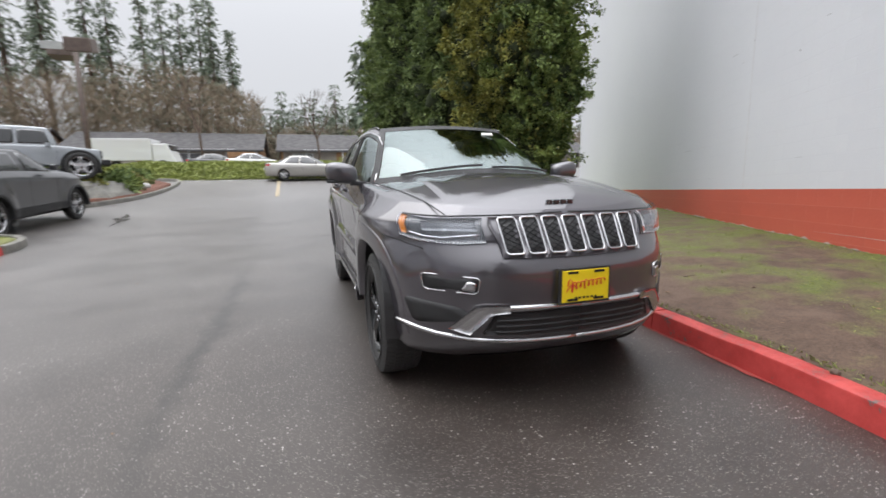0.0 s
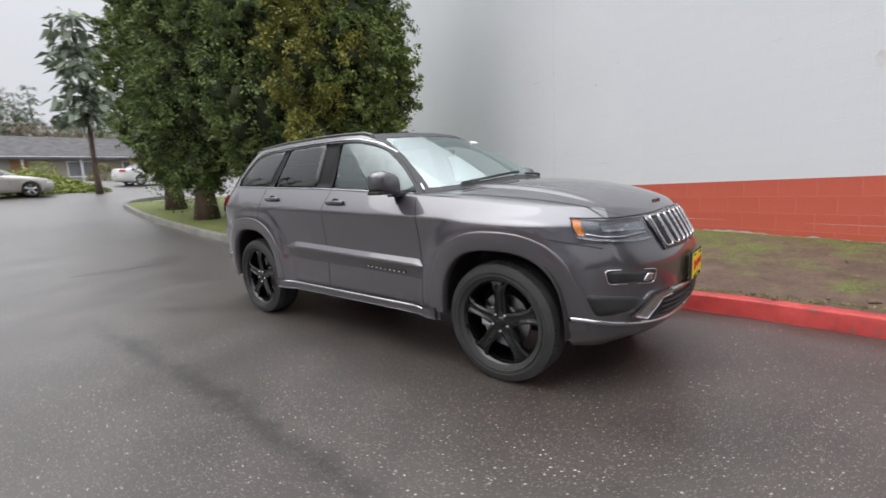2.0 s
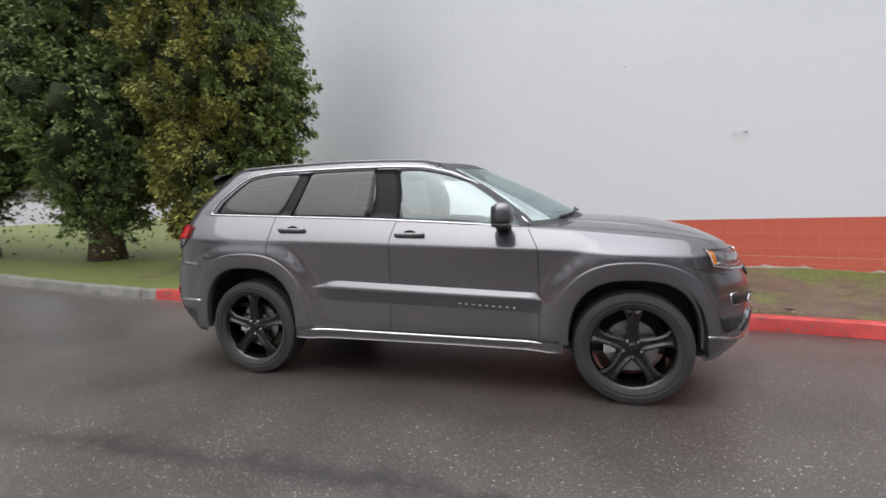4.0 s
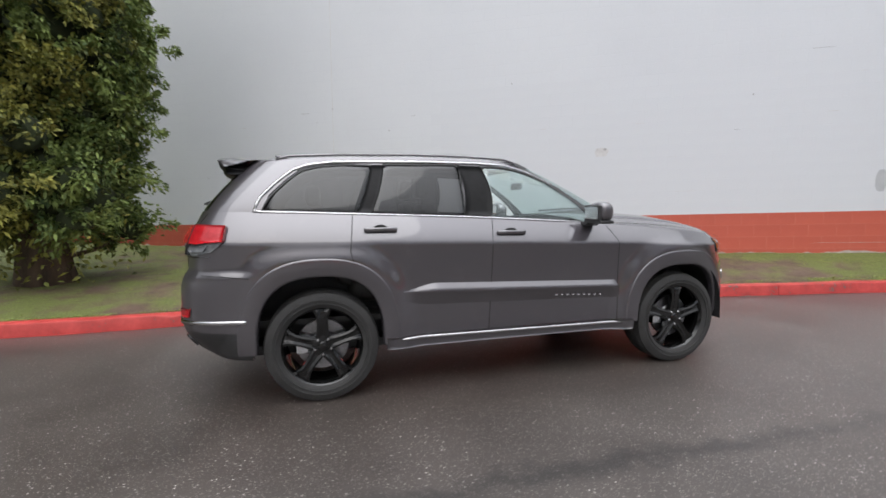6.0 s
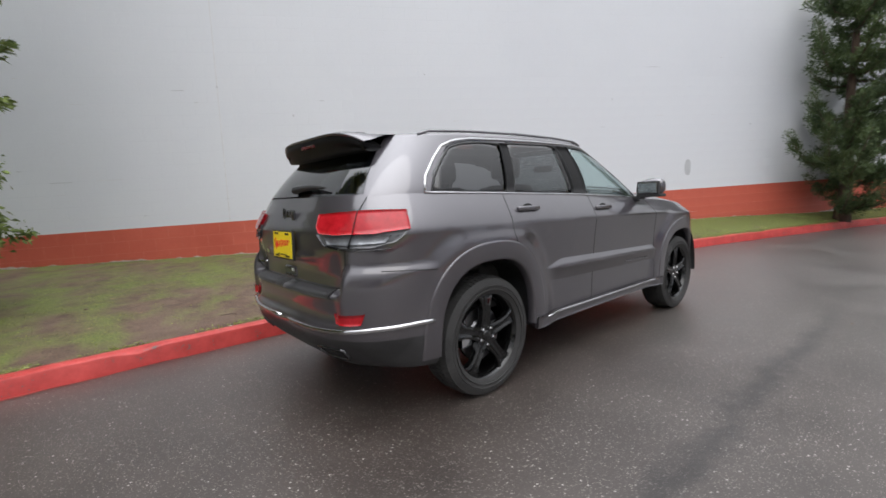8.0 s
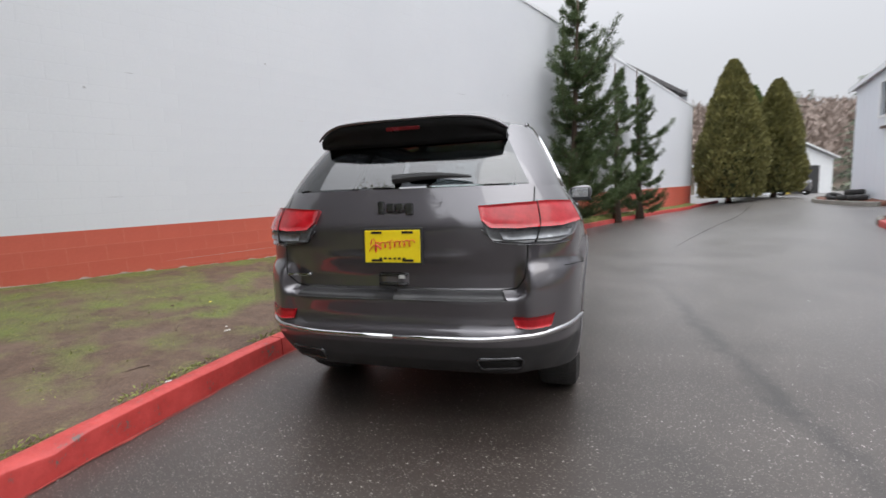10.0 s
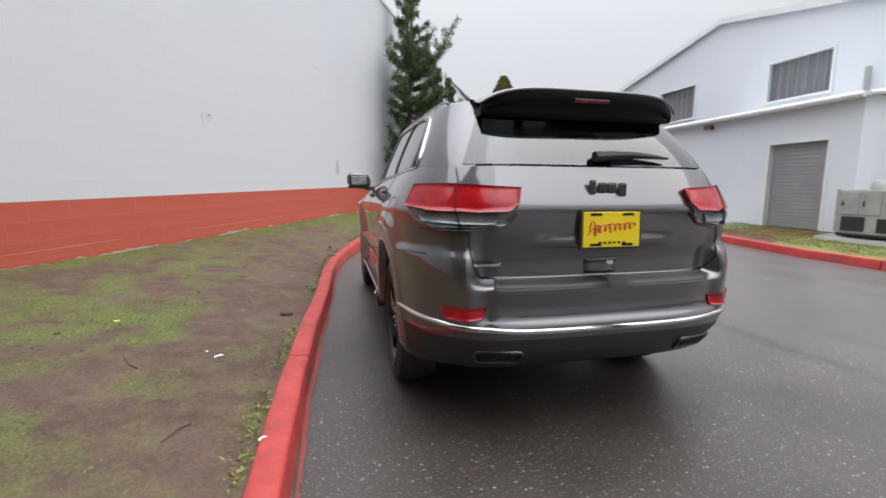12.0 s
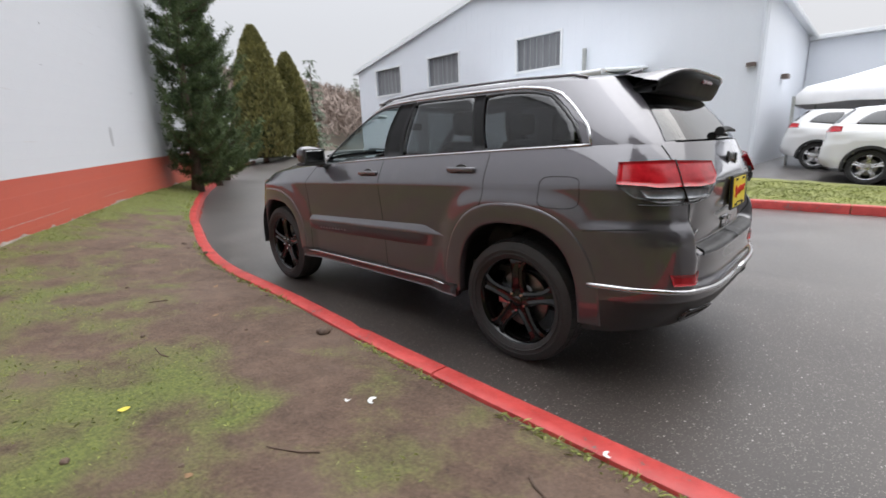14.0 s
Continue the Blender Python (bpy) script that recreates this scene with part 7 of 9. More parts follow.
# folded black trailer ramp leaning by the wall
ramp_t = empty("trailer_ramp", pose(1.25, -11.0, ground_z(1.2, -11) + 0.1), "black steel ramp frame propped beside the hall", "ramp")
for a, b in (((0.75, 0, 1.0), (-0.9, 0.2, 0.95)), ((-0.9, 0.2, 0.95), (-0.15, 0.2, 0.02)), ((0.75, -0.5, 0.98), (-0.9, -0.4, 0.93)), ((-0.9, -0.4, 0.93), (-0.15, -0.4, 0.02)), ((0.75, 0, 1.0), (0.75, -0.5, 0.98)), ((0.7, 0, 0.98), (0.7, 0.0, 0.0)), ((0.7, -0.5, 0.98), (0.7, -0.5, 0.0))):
    bm = bmesh.new()
    bm_tube(bm, [a, b], 0.045, 4)
    part("rail", bm, DARK_STUFF, ramp_t)
for i in range(6):
    t = i / 5
    part("rung", tube([(0.7 - 1.5 * t, 0.05 + 0.1 * t, 1.0 - 0.04 * t), (0.7 - 1.5 * t, -0.45, 0.98 - 0.04 * t)], 0.02, 6), GREY_STEEL, ramp_t)
# tyres and bags heaped at the hall's far corner
for i, (dx, dy, h) in enumerate(((16.0, -11.55, 0), (16.6, -11.5, 0), (16.3, -11.6, 0.2), (17.6, -11.6, 0))):
    t = empty("old_tyre", pose(dx, dy, ground_z(dx, dy) + 0.24 + h, 90 if i < 3 else 70, 0, 30 * i), "worn black tyre lying at the hall's corner", "tyre", "tyres at the corner")
    bm = bmesh.new()
    bm_lathe(bm, [(0.18, -0.08), (0.27, -0.10), (0.31, -0.06), (0.31, 0.06), (0.27, 0.10), (0.18, 0.08), (0.18, -0.08)], 28)
    part("casing", bm, RUBBER, t, smooth=True)

# white garage at the end of the drive
gar = empty("white_garage", pose(40, -21.5, ground_z(40, -21), 0, 0, 30), "small white gabled garage with an open bay", "building")
solid("wall", prism([(-3.4, -0.3), (-3.4, 3.0), (0, 4.1), (3.4, 3.0), (3.4, -0.3)], 0, -8), TRIM_WHITE, gar)
# no opening: a black slab carries the shade of the bay's inside
part("bay_shade_slab", box((-1.9, -0.02, 0.0), (2.1, 0.04, 2.4)), DARK_STUFF, gar, "flat black slab for the shaded bay")
part("bay_trim", box((1.2, 0.03, 0.0), (2.1, 0.08, 2.3), 0.01), surface("yellow_machine_paint", (0.45, 0.33, 0.04), (0.6, 0.45, 0.07), 3, 50, (0.4, 0.6), 0.1), gar, "yellow machine panel")
solid("roof", prism([(-3.8, 2.95), (0, 4.2), (3.8, 2.95), (3.8, 3.08), (0, 4.34), (-3.8, 3.08)], 0.3, -8.2), TRIM_WHITE, gar)
gar.matrix_world = pose(40.6, -20.3, ground_z(40, -21), 0, 0, 118)


# ---- trees ----
LEAF_GREEN = leaf_mat("dark_green_sprays", (0.046, 0.080, 0.030), (0.260, 0.330, 0.110))
LEAF_MID = leaf_mat("mid_green_sprays", (0.044, 0.078, 0.026), (0.255, 0.320, 0.090))
LEAF_GOLD = leaf_mat("golden_green_sprays", (0.034, 0.056, 0.018), (0.350, 0.335, 0.078))
LEAF_OLIVE = leaf_mat("olive_brown_sprays", (0.105, 0.105, 0.038), (0.290, 0.270, 0.100))
# blue-green needles, lightened in colour to carry the distance haze
LEAF_FIR = leaf_mat("hazed_blue_green_fir", (0.100, 0.130, 0.095), (0.260, 0.300, 0.215))
LEAF_BARE = leaf_mat("bare_brown_twigs", (0.150, 0.120, 0.085), (0.330, 0.265, 0.195), 0.9)
# hillside twigs paled: the haze over distance is put into their colour
LEAF_HAZE = leaf_mat("haze_paled_twigs", (0.220, 0.175, 0.150), (0.380, 0.310, 0.270), 0.9)
LEAF_PINE = leaf_mat("dark_pine_needles", (0.030, 0.052, 0.026), (0.150, 0.205, 0.085))
LEAF_IVY = leaf_mat("ivy_leaves", (0.170, 0.200, 0.060), (0.330, 0.370, 0.110))
LEAF_LAWN = leaf_mat("winter_grass_blades", (0.130, 0.155, 0.045), (0.340, 0.375, 0.110))
# near-black green: shade deep inside the crowns is put into this colour
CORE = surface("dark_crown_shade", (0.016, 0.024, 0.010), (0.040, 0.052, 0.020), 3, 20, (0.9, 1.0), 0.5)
rng = np.random.default_rng(11)


def unit(v):
    return v / np.maximum(1e-9, np.linalg.norm(v, axis=1))[:, None]


def sprays(p, d, length, width, droop=0.15):
    """Kite-shaped leaf sprays at points p, growing along d. Returns vertices and quads."""
    n = len(p)
    d = unit(d)
    r = unit(rng.normal(size=(n, 3)))
    s = unit(np.cross(d, r))
    L = (length * rng.uniform(0.6, 1.3, n))[:, None]
    W = (width * rng.uniform(0.6, 1.3, n))[:, None]
    mid = p + d * L * 0.45
    tip = p + d * L - np.array([0, 0, 1.0]) * L * droop
    vs = np.stack([p, mid + s * W, tip, mid - s * W], 1).reshape(-1, 3)
    q = np.arange(n)[:, None] * 4 + np.array([0, 1, 2, 3])
    return vs, q


def quads_obj(name, vs, q, material, parent=None, label=""):
    me = bpy.data.meshes.new(name)
    me.vertices.add(len(vs))
    me.vertices.foreach_set("co", np.asarray(vs, dtype=np.float32).ravel())
    me.loops.add(q.size)
    me.loops.foreach_set("vertex_index", q.ravel().astype(np.int32))
    me.polygons.add(len(q))
    me.polygons.foreach_set("loop_start", (np.arange(len(q)) * q.shape[1]).astype(np.int32))
    me.materials.append(material)
    me.update(calc_edges=True)
    ob = new(name, me)
    if parent:
        ob.parent = parent
    if label:
        ob["label"] = label
    return ob


def trunk(parent, height, r0, r1, lean=(0, 0), flare=1.5, seg=10, wob=0.06):
    pts, rad = [], []
    for k in range(9):
        t = k / 8
        pts.append((lean[0] * t + wob * noise.noise((t * 4, parent.location.x, 1)), lean[1] * t + wob * noise.noise((t * 4, parent.location.y, 7)), -0.15 + (height + 0.15) * t))
        rad.append((r0 + (r1 - r0) * t) * (1 + (flare - 1) * max(0, 1 - t * 9)))
    return part("trunk", tube(pts, rad, seg), BARK, parent, smooth=True)


bm = bmesh.new()
bmesh.ops.create_icosphere(bm, subdivisions=2, radius=1.0)
BALL_V = np.array([tuple(v.co) for v in bm.verts])
BALL_F = np.array([[v.index for v in f.verts] for f in bm.faces])
bm.free()


def column_tree(name, x, y, h, rmax, leaf, label, group, clumps=190, per=150, skirt=0.9, size=(0.082, 0.020), foot=0.8, second=None):
    """A scale-leaved evergreen: separate rounded clumps of small sprays on many limbs, with dark cores coloured as the
    shade in the gaps between.
    """
    e = empty(name, pose(x, y, lawn_z(x, y) if y > kerb_y(x) and -17 < x < 24 and y < wall_y(x) else ground_z(x, y)), label, "tree", group)
    trunk(e, h * 0.9, 0.26, 0.04, flare=1.5)

    def radius(t):
        return rmax * (foot + (1 - foot) * smoothstep(0, 0.22, t)) * (1 - 0.12 * smoothstep(0.3, 0.7, t)) * max(0.05, 1 - smoothstep(0.70, 1.02, t)) ** 0.7

    allv, allq, base = [], [], 0
    green_v, green_q, green_base = [], [], 0
    shade_v, shade_q = [], []
    # solid core in that dark colour, standing in for shade behind the clumps
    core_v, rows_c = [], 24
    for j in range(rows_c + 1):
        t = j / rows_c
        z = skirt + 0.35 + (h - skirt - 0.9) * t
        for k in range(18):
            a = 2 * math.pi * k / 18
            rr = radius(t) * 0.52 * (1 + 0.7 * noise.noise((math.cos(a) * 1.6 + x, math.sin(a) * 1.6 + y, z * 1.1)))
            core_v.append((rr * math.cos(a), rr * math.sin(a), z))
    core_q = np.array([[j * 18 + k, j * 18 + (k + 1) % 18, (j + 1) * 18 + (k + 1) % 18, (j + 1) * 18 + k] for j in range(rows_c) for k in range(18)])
    quads_obj("shade_core", np.array(core_v), core_q, CORE, e)
    ts = (np.arange(clumps) + rng.uniform(0, 1, clumps)) / clumps
    for i, t in enumerate(ts):
        a = i * 2.39996 + rng.uniform(-0.35, 0.35)
        z = skirt + (h - skirt) * t
        lump = 1 + 0.4 * noise.noise((math.cos(a) * 1.1 + x * 3, math.sin(a) * 1.1 + y, z * 0.55)) + rng.uniform(-0.20, 0.10)
        rc = rng.uniform(0.24, 0.50)
        rr = max(0.15, radius(t) * lump - rc * 0.6)
        out = np.array([math.cos(a), math.sin(a), 0.0])
        c = out * rr + np.array([0, 0, z])
        if i % 9 == 0:
            part("limb", tube([(0.05 * out[0], 0.05 * out[1], max(0.3, z - 0.75 * rr)), (0.5 * rr * out[0], 0.5 * rr * out[1], z - 0.28 * rr), tuple(c)], [0.045, 0.028, 0.010], 5), BARK, e)
        # dark ball in the heart of the clump, its shade put into the colour
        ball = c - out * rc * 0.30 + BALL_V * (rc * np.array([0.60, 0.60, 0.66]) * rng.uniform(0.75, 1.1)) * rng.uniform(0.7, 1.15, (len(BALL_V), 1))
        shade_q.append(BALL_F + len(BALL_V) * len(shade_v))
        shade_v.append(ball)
        # each clump: a dozen ragged plumes that fan out and up from the limb's end
        plumes = 15
        aim = unit(rng.normal(size=(plumes, 3)) * 0.75 + out * 0.75 + np.array([0, 0, 0.45]))
        root = c + rng.normal(size=(plumes, 3)) * rc * np.array([0.42, 0.42, 0.5]) - out * rc * 0.25
        reach = rc * rng.uniform(0.5, 1.15, plumes)
        which = rng.integers(0, plumes, per)
        u = rng.uniform(0.0, 1.0, per) ** 0.8
        wide = (0.34 * np.sin(np.pi * np.clip(u * 0.85 + 0.12, 0, 1))) * reach[which]
        pts = root[which] + aim[which] * (u * reach[which])[:, None] + rng.normal(size=(per, 3)) * wide[:, None] * 0.55
        d = aim[which] * 0.9 + rng.normal(size=(per, 3)) * 0.45
        v, q = sprays(pts, d, size[0], size[1], 0.25)
        gold = 0.35 - 0.55 * out[0] - 0.35 * out[1] + 0.9 * t + rng.uniform(-0.35, 0.35)
        if second and gold < 0.5:
            green_v.append(v)
            green_q.append(q + green_base)
            green_base += len(v)
        else:
            allv.append(v)
            allq.append(q + base)
            base += len(v)
        if i % 2 == 0:
            # inner sprays that close the crown
            m = per // 4
            pts = np.array([0, 0, z]) + out * rr * 0.25 + rng.normal(size=(m, 3)) * np.array([0.34, 0.34, 0.4]) * rmax * 0.75
            v, q = sprays(pts, rng.normal(size=(m, 3)) + out * 0.5, size[0] * 1.25, size[1] * 1.3, 0.2)
            allv.append(v)
            allq.append(q + base)
            base += len(v)
    quads_obj("shade_core", np.concatenate(shade_v), np.concatenate(shade_q), CORE, e)
    quads_obj("crown", np.concatenate(allv), np.concatenate(allq), leaf, e)
    if green_v:
        quads_obj("lower_crown", np.concatenate(green_v), np.concatenate(green_q), second, e, "green sprays between the golden ones")
    return e


GROUP_T = "evergreens at the end of the wall"
column_tree("evergreen_tree", -13.9, 2.85, 9.6, 1.50, LEAF_MID, "tall dense evergreen with mid green sprays on the lawn", GROUP_T, 150, 700, 1.0, foot=0.5)
column_tree("evergreen_tree", -10.6, 2.45, 9.4, 1.50, LEAF_GREEN, "tall dense evergreen with dark green sprays on the lawn", GROUP_T, 160, 740, 0.9, foot=0.5)
column_tree("evergreen_tree", -8.3, 3.35, 9.0, 1.45, LEAF_GREEN, "tall dense evergreen with dark green sprays on the lawn", GROUP_T, 160, 760, 0.75, foot=0.5)
column_tree("evergreen_tree", -5.25, 3.50, 8.6, 1.40, LEAF_GOLD, "broad dense evergreen tinged golden yellow near the wall", GROUP_T, 205, 1250, 0.7, second=LEAF_MID)


def pine(x, y, h, spread, label, limbs=64, seed=1, leaf=None, sparse_top=True, long_limbs=()):
    """An irregular conifer with limbs that turn up at the tips."""
    r = np.random.default_rng(seed)
    e = empty("conifer_tree", pose(x, y, lawn_z(x, y)), label, "tree", "conifers along the wall")
    trunk(e, h, 0.13, 0.015, (r.uniform(-0.2, 0.2), r.uniform(-0.2, 0.2)), 1.4, 8)
    allv, allq, base = [], [], 0
    for k in range(limbs + len(long_limbs)):
        t = (k + r.uniform(0, 1)) / limbs
        z0 = 0.22 + (h - 0.52) * t
        a = r.uniform(0, 2 * math.pi)
        ln = spread * (1 - 0.92 * t) ** 0.95 * r.uniform(0.45, 1.30)
        if k >= limbs:
            z0, a, ln = long_limbs[k - limbs]
        if sparse_top and 0.5 < t < 0.80 and k % 4 == 0:
            ln *= 2.1
        to_wall = -(math.cos(a) * WALL_N.x + math.sin(a) * WALL_N.y)
        if to_wall > 0.05:
            ln = min(ln, 0.50 / to_wall)
        pts = []
        for s in range(6):
            u = s / 5
            pts.append((ln * u * math.cos(a + 0.2 * u), ln * u * math.sin(a + 0.2 * u), z0 + ln * (-0.10 * math.sin(math.pi * u) + 0.46 * u ** 2.4)))
        part("limb", tube(pts, [0.030 * (1 - 0.8 * u / 5) for u in range(6)], 5), BARK, e)
        stems = [[np.array(p) for p in pts]]
        for k2 in range(max(2, int(ln * 5))):
            s = r.uniform(0.15, 0.9)
            i = min(4, int(s * 5))
            c = np.array(pts[i]) + (np.array(pts[i + 1]) - np.array(pts[i])) * (s * 5 - i)
            b = a + r.choice((-1, 1)) * r.uniform(0.6, 1.1)
            tl = ln * r.uniform(0.18, 0.36) * (1.15 - s)
            stems.append([c + np.array([math.cos(b), math.sin(b), 0.25]) * tl * u + np.array([0, 0, 0.25]) * tl * u * u for u in np.linspace(0, 1, 4)])
        for st in stems:
            st = np.array(st)
            total = max(4, int(np.linalg.norm(st[-1] - st[0]) * 16))
            for s in np.linspace(0.1, 1.0, total):
                f = s * (len(st) - 1)
                i = min(len(st) - 2, int(f))
                c = st[i] + (st[i + 1] - st[i]) * (f - i)
                n = 34
                p = c + r.normal(size=(n, 3)) * 0.040
                d = (p - c) * 14 + (st[i + 1] - st[i]) / max(1e-3, np.linalg.norm(st[i + 1] - st[i])) * 0.8 + np.array([0, 0, 0.35])
                v, q = sprays(p, d, 0.075, 0.010, 0.0)
                allv.append(v)
                allq.append(q + base)
                base += len(v)
    quads_obj("needles", np.concatenate(allv), np.concatenate(allq), leaf or LEAF_GREEN, e)
    return e


pine(10.25, -1.10, 7.25, 1.95, "dark green conifer with upswept limbs against the wall", 84, 3, LEAF_PINE, long_limbs=((4.55, 2.80, 2.1), (4.75, -0.75, 1.9), (3.3, 2.75, 1.7), (2.2, -0.9, 1.6), (1.3, 2.9, 1.7), (1.0, -1.0, 1.8), (3.6, -1.2, 1.4)))
pine(13.4, -2.75, 5.7, 1.1, "smaller dark green conifer near the wall", 60, 5, LEAF_PINE)
pine(15.6, -3.85, 5.9, 1.05, "smaller dark green conifer near the wall", 60, 8, LEAF_PINE)


def cone_tree(x, y, h, rad, label, leaf, n=5200, seed=2):
    r = np.random.default_rng(seed)
    e = empty("arborvitae_tree", pose(x, y, ground_z(x, y)), label, "tree", "clipped cone trees at the drive's end")
    trunk(e, h * 0.6, 0.14, 0.05)
    t = r.uniform(0, 1, n) ** 0.8
    a = r.uniform(0, 2 * math.pi, n)
    z = 0.25 + (h - 0.25) * t
    lump = np.array([1 + 0.16 * noise.noise((math.cos(q) * 1.7 + x, math.sin(q) * 1.7, w * 0.7)) for q, w in zip(a, z)])
    rr = rad * (0.80 + 0.2 * np.minimum(1, t * 5)) * np.maximum(0.02, 1 - t ** 1.7) ** 0.75 * lump * r.uniform(0.82, 1.03, n)
    p = np.stack([rr * np.cos(a), rr * np.sin(a), z], 1)
    d = np.stack([np.cos(a) * 0.5, np.sin(a) * 0.5, np.full(n, 0.9)], 1) + r.normal(size=(n, 3)) * 0.3
    v, q = sprays(p, d, 0.26, 0.055, 0.0)
    quads_obj("crown", v, q, leaf, e)
    # dark solid cone, coloured as the shade within the crown
    bm = bmesh.new()
    bm_lathe(bm, [(rad * 0.6, 0.3), (rad * 0.68, h * 0.15), (rad * 0.62, h * 0.4), (rad * 0.4, h * 0.7), (rad * 0.12, h * 0.93)], 14, "z")
    part("shade_core", bm, CORE, e, smooth=True)
    return e


cone_tree(25.2, -10.1, 7.9, 1.85, "tall olive-brown arborvitae by the kerb", LEAF_OLIVE, 22000, 2)
cone_tree(26.6, -12.9, 6.7, 1.6, "olive-green arborvitae by the kerb", LEAF_OLIVE, 18000, 4)
cone_tree(29.5, -12.6, 7.0, 1.5, "green arborvitae behind the others", LEAF_GREEN, 12000, 6)


def fir_mesh(h, rad, n, seed, bare=0.12, name="fir"):
    """Needle masses of one distant fir: layered drooping boughs, ragged outline."""
    r = np.random.default_rng(seed)
    layers = int(h * 1.25)
    vs, qs, base = [], [], 0
    for k in range(layers):
        t = bare + (1 - bare) * (k + r.uniform(-0.3, 0.3)) / layers
        boughs = int(6 + 5 * (1 - t))
        for b in range(boughs):
            a = r.uniform(0, 2 * math.pi)
            ln = rad * (1 - t) ** 0.65 * r.uniform(0.4, 1.15) + 0.2
            m = max(4, int(n * 1.6 * ln / rad))
            u = r.uniform(0.05, 1, m)
            p = np.stack([ln * u * np.cos(a), ln * u * np.sin(a), h * t - 0.25 * ln * u], 1) + r.normal(size=(m, 3)) * np.array([0.20, 0.20, 0.09])
            d = np.stack([np.full(m, math.cos(a)), np.full(m, math.sin(a)), np.full(m, -0.35)], 1) + r.normal(size=(m, 3)) * 0.55
            v, q = sprays(p, d, 0.62, 0.13, 0.3)
            vs.append(v)
            qs.append(q + base)
            base += len(v)
    return np.concatenate(vs), np.concatenate(qs)


FIRS = []
for seed, (h, rad) in enumerate(((25, 3.6), (25, 2.3), (23, 3.2), (16, 3.2))):
    v, q = fir_mesh(h, rad, 10, 40 + seed, (0.22, 0.45, 0.3, 0.1)[seed])
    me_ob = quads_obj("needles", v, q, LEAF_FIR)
    FIRS.append((h, me_ob.data))
    bpy.data.objects.remove(me_ob)


def fir(x, y, kind, scale, label="tall dark fir on the far side of the street", z=None):
    h, me = FIRS[kind]
    e = empty("fir_tree", pose(x, y, ground_z(x, y) if z is None else z), label, "tree", "firs beyond the houses")
    e.rotation_euler.z = (x * 7 + y * 3) % 6.28
    bm = tube([(0, 0, -0.3), (0, 0, h * 0.5 * scale), (0, 0, h * 0.95 * scale)], [0.34 * scale, 0.22 * scale, 0.04], 7)
    part("trunk", bm, BARK, e)
    nd = new("needles", me)
    nd.parent = e
    nd.scale = (scale, scale, scale)


random.seed(5)
# west: tall firs beyond the houses, then a lower belt
for x, y, k, s in ((-54, -34, 0, 1.0), (-60, -31.5, 0, 1.05), (-56, -26.2, 1, 0.98), (-60, -23.6, 0, 0.97), (-63, -22.4, 2, 1.05), (-60, -18.0, 2, 0.93), (-62, -16.4, 0, 0.90), (-61, -14.2, 2, 0.92), (-62, -12.2, 0, 0.90), (-60, -10.6, 1, 0.86), (-61, -8.6, 1, 0.74), (-58, -40, 2, 1.0), (-60, -46, 0, 1.0), (-57, -52, 2, 1.0), (-60, -60, 0, 1.0)):
    fir(x, y, k, s)
for i in range(46):
    y = -16 + 2.2 * i + random.uniform(-1, 1)
    fir(-84 + random.uniform(-7, 7), y, 3, random.uniform(0.62, 1.0), "lower fir in the belt of woods beyond the street")
fir(-70, 5, 3, 0.9)
for i in range(44):
    fir(-74 + random.uniform(-4, 4), -10 + 0.95 * i + random.uniform(-0.5, 0.5), 3, random.uniform(0.50, 0.78), "low fir in the belt of woods beyond the street")
# lone fir with a bare stem at the corner of the lot
lone = empty("lone_fir_tree", pose(-24.0, 3.15, ground_z(-24, 3.15)), "slim fir with a long bare stem at the lot's corner", "tree")
trunk(lone, 8.6, 0.14, 0.03, (-0.35, 0.1), 1.2, 8)
v, q = fir_mesh(8.6, 1.35, 12, 77, 0.42)
quads_obj("needles", v, q, LEAF_FIR, lone)


def bare_cloud(name, x0, x1, y0, y1, h0, h1, n, label, z_at=None, seed=9, leaf=None, length=1.6, width=0.07):
    """Leafless winter thickets, seen from far: thousands of upright twigs, nobody could count them."""
    r = np.random.default_rng(seed)
    x, y = r.uniform(x0, x1, n), r.uniform(y0, y1, n)
    top = np.array([h0 + (h1 - h0) * (0.5 + 0.5 * noise.noise((a * 0.11, b * 0.11, seed))) for a, b in zip(x, y)])
    gz = np.array([ground_z(a, b) if z_at is None else z_at(a, b) for a, b in zip(x, y)])
    z = gz + top * r.uniform(0.03, 1, n) ** 1.25
    d = np.stack([r.normal(size=n) * 0.8, r.normal(size=n) * 0.8, np.ones(n)], 1)
    v, q = sprays(np.stack([x, y, z], 1), d, length, width, 0.0)
    return tagged(quads_obj(name, v, q, leaf or LEAF_BARE), label, "woods", kind="stuff")


bare_cloud("winter_thicket", -58, -49, -70, -5, 7.5, 12.0, 46000, "brown leafless winter thicket behind the houses", length=1.3, width=0.035)
bare_cloud("winter_thicket", -76, -66, -8, 80, 5, 8.5, 36000, "brown leafless trees mixed into the far belt", seed=12, length=1.3, width=0.04)
HILL = lambda a, b: 2 + 22 * smoothstep(70, 190, a) * smoothstep(140, 20, abs(b + 45))
bare_cloud("hill_woods", 90, 190, -150, 25, 6, 10, 60000, "brown wooded hillside far off", HILL, 15, LEAF_HAZE, length=2.2, width=0.22)
hv, hf = [], []
for j in range(25):
    for i in range(25):
        x, y = 70 + 130 * i / 24, -190 + 260 * j / 24
        hv.append((x, y, HILL(x, y) - 1.5 if 0 < i < 24 and 0 < j < 24 else -1))
hf = [(j * 25 + i, j * 25 + i + 1, (j + 1) * 25 + i + 1, (j + 1) * 25 + i) for j in range(24) for i in range(24)]
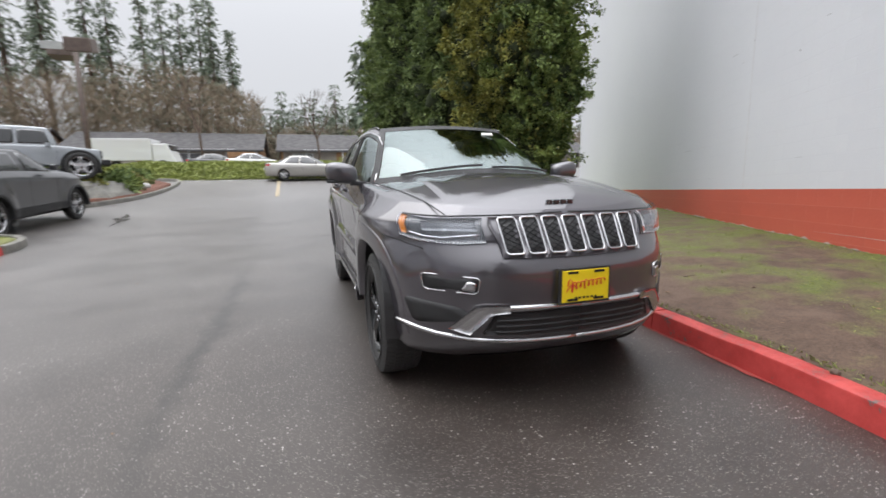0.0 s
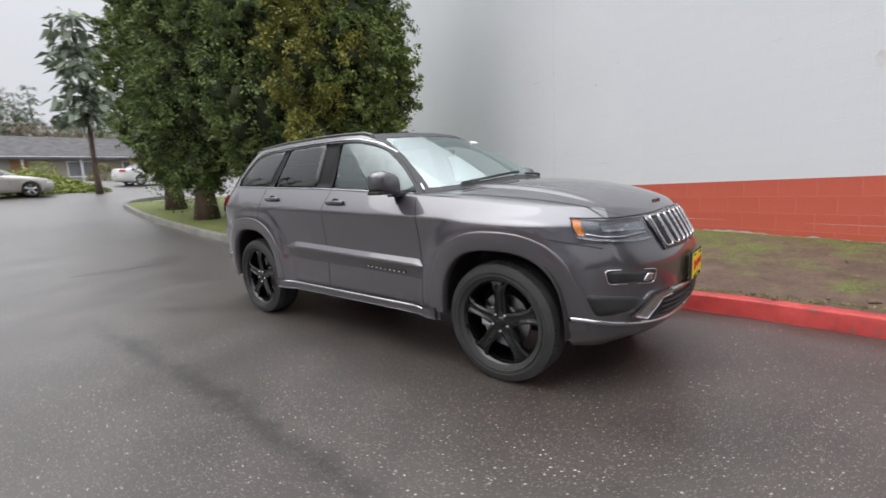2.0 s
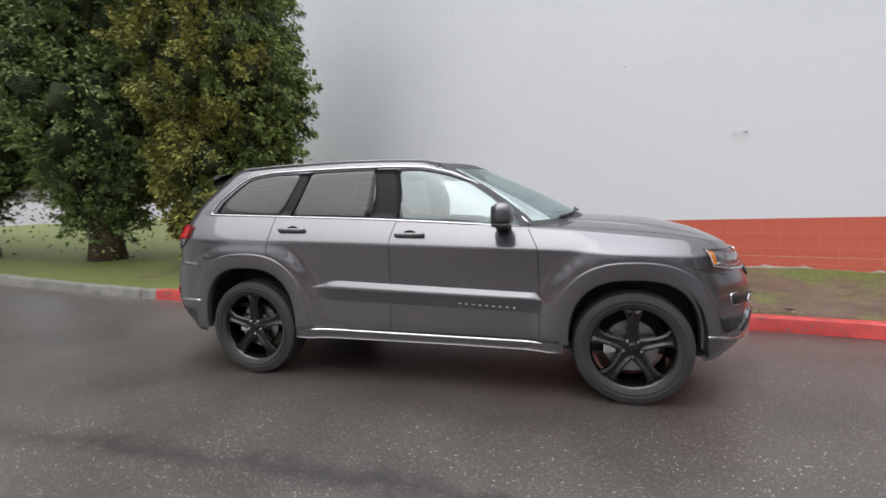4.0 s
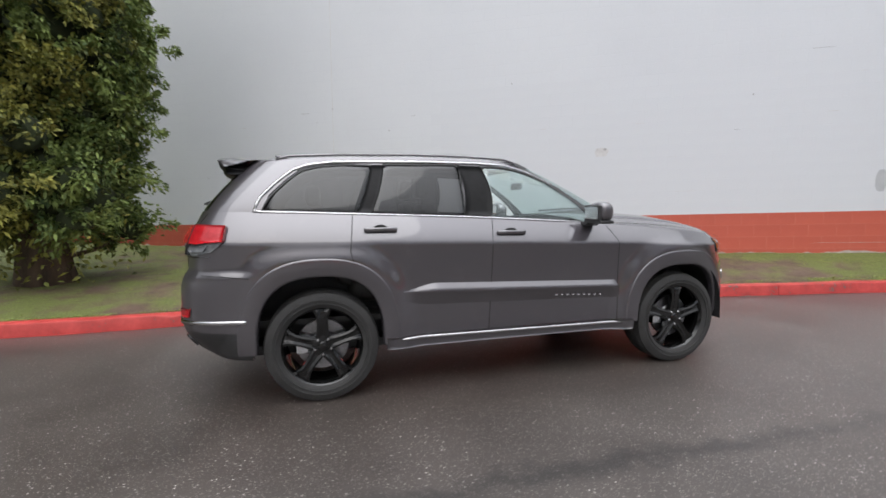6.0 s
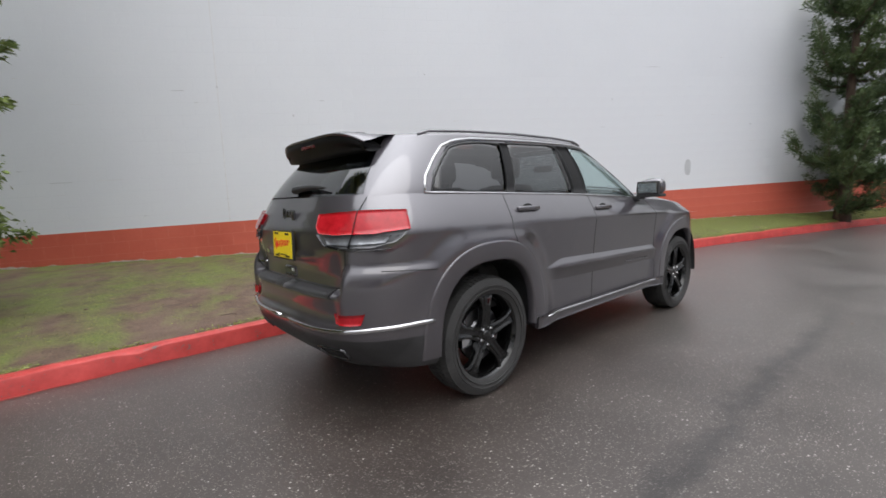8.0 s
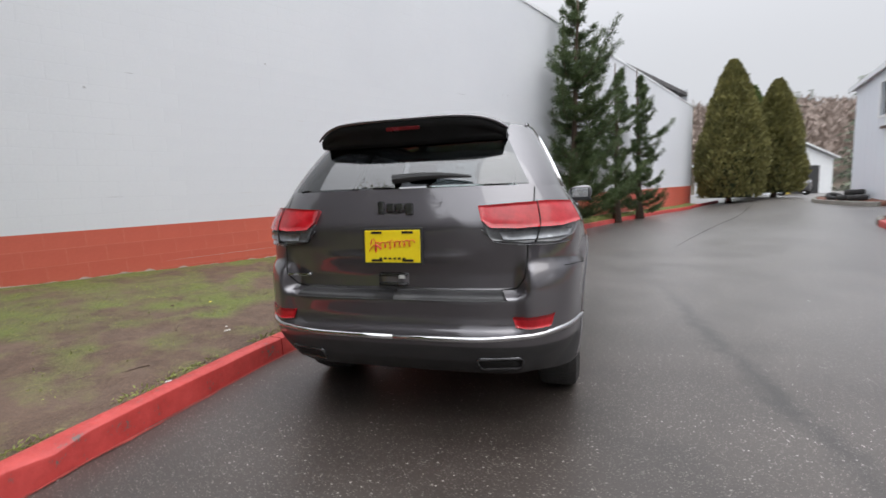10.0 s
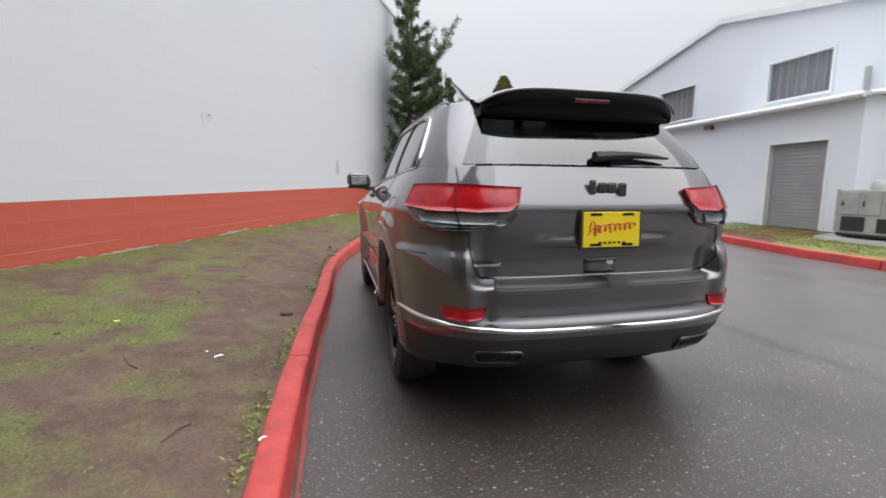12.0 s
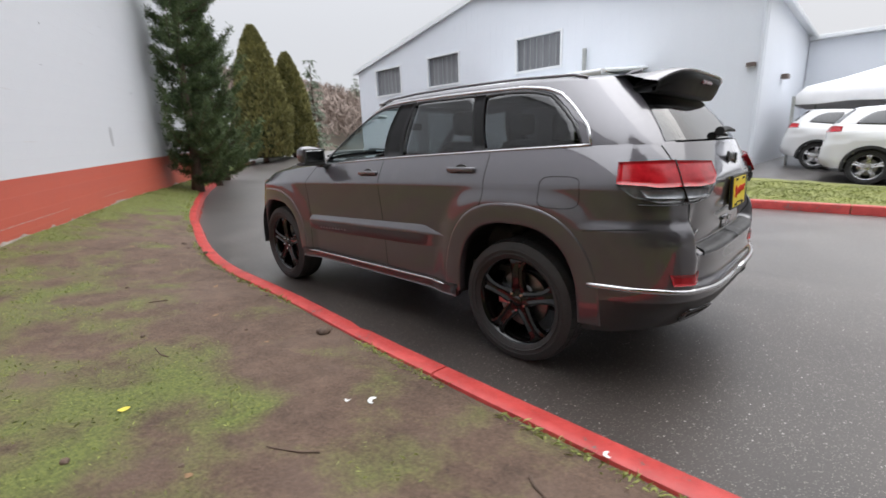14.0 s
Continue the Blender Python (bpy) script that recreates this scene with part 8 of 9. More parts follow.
tagged(obj("hill", hv, hf, surface("leaf_litter_slope", (0.05, 0.04, 0.03), (0.11, 0.085, 0.06), 0.3, 3, (0.8, 1.0), 0.5), True), "wooded slope far off", "hill", kind="structure")
for i in range(34):
    x, y = random.uniform(95, 185), -140 + 5 * i + random.uniform(-3, 3)
    fir(x, y, 3, random.uniform(0.6, 0.95), "fir on the far wooded slope", HILL(x, y) - 1)
fir(62, -36, 3, 0.95, "dark fir behind the hall", 0)
fir(66, -30, 3, 0.8, "dark fir behind the hall", 0)


# ---- other vehicles ----
DARK_PANE = car_paint("tinted_car_window", (0.010, 0.011, 0.012), 0.0, 0.0, 0.2)
SILVER_ALLOY = surface("silver_alloy", (0.40, 0.40, 0.41), (0.58, 0.58, 0.59), 8, 60, (0.2, 0.35), 0.02, metal=1.0)
far_wheels = wheel_cache(rim_mat=SILVER_ALLOY, spoke_mat=SILVER_ALLOY)

SEDAN = Shell(
    W=0.895, inset=0.06, split=0.62, xcf=1.2, xcr=-1.3, nf=2.6, nr=2.8,
    tuck=[(0.18, 0.9), (0.3, 0.97), (0.5, 1.0), (0.65, 1.0)],
    nose=[(0.18, 2.1), (0.3, 2.24), (0.45, 2.28), (0.62, 2.24)], nose_split=2.24, nose_top=2.05,
    rear=[(0.2, -2.3), (0.35, -2.42), (0.55, -2.45), (0.62, -2.44)], rear_split=-2.44, rear_top=-2.36,
    zlow=[(-2.5, 0.26), (-1, 0.2), (1, 0.2), (2.3, 0.2)],
    zb=[(-2.4, 0.98), (-1.5, 0.96), (0, 0.92), (0.9, 0.88), (1.5, 0.82), (2.1, 0.70)],
    zc=[(-2.4, 1.02), (-1.7, 1.03), (0, 0.98), (0.95, 0.97), (1.5, 0.90), (2.0, 0.78), (2.1, 0.72)],
    deck_end=-9, crown=0.03, w0=0.83, w1=0.58, wf0=1.05, wf1=0.15, wr0=-1.75, wr1=-1.0,
    gcf0=0.3, gcf1=-0.2, gcr0=-1.0, gcr1=-0.7, gnf=2.4, gnr=2.6, ze=[(-1.1, 1.37), (-0.4, 1.41), (0.2, 1.37)])
BOXY = Shell(
    W=0.80, inset=0.02, split=0.80, xcf=1.72, xcr=-1.95, nf=6, nr=7,
    tuck=[(0.4, 0.97), (0.6, 1.0), (0.85, 1.0)],
    nose=[(0.45, 1.90), (0.6, 1.95), (0.80, 1.95)], nose_split=1.95, nose_top=1.92,
    rear=[(0.45, -2.15), (0.6, -2.2), (0.80, -2.2)], rear_split=-2.2, rear_top=-2.18,
    zlow=[(-2.2, 0.52), (2.0, 0.52)],
    zb=[(-2.2, 1.20), (0.7, 1.18), (1.2, 1.14), (1.95, 1.06)], zc=[(-2.2, 1.21), (0.7, 1.22), (1.2, 1.19), (1.95, 1.10)],
    deck_end=-9, crown=0.03, w0=0.78, w1=0.70, wf0=0.72, wf1=0.50, wr0=-2.16, wr1=-2.12,
    gcf0=0.6, gcf1=0.4, gcr0=-1.9, gcr1=-1.9, gnf=8, gnr=8, ze=[(-2.1, 1.80), (-0.5, 1.83), (0.5, 1.80)])

SEDAN_WIN = [[(-0.40, 0.95), (0.62, 0.92), (0.22, 1.24), (-0.05, 1.33), (-0.40, 1.355)], [(-1.30, 0.985), (-0.46, 0.955), (-0.46, 1.355), (-0.85, 1.335), (-1.08, 1.24)]]
BOXY_WIN = [[(-0.28, 1.24), (0.56, 1.24), (0.44, 1.70), (-0.28, 1.72)], [(-1.12, 1.24), (-0.36, 1.24), (-0.36, 1.72), (-1.12, 1.72)], [(-2.0, 1.24), (-1.22, 1.24), (-1.22, 1.72), (-1.98, 1.70)]]
SHELL_CACHE = {}


def glass_sheet(sh, tail, v0, v1, w_lo, w_hi, off=0.006, nu=8, nv=6):
    vs, fs, rows = [], [], []
    for j in range(nv + 1):
        v = v0 + (v1 - v0) * j / nv
        row = []
        for i in range(-nu, nu + 1):
            yy = (w_lo + (w_hi - w_lo) * v) * i / nu
            q = sh.q_of_y(lambda qq: sh.green(qq, v), abs(yy), tail)
            row.append(len(vs))
            vs.append(sh.point(q, v, "green", off, 1 if yy >= 0 else -1))
        rows.append(row)
    for a, b in zip(rows, rows[1:]):
        for i in range(len(a) - 1):
            fs.append((a[i], a[i + 1], b[i + 1], b[i]))
    return vs, fs


def other_car(name, key, sh, m, paint, label, wins, axles, wheel_r=0.36, track=0.78, arch=0.40, suv_lamps=False, scale=1.0):
    """A parked car seen from afar: painted shell with openings for its wheels, panes, lamps, bumpers."""
    car = empty(name, m, label, "car")
    car.scale = (scale, scale, scale)
    if key not in SHELL_CACHE:
        SHELL_CACHE[key] = shell_mesh(sh, (18, 44, 18), (12, 7), 9, 7)
    P2, N2, c2 = SHELL_CACHE[key]
    body, roof = [], []
    for kind, ids, c in c2:
        if kind == "body" and any((c.x - ax) ** 2 + (c.z - wheel_r) ** 2 < arch**2 for ax in axles) and abs(c.y) > 0.5:
            continue
        (roof if kind in ("green", "roof") else body).append(ids)
    shell_part("body", P2, N2, body, paint, car)
    shell_part("cabin", P2, N2, roof, paint, car)
    for side in (1, -1):
        for w in wins:
            v, f = poly_patch(sh, w, 0.006, 0.008, "green", side, 18)
            pobj("side_window", v, f, DARK_PANE, car, "", True)
        for ax in axles:
            bm = bmesh.new()
            rings = [[bm.verts.new((ax + rr * math.cos(radians(a)), side * yy, wheel_r + rr * math.sin(radians(a)))) for a in range(-10, 191, 10)] for rr, yy in ((arch + 0.05, sh.W + 0.004), (arch + 0.04, sh.W + 0.03), (arch - 0.02, sh.W + 0.025), (arch - 0.02, 0.5))]
            for r0, r1 in zip(rings, rings[1:]):
                for i in range(len(r0) - 1):
                    bm.faces.new((r0[i], r0[i + 1], r1[i + 1], r1[i]))
            bm.faces.new(rings[-1])
            part("wheel_arch", bm, DARK_STUFF if key != "sedan" else paint, car)
            w = build_wheel(car, far_wheels, pose(ax, side * track, wheel_r, 0, 0, 0 if side > 0 else 180) @ Matrix.Diagonal((wheel_r / 0.385, 0.85, wheel_r / 0.385, 1)), "silver alloy wheel")
        mb = box((0.42, min(side * (sh.W + 0.02), side * (sh.W + 0.18)), sh.split + 0.34), (0.56, max(side * (sh.W + 0.02), side * (sh.W + 0.18)), sh.split + 0.47), 0.03)
        part("door_mirror", mb, paint, car)
        zl = curve_at(sh.zb, 2.0) - 0.10
        v, f = skin_patch(sh, [("y", 0.45, zl + 0.05), ("y", sh.W * 0.86, zl + 0.06)], [("y", 0.45, zl - 0.06), ("y", sh.W * 0.86, zl - 0.04)], 6, 3, 0.01, 0.012, "body", side)
        pobj("headlamp", v, f, LAMP_SILVER, car, "", True)
        zt = curve_at(sh.zb, -2.3) - 0.12
        v, f = skin_patch(sh, [("t", 0.50, zt + 0.07), ("t", sh.W * 0.80, zt + 0.08), ("x", sh.rear_split + 0.36, zt + 0.07)], [("t", 0.50, zt - 0.06), ("t", sh.W * 0.80, zt - 0.06), ("x", sh.rear_split + 0.36, zt - 0.04)], 8, 3, 0.012, 0.014, "body", side)
        pobj("tail_lamp", v, f, RED_LENS, car, "red tail lamp", True)
        for x0 in (-1.1, -0.3, 0.7):
            v, f = skin_line(sh, [("x", x0, sh.split + 0.22), ("x", x0, 0.45)], 0.008, 0.002, "body", side, 8)
            pobj("panel_gap", v, f, SEAM, car)
        v, f = skin_patch(sh, [("x", -0.95, 0.50), ("x", 0.95, 0.50)], [("x", -0.95, 0.36), ("x", 0.95, 0.36)], 10, 2, 0.012, 0.02, "body", side)
        pobj("sill", v, f, DARK_STUFF if suv_lamps else paint, car)
    v, f = glass_sheet(sh, False, 0.05, 0.93, sh.w0 * 0.93, sh.w1 * 0.90)
    pobj("windscreen", v, f, DARK_PANE, car, "", True)
    v, f = glass_sheet(sh, True, 0.08, 0.90, sh.w0 * 0.86, sh.w1 * 0.85)
    pobj("rear_window", v, f, DARK_PANE, car, "", True)
    part("underbody", box((-1.95, -0.66, 0.24), (1.9, 0.66, 0.42), 0.03), DARK_STUFF, car)
    part("rear_plate", box((sh.rear_split - 0.03, -0.2, sh.split - 0.02), (sh.rear_split + 0.02, 0.2, sh.split + 0.10), 0.005), STICKER, car)
    return car


def on_ground(x, y, yaw, dz=0.0):
    """A pose on the sloping lot, tilted with it."""
    c, s = math.cos(radians(yaw)), math.sin(radians(yaw))
    zf, zr = ground_z(x + 1.4 * c, y + 1.4 * s), ground_z(x - 1.4 * c, y - 1.4 * s)
    pitch = math.degrees(math.atan2(zf - zr, 2.8))
    return pose(x, y, (zf + zr) / 2 + dz, 0, -pitch, yaw)


SILVER = car_paint("silver_beige_paint", (0.42, 0.40, 0.37), 0.01, 0.5, 0.35)
WHITE_PAINT = car_paint("white_car_paint", (0.72, 0.72, 0.72), 0.0, 0.0, 0.35)
CHARCOAL = car_paint("charcoal_paint", (0.045, 0.045, 0.048), 0.01, 0.5, 0.35)
PALE_GREY = car_paint("pale_grey_paint", (0.30, 0.32, 0.34), 0.01, 0.3, 0.35)
SUV_WINS = [WIN_FRONT, WIN_REAR, WIN_QUARTER]
other_car("sedan", "sedan", SEDAN, on_ground(-24.4, -0.75, 90), SILVER, "silver-beige saloon car on the street by the ivy bank", SEDAN_WIN, (1.36, -1.36), 0.32, 0.76, 0.355)
other_car("sedan", "sedan", SEDAN, on_ground(-29.5, 7.6, 97), WHITE_PAINT, "white saloon car beyond the lawn's end", SEDAN_WIN, (1.36, -1.36), 0.32, 0.76, 0.355)
dark_suv = other_car("parked_suv", "suv", SUV, on_ground(-9.35, -8.25, 173), CHARCOAL, "charcoal SUV with silver wheels parked by the planted island", SUV_WINS, (AX_F, AX_R), 0.385, 0.80, 0.43, True, 0.98)
dark_suv.scale.z = 1.10
other_car("parked_suv", "suv", SUV, on_ground(-3.1, -13.1, 178), WHITE_PAINT, "white SUV parked under the white tent", SUV_WINS, (AX_F, AX_R), 0.385, 0.80, 0.43, True, 0.9)
other_car("parked_suv", "suv", SUV, on_ground(-4.3, -10.95, 176), WHITE_PAINT, "white SUV with large silver wheels beside the grass", SUV_WINS, (AX_F, AX_R), 0.385, 0.80, 0.43, True, 0.96)
other_car("parked_suv", "suv", SUV, on_ground(34.7, -16.5, 190), CHARCOAL, "dark SUV parked at the end of the drive", SUV_WINS, (AX_F, AX_R), 0.385, 0.80, 0.43, True)
other_car("sedan", "sedan", SEDAN, on_ground(-37.5, -7.6, 95), CHARCOAL, "dark saloon car parked before the low houses", SEDAN_WIN, (1.36, -1.36), 0.32, 0.76, 0.355)
other_car("sedan", "sedan", SEDAN, on_ground(-37.0, -4.6, 95), WHITE_PAINT, "white saloon car parked before the low houses", SEDAN_WIN, (1.36, -1.36), 0.32, 0.76, 0.355)
# pale grey off-roader on a display rock
JX, JY, JYAW, JEEP_Z = -15.6, -10.28, 110, 1.89
jc, js = math.cos(radians(JYAW)), math.sin(radians(JYAW))
jz = JEEP_Z - 0.42
n = 22
rv = []
for r, h in ((1.25, 0.0), (1.15, 0.45), (1.02, 0.8), (0.9, 1.0)):
    for i in range(n):
        a = 2 * math.pi * i / n
        w = 1 + 0.12 * noise.noise((math.cos(a) * 2, math.sin(a) * 2, h * 3))
        u, v = 2.5 * r * w * math.cos(a), 1.35 * r * w * math.sin(a)
        x, y = JX + u * jc - v * js, JY + u * js + v * jc
        g = ground_z(x, y)
        rv.append((x, y, g - 0.05 + (jz - 0.01 - g) * h))
rv.append((JX, JY, jz - 0.01))
tagged(obj("display_rock", rv, [(k * n + i, k * n + (i + 1) % n, (k + 1) * n + (i + 1) % n, (k + 1) * n + i) for k in range(3) for i in range(n)] + [(3 * n + i, 3 * n + (i + 1) % n, 4 * n) for i in range(n)], GREY_KERB), "low grey display rock under the off-roader", "rock")
jp = other_car("off_roader", "boxy", BOXY, pose(JX, JY, jz, 0, 0, JYAW), PALE_GREY, "pale grey boxy off-roader shown on a rock", BOXY_WIN, (1.32, -1.5), 0.48, 0.80, 0.53, True)
part("front_bumper", box((1.95, -0.75, 0.52), (2.2, 0.75, 0.72), 0.03), DARK_STUFF, jp)
part("grille", box((1.93, -0.5, 0.78), (1.975, 0.5, 1.05), 0.01), DARK_STUFF, jp)
# white box van among the houses
van = empty("box_van", pose(-35.5, -13.2, ground_z(-35.5, -13.2), 0, 0, 86), "plain white box van parked before the houses", "van")
part("box", box((-2.2, -1.0, 0.75), (1.7, 1.0, 2.35), 0.05), WHITE_PAINT, van)
bm = bmesh.new()
bm_box(bm, (1.75, -1.0, 0.45), (3.3, 1.0, 2.0), 0.12)
for v in bm.verts:
    if v.co.z > 1.5 and v.co.x > 2.8:
        v.co.x -= 0.5
part("cab", bm, WHITE_PAINT, van)
part("windscreen", box((2.55, -0.9, 1.35), (2.95, 0.9, 1.9), 0.03), DARK_PANE, van)
for x in (2.4, -1.4):
    for side in (1, -1):
        build_wheel(van, far_wheels, pose(x, side * 0.9, 0.40, 0, 0, 0 if side > 0 else 180), "steel wheel")


# ---- planted island, kerbs, ivy bank, lines ----
ISL = [(-12.6, -9.6), (-12.9, -8.6), (-14.0, -7.8), (-15.8, -7.25), (-18.5, -7.1), (-21.5, -7.3), (-24.2, -7.9), (-25.2, -9.4)]
kerb_run("kerb", ISL, 2.4, GREY_KERB, "wet grey concrete kerb round the planted island", "island kerbs", flip=True)
bed("planted_island", [(-12.9, -9.6), (-13.2, -8.7), (-15.9, -7.4), (-18.5, -7.25), (-21.5, -7.45), (-25.0, -9.3)], [(-12.9, -15), (-14, -15), (-17, -15.5), (-19, -15.5), (-22, -15.5), (-25.0, -15)], 0.14, MULCH, "bark mulch island with low shrubs", "planting bed", 40, 0.06)

def shrub(x, y, r, h, leaf, label, seed, n=900):
    rr = np.random.default_rng(seed)
    e = empty("shrub", pose(x, y, ground_z(x, y) + (0.12 if x > -30 else 0.05)), label, "shrub", "shrubs on the island" if x > -30 else "garden shrubs")
    d = unit(rr.normal(size=(n, 3)))
    d[:, 2] = np.abs(d[:, 2])
    lump = np.array([1 + 0.3 * noise.noise((a[0] * 2 + x, a[1] * 2 + y, a[2] * 2)) for a in d])
    p = d * np.array([r, r, h]) * (lump * rr.uniform(0.6, 1.0, n))[:, None]
    v, q = sprays(p, d + rr.normal(size=(n, 3)) * 0.4, 0.16, 0.05, 0.1)
    quads_obj("leaves", v, q, leaf, e)
    for k in range(4):
        a = k * 1.6 + seed
        part("stem", tube([(0, 0, -0.05), (r * 0.4 * math.cos(a), r * 0.4 * math.sin(a), h * 0.7)], [0.02, 0.008], 5), BARK, e)


for i, (x, y, r, h, lf, lb) in enumerate(((-15.6, -8.6, 0.55, 0.75, LEAF_GOLD, "yellow-green leafy shrub in mulch"), (-16.6, -8.3, 0.8, 0.95, LEAF_GREEN, "dark green rounded shrub in mulch"), (-17.8, -8.4, 0.75, 0.9, LEAF_MID, "green rounded shrub in mulch"),
                                          (-15.0, -9.6, 0.5, 0.6, LEAF_MID, "green rounded shrub in mulch"), (-19.6, -8.6, 0.6, 0.7, LEAF_OLIVE, "brownish low shrub in mulch"), (-21.2, -8.8, 0.7, 0.8, LEAF_GREEN, "dark green rounded shrub in mulch"), (-17.0, -10.2, 0.9, 1.2, LEAF_GREEN, "dark green rounded shrub in mulch"))):
    shrub(x, y, r, h, lf, lb, 30 + i)
for x, y, r in ((-15.9, -8.0, 0.28), (-17.3, -7.9, 0.2), (-19.0, -7.9, 0.24)):
    bm = bmesh.new()
    bmesh.ops.create_icosphere(bm, subdivisions=3, radius=r)
    for v in bm.verts:
        v.co *= 1 + 0.25 * noise.noise(v.co * 4 + Vector((x, y, 0)))
        v.co.z *= 0.7
        v.co += Vector((x, y, ground_z(x, y) + 0.14 + r * 0.3))
    tagged(from_bm("boulder", bm, CONCRETE, True), "pale grey boulder in the island's mulch", "rock", "boulders on the island")

# ivy bank along the street
def bank_z(x, y):
    edge = min(smoothstep(-24.9, -28.2, x), smoothstep(-36, -31, x)) * smoothstep(-19, -10, y) * smoothstep(4.3, 1.6, y)
    return ground_z(x, y) + 0.70 * edge * (1 + 0.15 * noise.noise((x * 0.5, y * 0.5, 0)))


bv = [(-36.5 + 12 * i / 40, -19.5 + 24 * j / 80, bank_z(-36.5 + 12 * i / 40, -19.5 + 24 * j / 80) - 0.03) for j in range(81) for i in range(41)]
bf = [(j * 41 + i, j * 41 + i + 1, (j + 1) * 41 + i + 1, (j + 1) * 41 + i) for j in range(80) for i in range(40)]
tagged(obj("bank", bv, bf, GRASS_FLAT, True), "low bank of earth between lot and street", "bank", kind="structure")
r2 = np.random.default_rng(21)
n = 44000
x, y = r2.uniform(-33, -25.0, n), r2.uniform(-18.5, 3.9, n)
z = np.array([bank_z(a, b) for a, b in zip(x, y)]) + r2.uniform(0, 0.14, n)
d = np.stack([r2.normal(size=n) + 0.4, r2.normal(size=n), np.full(n, 0.8)], 1)
v, q = sprays(np.stack([x, y, z], 1), d, 0.15, 0.06, 0.2)
tagged(quads_obj("ivy", v, q, LEAF_IVY), "green ivy covering the low bank", "ivy", kind="stuff")


def painted_line(name, a, b, w, material, label):
    vs = []
    n = 40
    d = Vector((b[0] - a[0], b[1] - a[1], 0)).normalized()
    s = Vector((-d.y, d.x, 0)) * (w / 2)
    for i in range(n + 1):
        p = Vector((a[0] + (b[0] - a[0]) * i / n, a[1] + (b[1] - a[1]) * i / n, 0))
        for o in (-1, 1):
            q = p + s * o * (1 + 0.15 * noise.noise((p.x * 3, p.y * 3, o)))
            vs.append((q.x, q.y, ground_z(q.x, q.y) + 0.012))
    fs = [(2 * i, 2 * i + 1, 2 * i + 3, 2 * i + 2) for i in range(n)]
    tagged(obj(name, vs, fs, material), label, "line", kind="structure")


painted_line("lane_line", (-15.2, -2.2), (-23.6, -2.4), 0.16, CREAM_LINE, "worn yellow lane line on the asphalt")
painted_line("stop_line", (-24.6, -7.4), (-24.4, 2.6), 0.18, WHITE_LINE, "worn white edge line along the street")

# flood-light pole
PX, PY = -27.0, -12.75
pole = empty("lamp_pole", pose(PX, PY, ground_z(PX, PY)), "brown pole with two large box floodlights", "street lamp")
HZ = 8.85 - ground_z(PX, PY)
part("pole", tube([(0, 0, -0.2), (0, 0, HZ * 0.5), (0, 0, HZ + 0.3)], [0.16, 0.14, 0.11], 10), LAMP_BROWN, pole, smooth=True)
part("cross_arm", tube([(0, -1.2, HZ), (0, 1.2, HZ)], 0.06, 8), LAMP_BROWN, pole)
for sy in (-0.85, 0.85):
    bm = bmesh.new()
    bm_box(bm, (-0.45, sy - 0.6, HZ - 0.36), (0.55, sy + 0.6, HZ + 0.34), 0.05, pose(0, 0, 0, 0, 12 if sy > 0 else -6, 0))
    hd = part("floodlight", bm, LAMP_BROWN, pole, "brown box floodlight")
    part("lamp_glass", box((0.56, sy - 0.5, HZ - 0.22), (0.60, sy + 0.5, HZ + 0.18), 0.01), GREY_STEEL, hd)


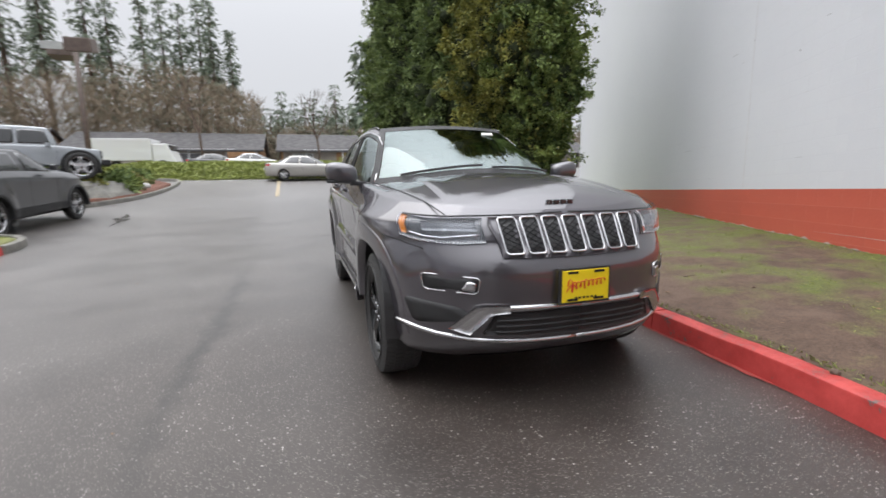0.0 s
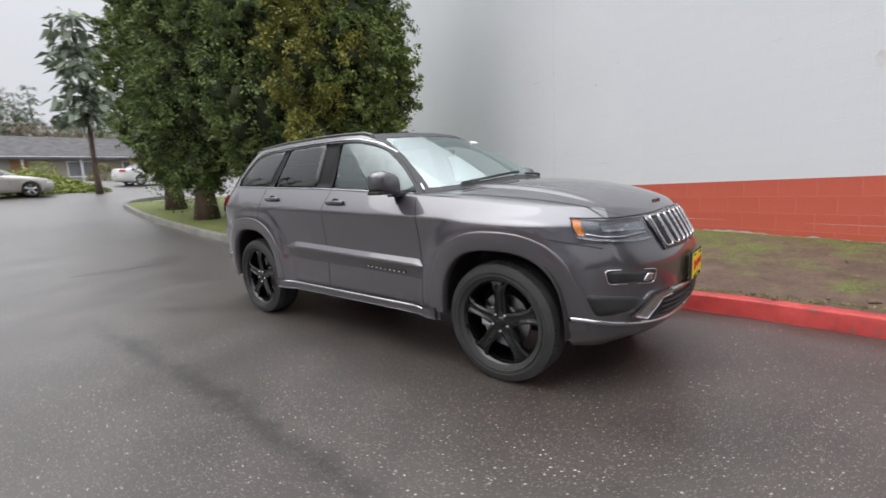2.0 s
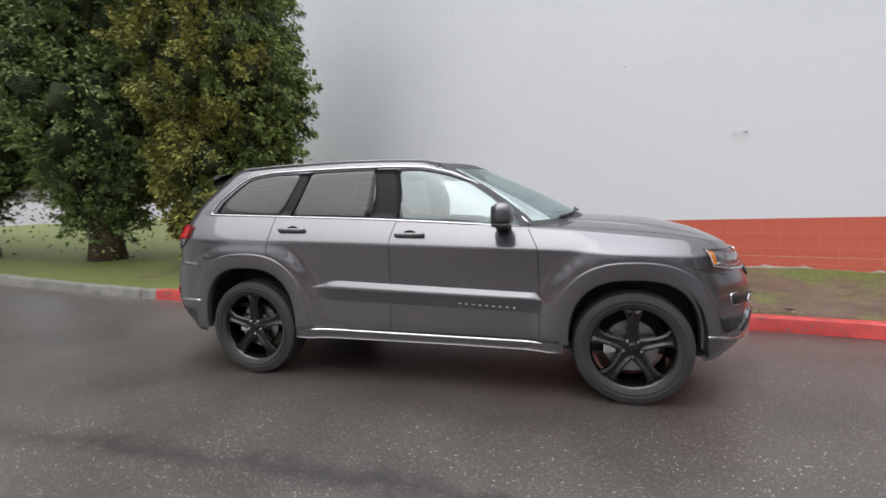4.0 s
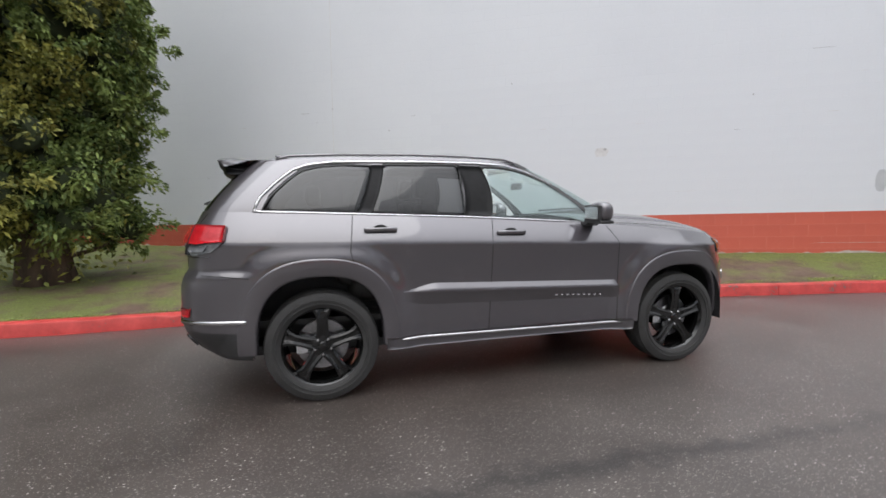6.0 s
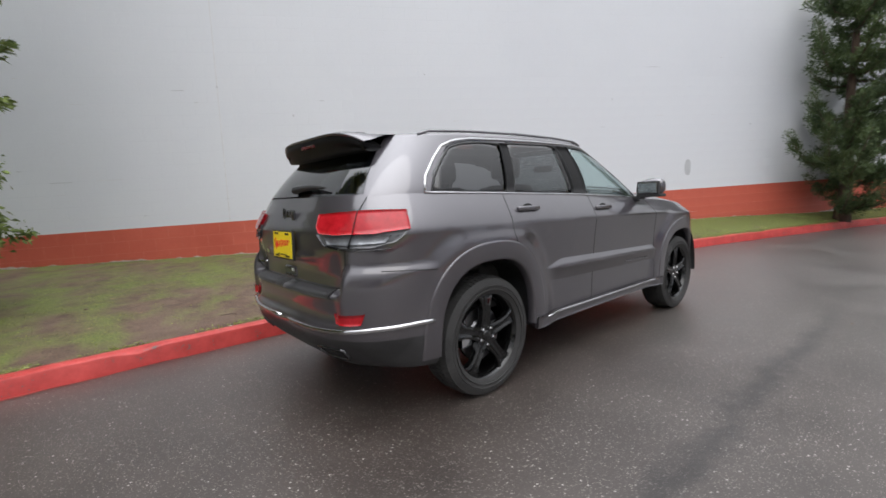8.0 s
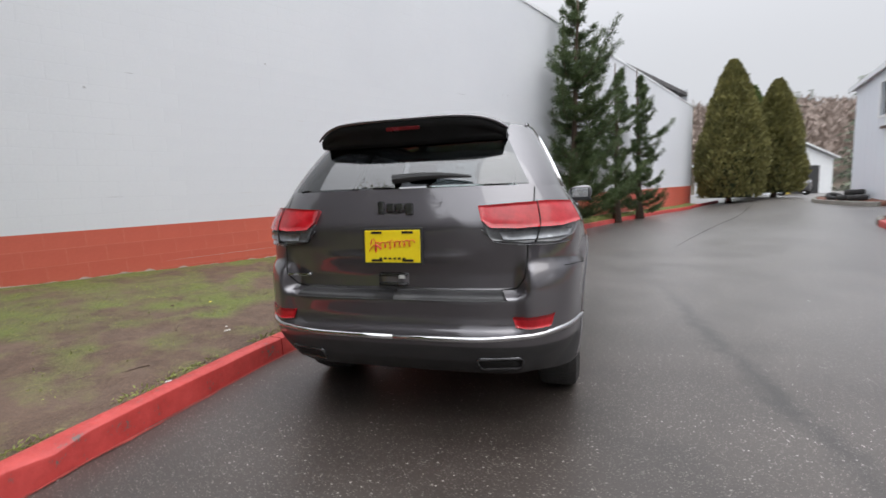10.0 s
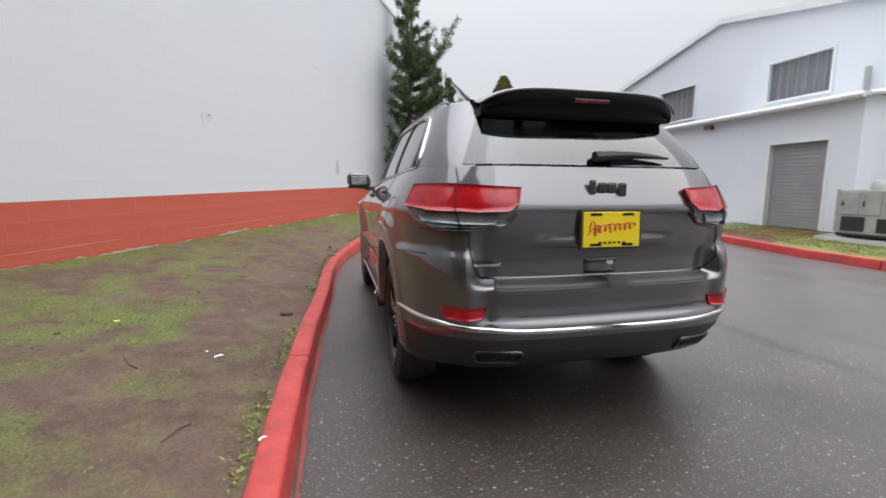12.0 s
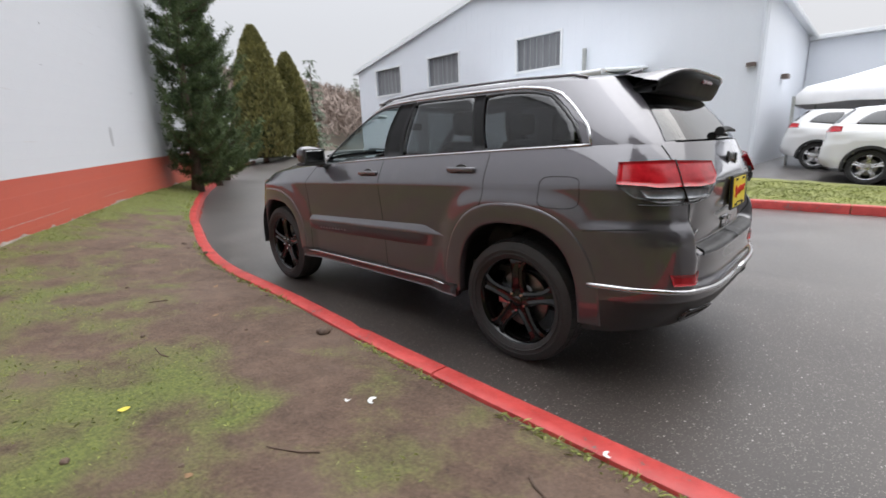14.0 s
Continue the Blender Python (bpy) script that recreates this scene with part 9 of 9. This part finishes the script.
# ---- low houses along the street ----
def low_house(x, y0, y1, z, label, wood_end):
    h = empty("low_house", pose(0, 0, 0), label, "house", "low houses along the street")
    wall = surface("house_wall_paint", (0.30, 0.27, 0.24), (0.42, 0.38, 0.33), 1, 20, (0.7, 0.9), 0.2)
    part("front_wall", box((x - 0.2, y0, z - 1.0), (x, y1, z + 2.3)), wall, h)
    for ya, yb in ((y0 - 0.2, y0 - 0.001), (y1 + 0.001, y1 + 0.2)):
        solid("gable_wall", ([(x, ya, z - 1), (x - 9, ya, z - 1), (x - 9, ya, z + 2.3), (x - 4.5, ya, z + 4.0), (x, ya, z + 2.3), (x, yb, z - 1), (x - 9, yb, z - 1), (x - 9, yb, z + 2.3), (x - 4.5, yb, z + 4.0), (x, yb, z + 2.3)],
                              [(0, 1, 2, 3, 4), (9, 8, 7, 6, 5), (0, 5, 6, 1), (1, 6, 7, 2), (2, 7, 8, 3), (3, 8, 9, 4), (4, 9, 5, 0)]), WOOD_TAN, h, "tan wood gable")
    for xs, xe, za, zb_ in ((x + 0.7, x - 4.5, z + 2.05, z + 4.1), (x - 9.7, x - 4.5, z + 2.05, z + 4.1)):
        vs = [(xs, y0 - 0.6, za), (xs, y1 + 0.6, za), (xe, y1 + 0.6, zb_), (xe, y0 - 0.6, zb_)]
        vs += [(a, b, c - 0.16) for a, b, c in vs]
        solid("roof", (vs, [(0, 1, 2, 3), (7, 6, 5, 4), (0, 4, 5, 1), (1, 5, 6, 2), (2, 6, 7, 3), (3, 7, 4, 0)]), ROOF_GREY, h, "grey shingle roof")
    n = max(2, int((y1 - y0) / 3.6))
    for i in range(n):
        yc = y0 + (y1 - y0) * (i + 0.5) / n
        if i % 3 == 1:
            part("door", box((x, yc - 0.5, z - 0.2), (x + 0.05, yc + 0.5, z + 1.9), 0.01), WOOD_TAN if wood_end else DARK_STUFF, h)
        else:
            w = part("window", box((x, yc - 1.0, z + 0.5), (x + 0.05, yc + 1.0, z + 1.8), 0.01), TRIM_WHITE, h)
            part("pane", box((x + 0.045, yc - 0.9, z + 0.6), (x + 0.06, yc + 0.9, z + 1.7)), WINDOW_DARK, w)
    part("porch_beam", box((x + 0.3, y0 + 2, z + 1.95), (x + 0.6, y1 - 2, z + 2.12), 0.01), TRIM_WHITE, h)
    for i in range(4):
        yy = y0 + 2.2 + (y1 - y0 - 4.4) * i / 3
        part("porch_post", box((x + 0.38, yy - 0.06, z - 0.6), (x + 0.5, yy + 0.06, z + 1.94)), TRIM_WHITE, h)
    if wood_end:
        part("wood_screen", box((x + 1.2, y1 - 2.6, z - 0.4), (x + 1.35, y1 - 0.2, z + 1.8)), WOOD_TAN, h, "tan plank screen")
    return h


low_house(-43.0, -44.0, -23.5, 2.55, "long low house with a grey shingle roof", True)
low_house(-44.5, -21.0, -5.0, 2.45, "long low house with white porch posts", True)
low_house(-43.5, -2.6, 12.5, 2.35, "long low house with a grey shingle roof", True)
low_house(-45.0, 15.0, 34.0, 2.3, "long low house behind the evergreens", False)
for i, (x, y, r, h) in enumerate(((-39, -27, 1.2, 1.5), (-38.5, -12.6, 0.9, 1.1), (-37.5, 3.2, 1.3, 1.5), (-36.5, 6.5, 1.0, 1.2), (-38, 10.5, 1.2, 1.4))):
    shrub(x, y, r, h, (LEAF_IVY, LEAF_GREEN, LEAF_IVY, LEAF_OLIVE, LEAF_GREEN)[i], "green garden shrub before the houses", 60 + i, 700)


def bare_tree(x, y, h, seed):
    r = random.Random(seed)
    e = empty("bare_tree", pose(x, y, ground_z(x, y)), "leafless brown street tree", "tree", "bare street trees")

    def grow_limb(p, d, ln, rad, depth, bm=None):
        own = bm is None
        if own:
            bm = bmesh.new()
        q = p + d * ln
        bm_tube(bm, [p, p + d * ln * 0.5 + Vector((r.uniform(-1, 1), r.uniform(-1, 1), 0)) * ln * 0.05, q], [rad, rad * 0.8, rad * 0.6], 5 if depth < 2 else 3, False)
        if depth < 4:
            for k in range(3):
                nd = (d + Vector((r.uniform(-0.7, 0.7), r.uniform(-0.7, 0.7), r.uniform(0.0, 0.5)))).normalized()
                grow_limb(q, nd, ln * 0.66, rad * 0.55, depth + 1, None if depth < 1 else bm)
        if own:
            part("limb" if depth else "trunk", bm, BARK, e)

    grow_limb(Vector((0, 0, -0.1)), Vector((0, 0, 1)), h * 0.36, 0.13, 0)


for i, (x, y, h) in enumerate(((-38.5, -9.0, 9), (-40, -20.5, 10), (-38.0, 0.5, 8), (-40, -30, 11))):
    bare_tree(x, y, h, i)


# ---- grass blades, litter and clods ----
def blades(name, pts, length, width, label, parent=None, leaf=None):
    d = np.stack([rng.normal(size=len(pts)) * 1.3, rng.normal(size=len(pts)) * 1.3, np.ones(len(pts))], 1)
    v, q = sprays(np.array(pts), d, length, width, 0.25)
    return tagged(quads_obj(name, v, q, leaf or LEAF_LAWN), label, "grass", kind="stuff")


gr = random.Random(17)
pts = []
tries = 0
while len(pts) < 32000 and tries < 500000:
    tries += 1
    x = gr.uniform(-9.5, 16.0) if tries % 3 else gr.uniform(-4.5, 5.0)
    ky, wy = kerb_y(x) + 0.17, wall_y(x) - 0.01
    y = ky + (wy - ky) * gr.random()
    if y > 5.2:
        continue
    c = moss_cover(x, y)
    if gr.random() < smoothstep(0.36, 0.85, c):
        pts.append((x, y, lawn_z(x, y) - 0.006))
blades("grass_blades", pts, 0.030, 0.0030, "short thin winter grass in the lawn")
pts = []
for k in range(9000):
    x = gr.uniform(-4.8, 15)
    edge = kerb_y(x) + 0.165 + abs(gr.gauss(0, 0.03)) if k % 2 else wall_y(x) - abs(gr.gauss(0, 0.05)) - 0.01
    if noise.noise((x * 1.9, edge * 0.3, 2)) > -0.15:
        pts.append((x, edge, lawn_z(x, edge) - 0.01))
blades("grass_tufts", pts, 0.050, 0.0040, "longer grass along kerb and wall foot")
pts = []
for k in range(26000):
    x = gr.uniform(-7.0, 5.3)
    lo = -6.95 - 0.075 * (x + 4) if x > -4 else -6.95
    y = gr.uniform(-9.2, lo)
    pts.append((x, y, ground_z(x, y) + 0.125 + 0.03 * noise.noise((x * 2.3, y * 2.3, 1))))
blades("grass_blades", pts, 0.06, 0.006, "short mown grass in the strip by the hall")

DRY_LEAF = surface("dry_brown_leaf", (0.16, 0.085, 0.04), (0.36, 0.22, 0.11), 20, 90, (0.6, 0.8), 0.3)
YELLOW_LEAF = surface("yellow_leaf", (0.62, 0.50, 0.05), (0.75, 0.65, 0.10), 20, 90, (0.5, 0.7), 0.2)
CLOD = surface("wet_soil_clod", (0.07, 0.045, 0.032), (0.19, 0.13, 0.095), 12, 70, (0.7, 0.9), 0.8)


def leaf(x, y, size, yaw, material, label, paper=False):
    """A curled leaf or scrap: a bent sheet with thickness at its stalk."""
    bm = bmesh.new()
    rows_l = []
    for i in range(7):
        u = i / 6
        w = size * (0.32 * math.sin(math.pi * min(1, u * 0.92 + 0.08)) + (0.12 if paper else 0.0))
        rows_l.append([bm.verts.new((size * (u - 0.5), s * w, 0.20 * size * (u - 0.5) ** 2 * 4 * 0.5 + 0.25 * abs(s) * w * w / size + 0.006)) for s in (-1, -0.4, 0.4, 1)])
    for a, b in zip(rows_l, rows_l[1:]):
        for k in range(3):
            bm.faces.new((a[k], a[k + 1], b[k + 1], b[k]))
    if paper:
        for v in bm.verts:
            u, w = v.co.x / size, v.co.y
            a = u * 3.6
            v.co = Vector(((0.36 * size + w * 0.45) * math.cos(a), (0.36 * size + w * 0.45) * math.sin(a), v.co.z + 0.10 * size * abs(math.sin(a * 2))))
    ob = from_bm("paper_scrap" if paper else "fallen_leaf", bm, material, True)
    z = lawn_z(x, y) if y > kerb_y(x) + 0.12 else ground_z(x, y) + 0.002
    ob.matrix_world = pose(x, y, z, gr.uniform(-8, 8), gr.uniform(-8, 8), yaw)
    return tagged(ob, label, "litter" if paper else "leaf", "litter on lawn and asphalt")


leaf(-1.39, 1.97, 0.055, 30, STICKER, "crumpled white scrap of paper on the soil", True)
leaf(-1.30, 2.05, 0.03, 120, STICKER, "crumpled white scrap of paper on the soil", True)
leaf(-0.68, 2.80, 0.05, 75, YELLOW_LEAF, "small yellow leaf on the soil")
leaf(-2.35, 1.58, 0.04, 40, STICKER, "small white scrap on the soil by the kerb", True)
for k in range(26):
    x = gr.uniform(-3.6, 4.2)
    y = kerb_y(x) + 0.22 + (wall_y(x) - kerb_y(x) - 0.3) * gr.random()
    if y < 4.5:
        leaf(x, y, gr.uniform(0.025, 0.06), gr.uniform(0, 360), DRY_LEAF, "dry brown leaf on the thin lawn")
for k in range(9):
    x, y = gr.uniform(-4, 5), gr.uniform(-4.5, -1.2)
    leaf(x, y, gr.uniform(0.012, 0.028), gr.uniform(0, 360), STICKER if k % 2 else DRY_LEAF, "tiny scrap on the wet asphalt", bool(k % 2))


def clod(x, y, r, seed):
    bm = bmesh.new()
    bmesh.ops.create_icosphere(bm, subdivisions=2, radius=r)
    for v in bm.verts:
        v.co *= 1 + 0.45 * noise.noise(v.co * (1.6 / r) + Vector((seed, 0, 0)))
        v.co.z *= 0.6
        v.co += Vector((x, y, lawn_z(x, y) + r * 0.25))
    tagged(from_bm("soil_clod", bm, CLOD, True), "small brown lump of wet soil on the lawn", "soil", "clods on the lawn")


clod(-0.47, 1.67, 0.045, 1)
clod(3.35, 1.35, 0.035, 2)
clod(2.75, 1.30, 0.025, 3)
for k in range(12):
    x = gr.uniform(-3.5, 4.0)
    y = kerb_y(x) + 0.2 + gr.random() * min(1.6, wall_y(x) - kerb_y(x) - 0.4)
    clod(x, y, gr.uniform(0.008, 0.018), 5 + k)
for k, (x, y, yaw, ln) in enumerate(((-1.55, 2.35, 40, 0.22), (-2.2, 1.9, 150, 0.16), (0.9, 2.2, 80, 0.14), (-0.2, 2.5, 10, 0.18))):
    c, s = math.cos(radians(yaw)), math.sin(radians(yaw))
    tw = [(x + c * ln * u, y + s * ln * u + 0.012 * math.sin(u * 5), lawn_z(x + c * ln * u, y + s * ln * u) + 0.006) for u in (0, 0.3, 0.6, 1.0)]
    tagged(from_bm("twig", tube(tw, [0.005, 0.004, 0.0035, 0.002], 6), BARK, True), "thin brown twig on the soil", "twig", "twigs on the lawn")


# ---- blocks of the long wall ----
COURSE, LEN, JOINT = 0.2032, 0.4064, 0.005
BLOCK_V = [(-0.5, 0, -0.5), (0.5, 0, -0.5), (0.5, 0, 0.5), (-0.5, 0, 0.5)]


def block_verts(w, h):
    """One block face with its worn arris, in metres: along, out, up."""
    a, b = w / 2, h / 2
    c = 0.004
    return [(-a, -0.03, -b), (a, -0.03, -b), (a, -0.03, b), (-a, -0.03, b), (-a, -0.0006, -b), (a, -0.0006, -b), (a, -0.0006, b), (-a, -0.0006, b), (-a + c, 0, -b + c), (a - c, 0, -b + c), (a - c, 0, b - c), (-a + c, 0, b - c)]


BLOCK_F = [(8, 9, 10, 11), (4, 5, 9, 8), (5, 6, 10, 9), (6, 7, 11, 10), (7, 4, 8, 11), (0, 1, 5, 4), (1, 2, 6, 5), (2, 3, 7, 6), (3, 0, 4, 7)]
block_me = {}
for key, mat in (("white", WHITE_WALL), ("red", RED_WALL)):
    me = bpy.data.meshes.new("block")
    me.from_pydata(block_verts(LEN - JOINT, COURSE - JOINT), [], BLOCK_F)
    me.materials.append(mat)
    me.update()
    block_me[key] = me
along = Vector((WALL_D.x, WALL_D.y, TILT)).normalized()
block_rot = Matrix((along, WALL_N, along.cross(WALL_N))).transposed().to_4x4()
if block_rot.col[2].z < 0:
    block_rot.col[2] = -block_rot.col[2]
br = random.Random(8)
bulk = {"white": ([], []), "red": ([], [])}
counts = {"white": 0, "red": 0}
for key, first, step, rows_k in (("red", RED_Z - COURSE / 2, -COURSE, 8), ("white", RED_Z + COURSE / 2, COURSE, 44)):
    for r in range(rows_k):
        z = first + step * r
        s = S0 + LEN / 2 + (LEN / 2 if r % 2 else 0.0) + 0.02
        while s < S1 - LEN / 2:
            out = br.uniform(-0.0002, 0.0002)
            if z + COURSE / 2 > min(wall_top(s - LEN / 2), wall_top(s + LEN / 2)):
                s += LEN
                continue
            near = (-5.0 < s < 11.5 and r < 6) if key == "red" else (-3.0 < s < 6.6 and r < 12)
            if near and counts[key] < 290:
                ob = new("block", block_me[key])
                m = block_rot.copy()
                m.translation = Vector(wall_pt(s, z, out))
                ob.parent = wall_red if key == "red" else wall_white
                ob.matrix_world = m
                counts[key] += 1
            else:
                bv_, bf_ = bulk[key]
                b0 = len(bv_)
                for u, o, h in block_verts(LEN - JOINT, COURSE - JOINT):
                    bv_.append(wall_pt(s + u, z + h, out + o))
                bf_ += [tuple(b0 + i for i in f) for f in BLOCK_F]
            s += LEN
for key, parent in (("white", wall_white), ("red", wall_red)):
    ob = pobj("blocks", bulk[key][0], bulk[key][1], WHITE_WALL if key == "white" else RED_WALL, parent)
    ob["kind"] = "stuff"
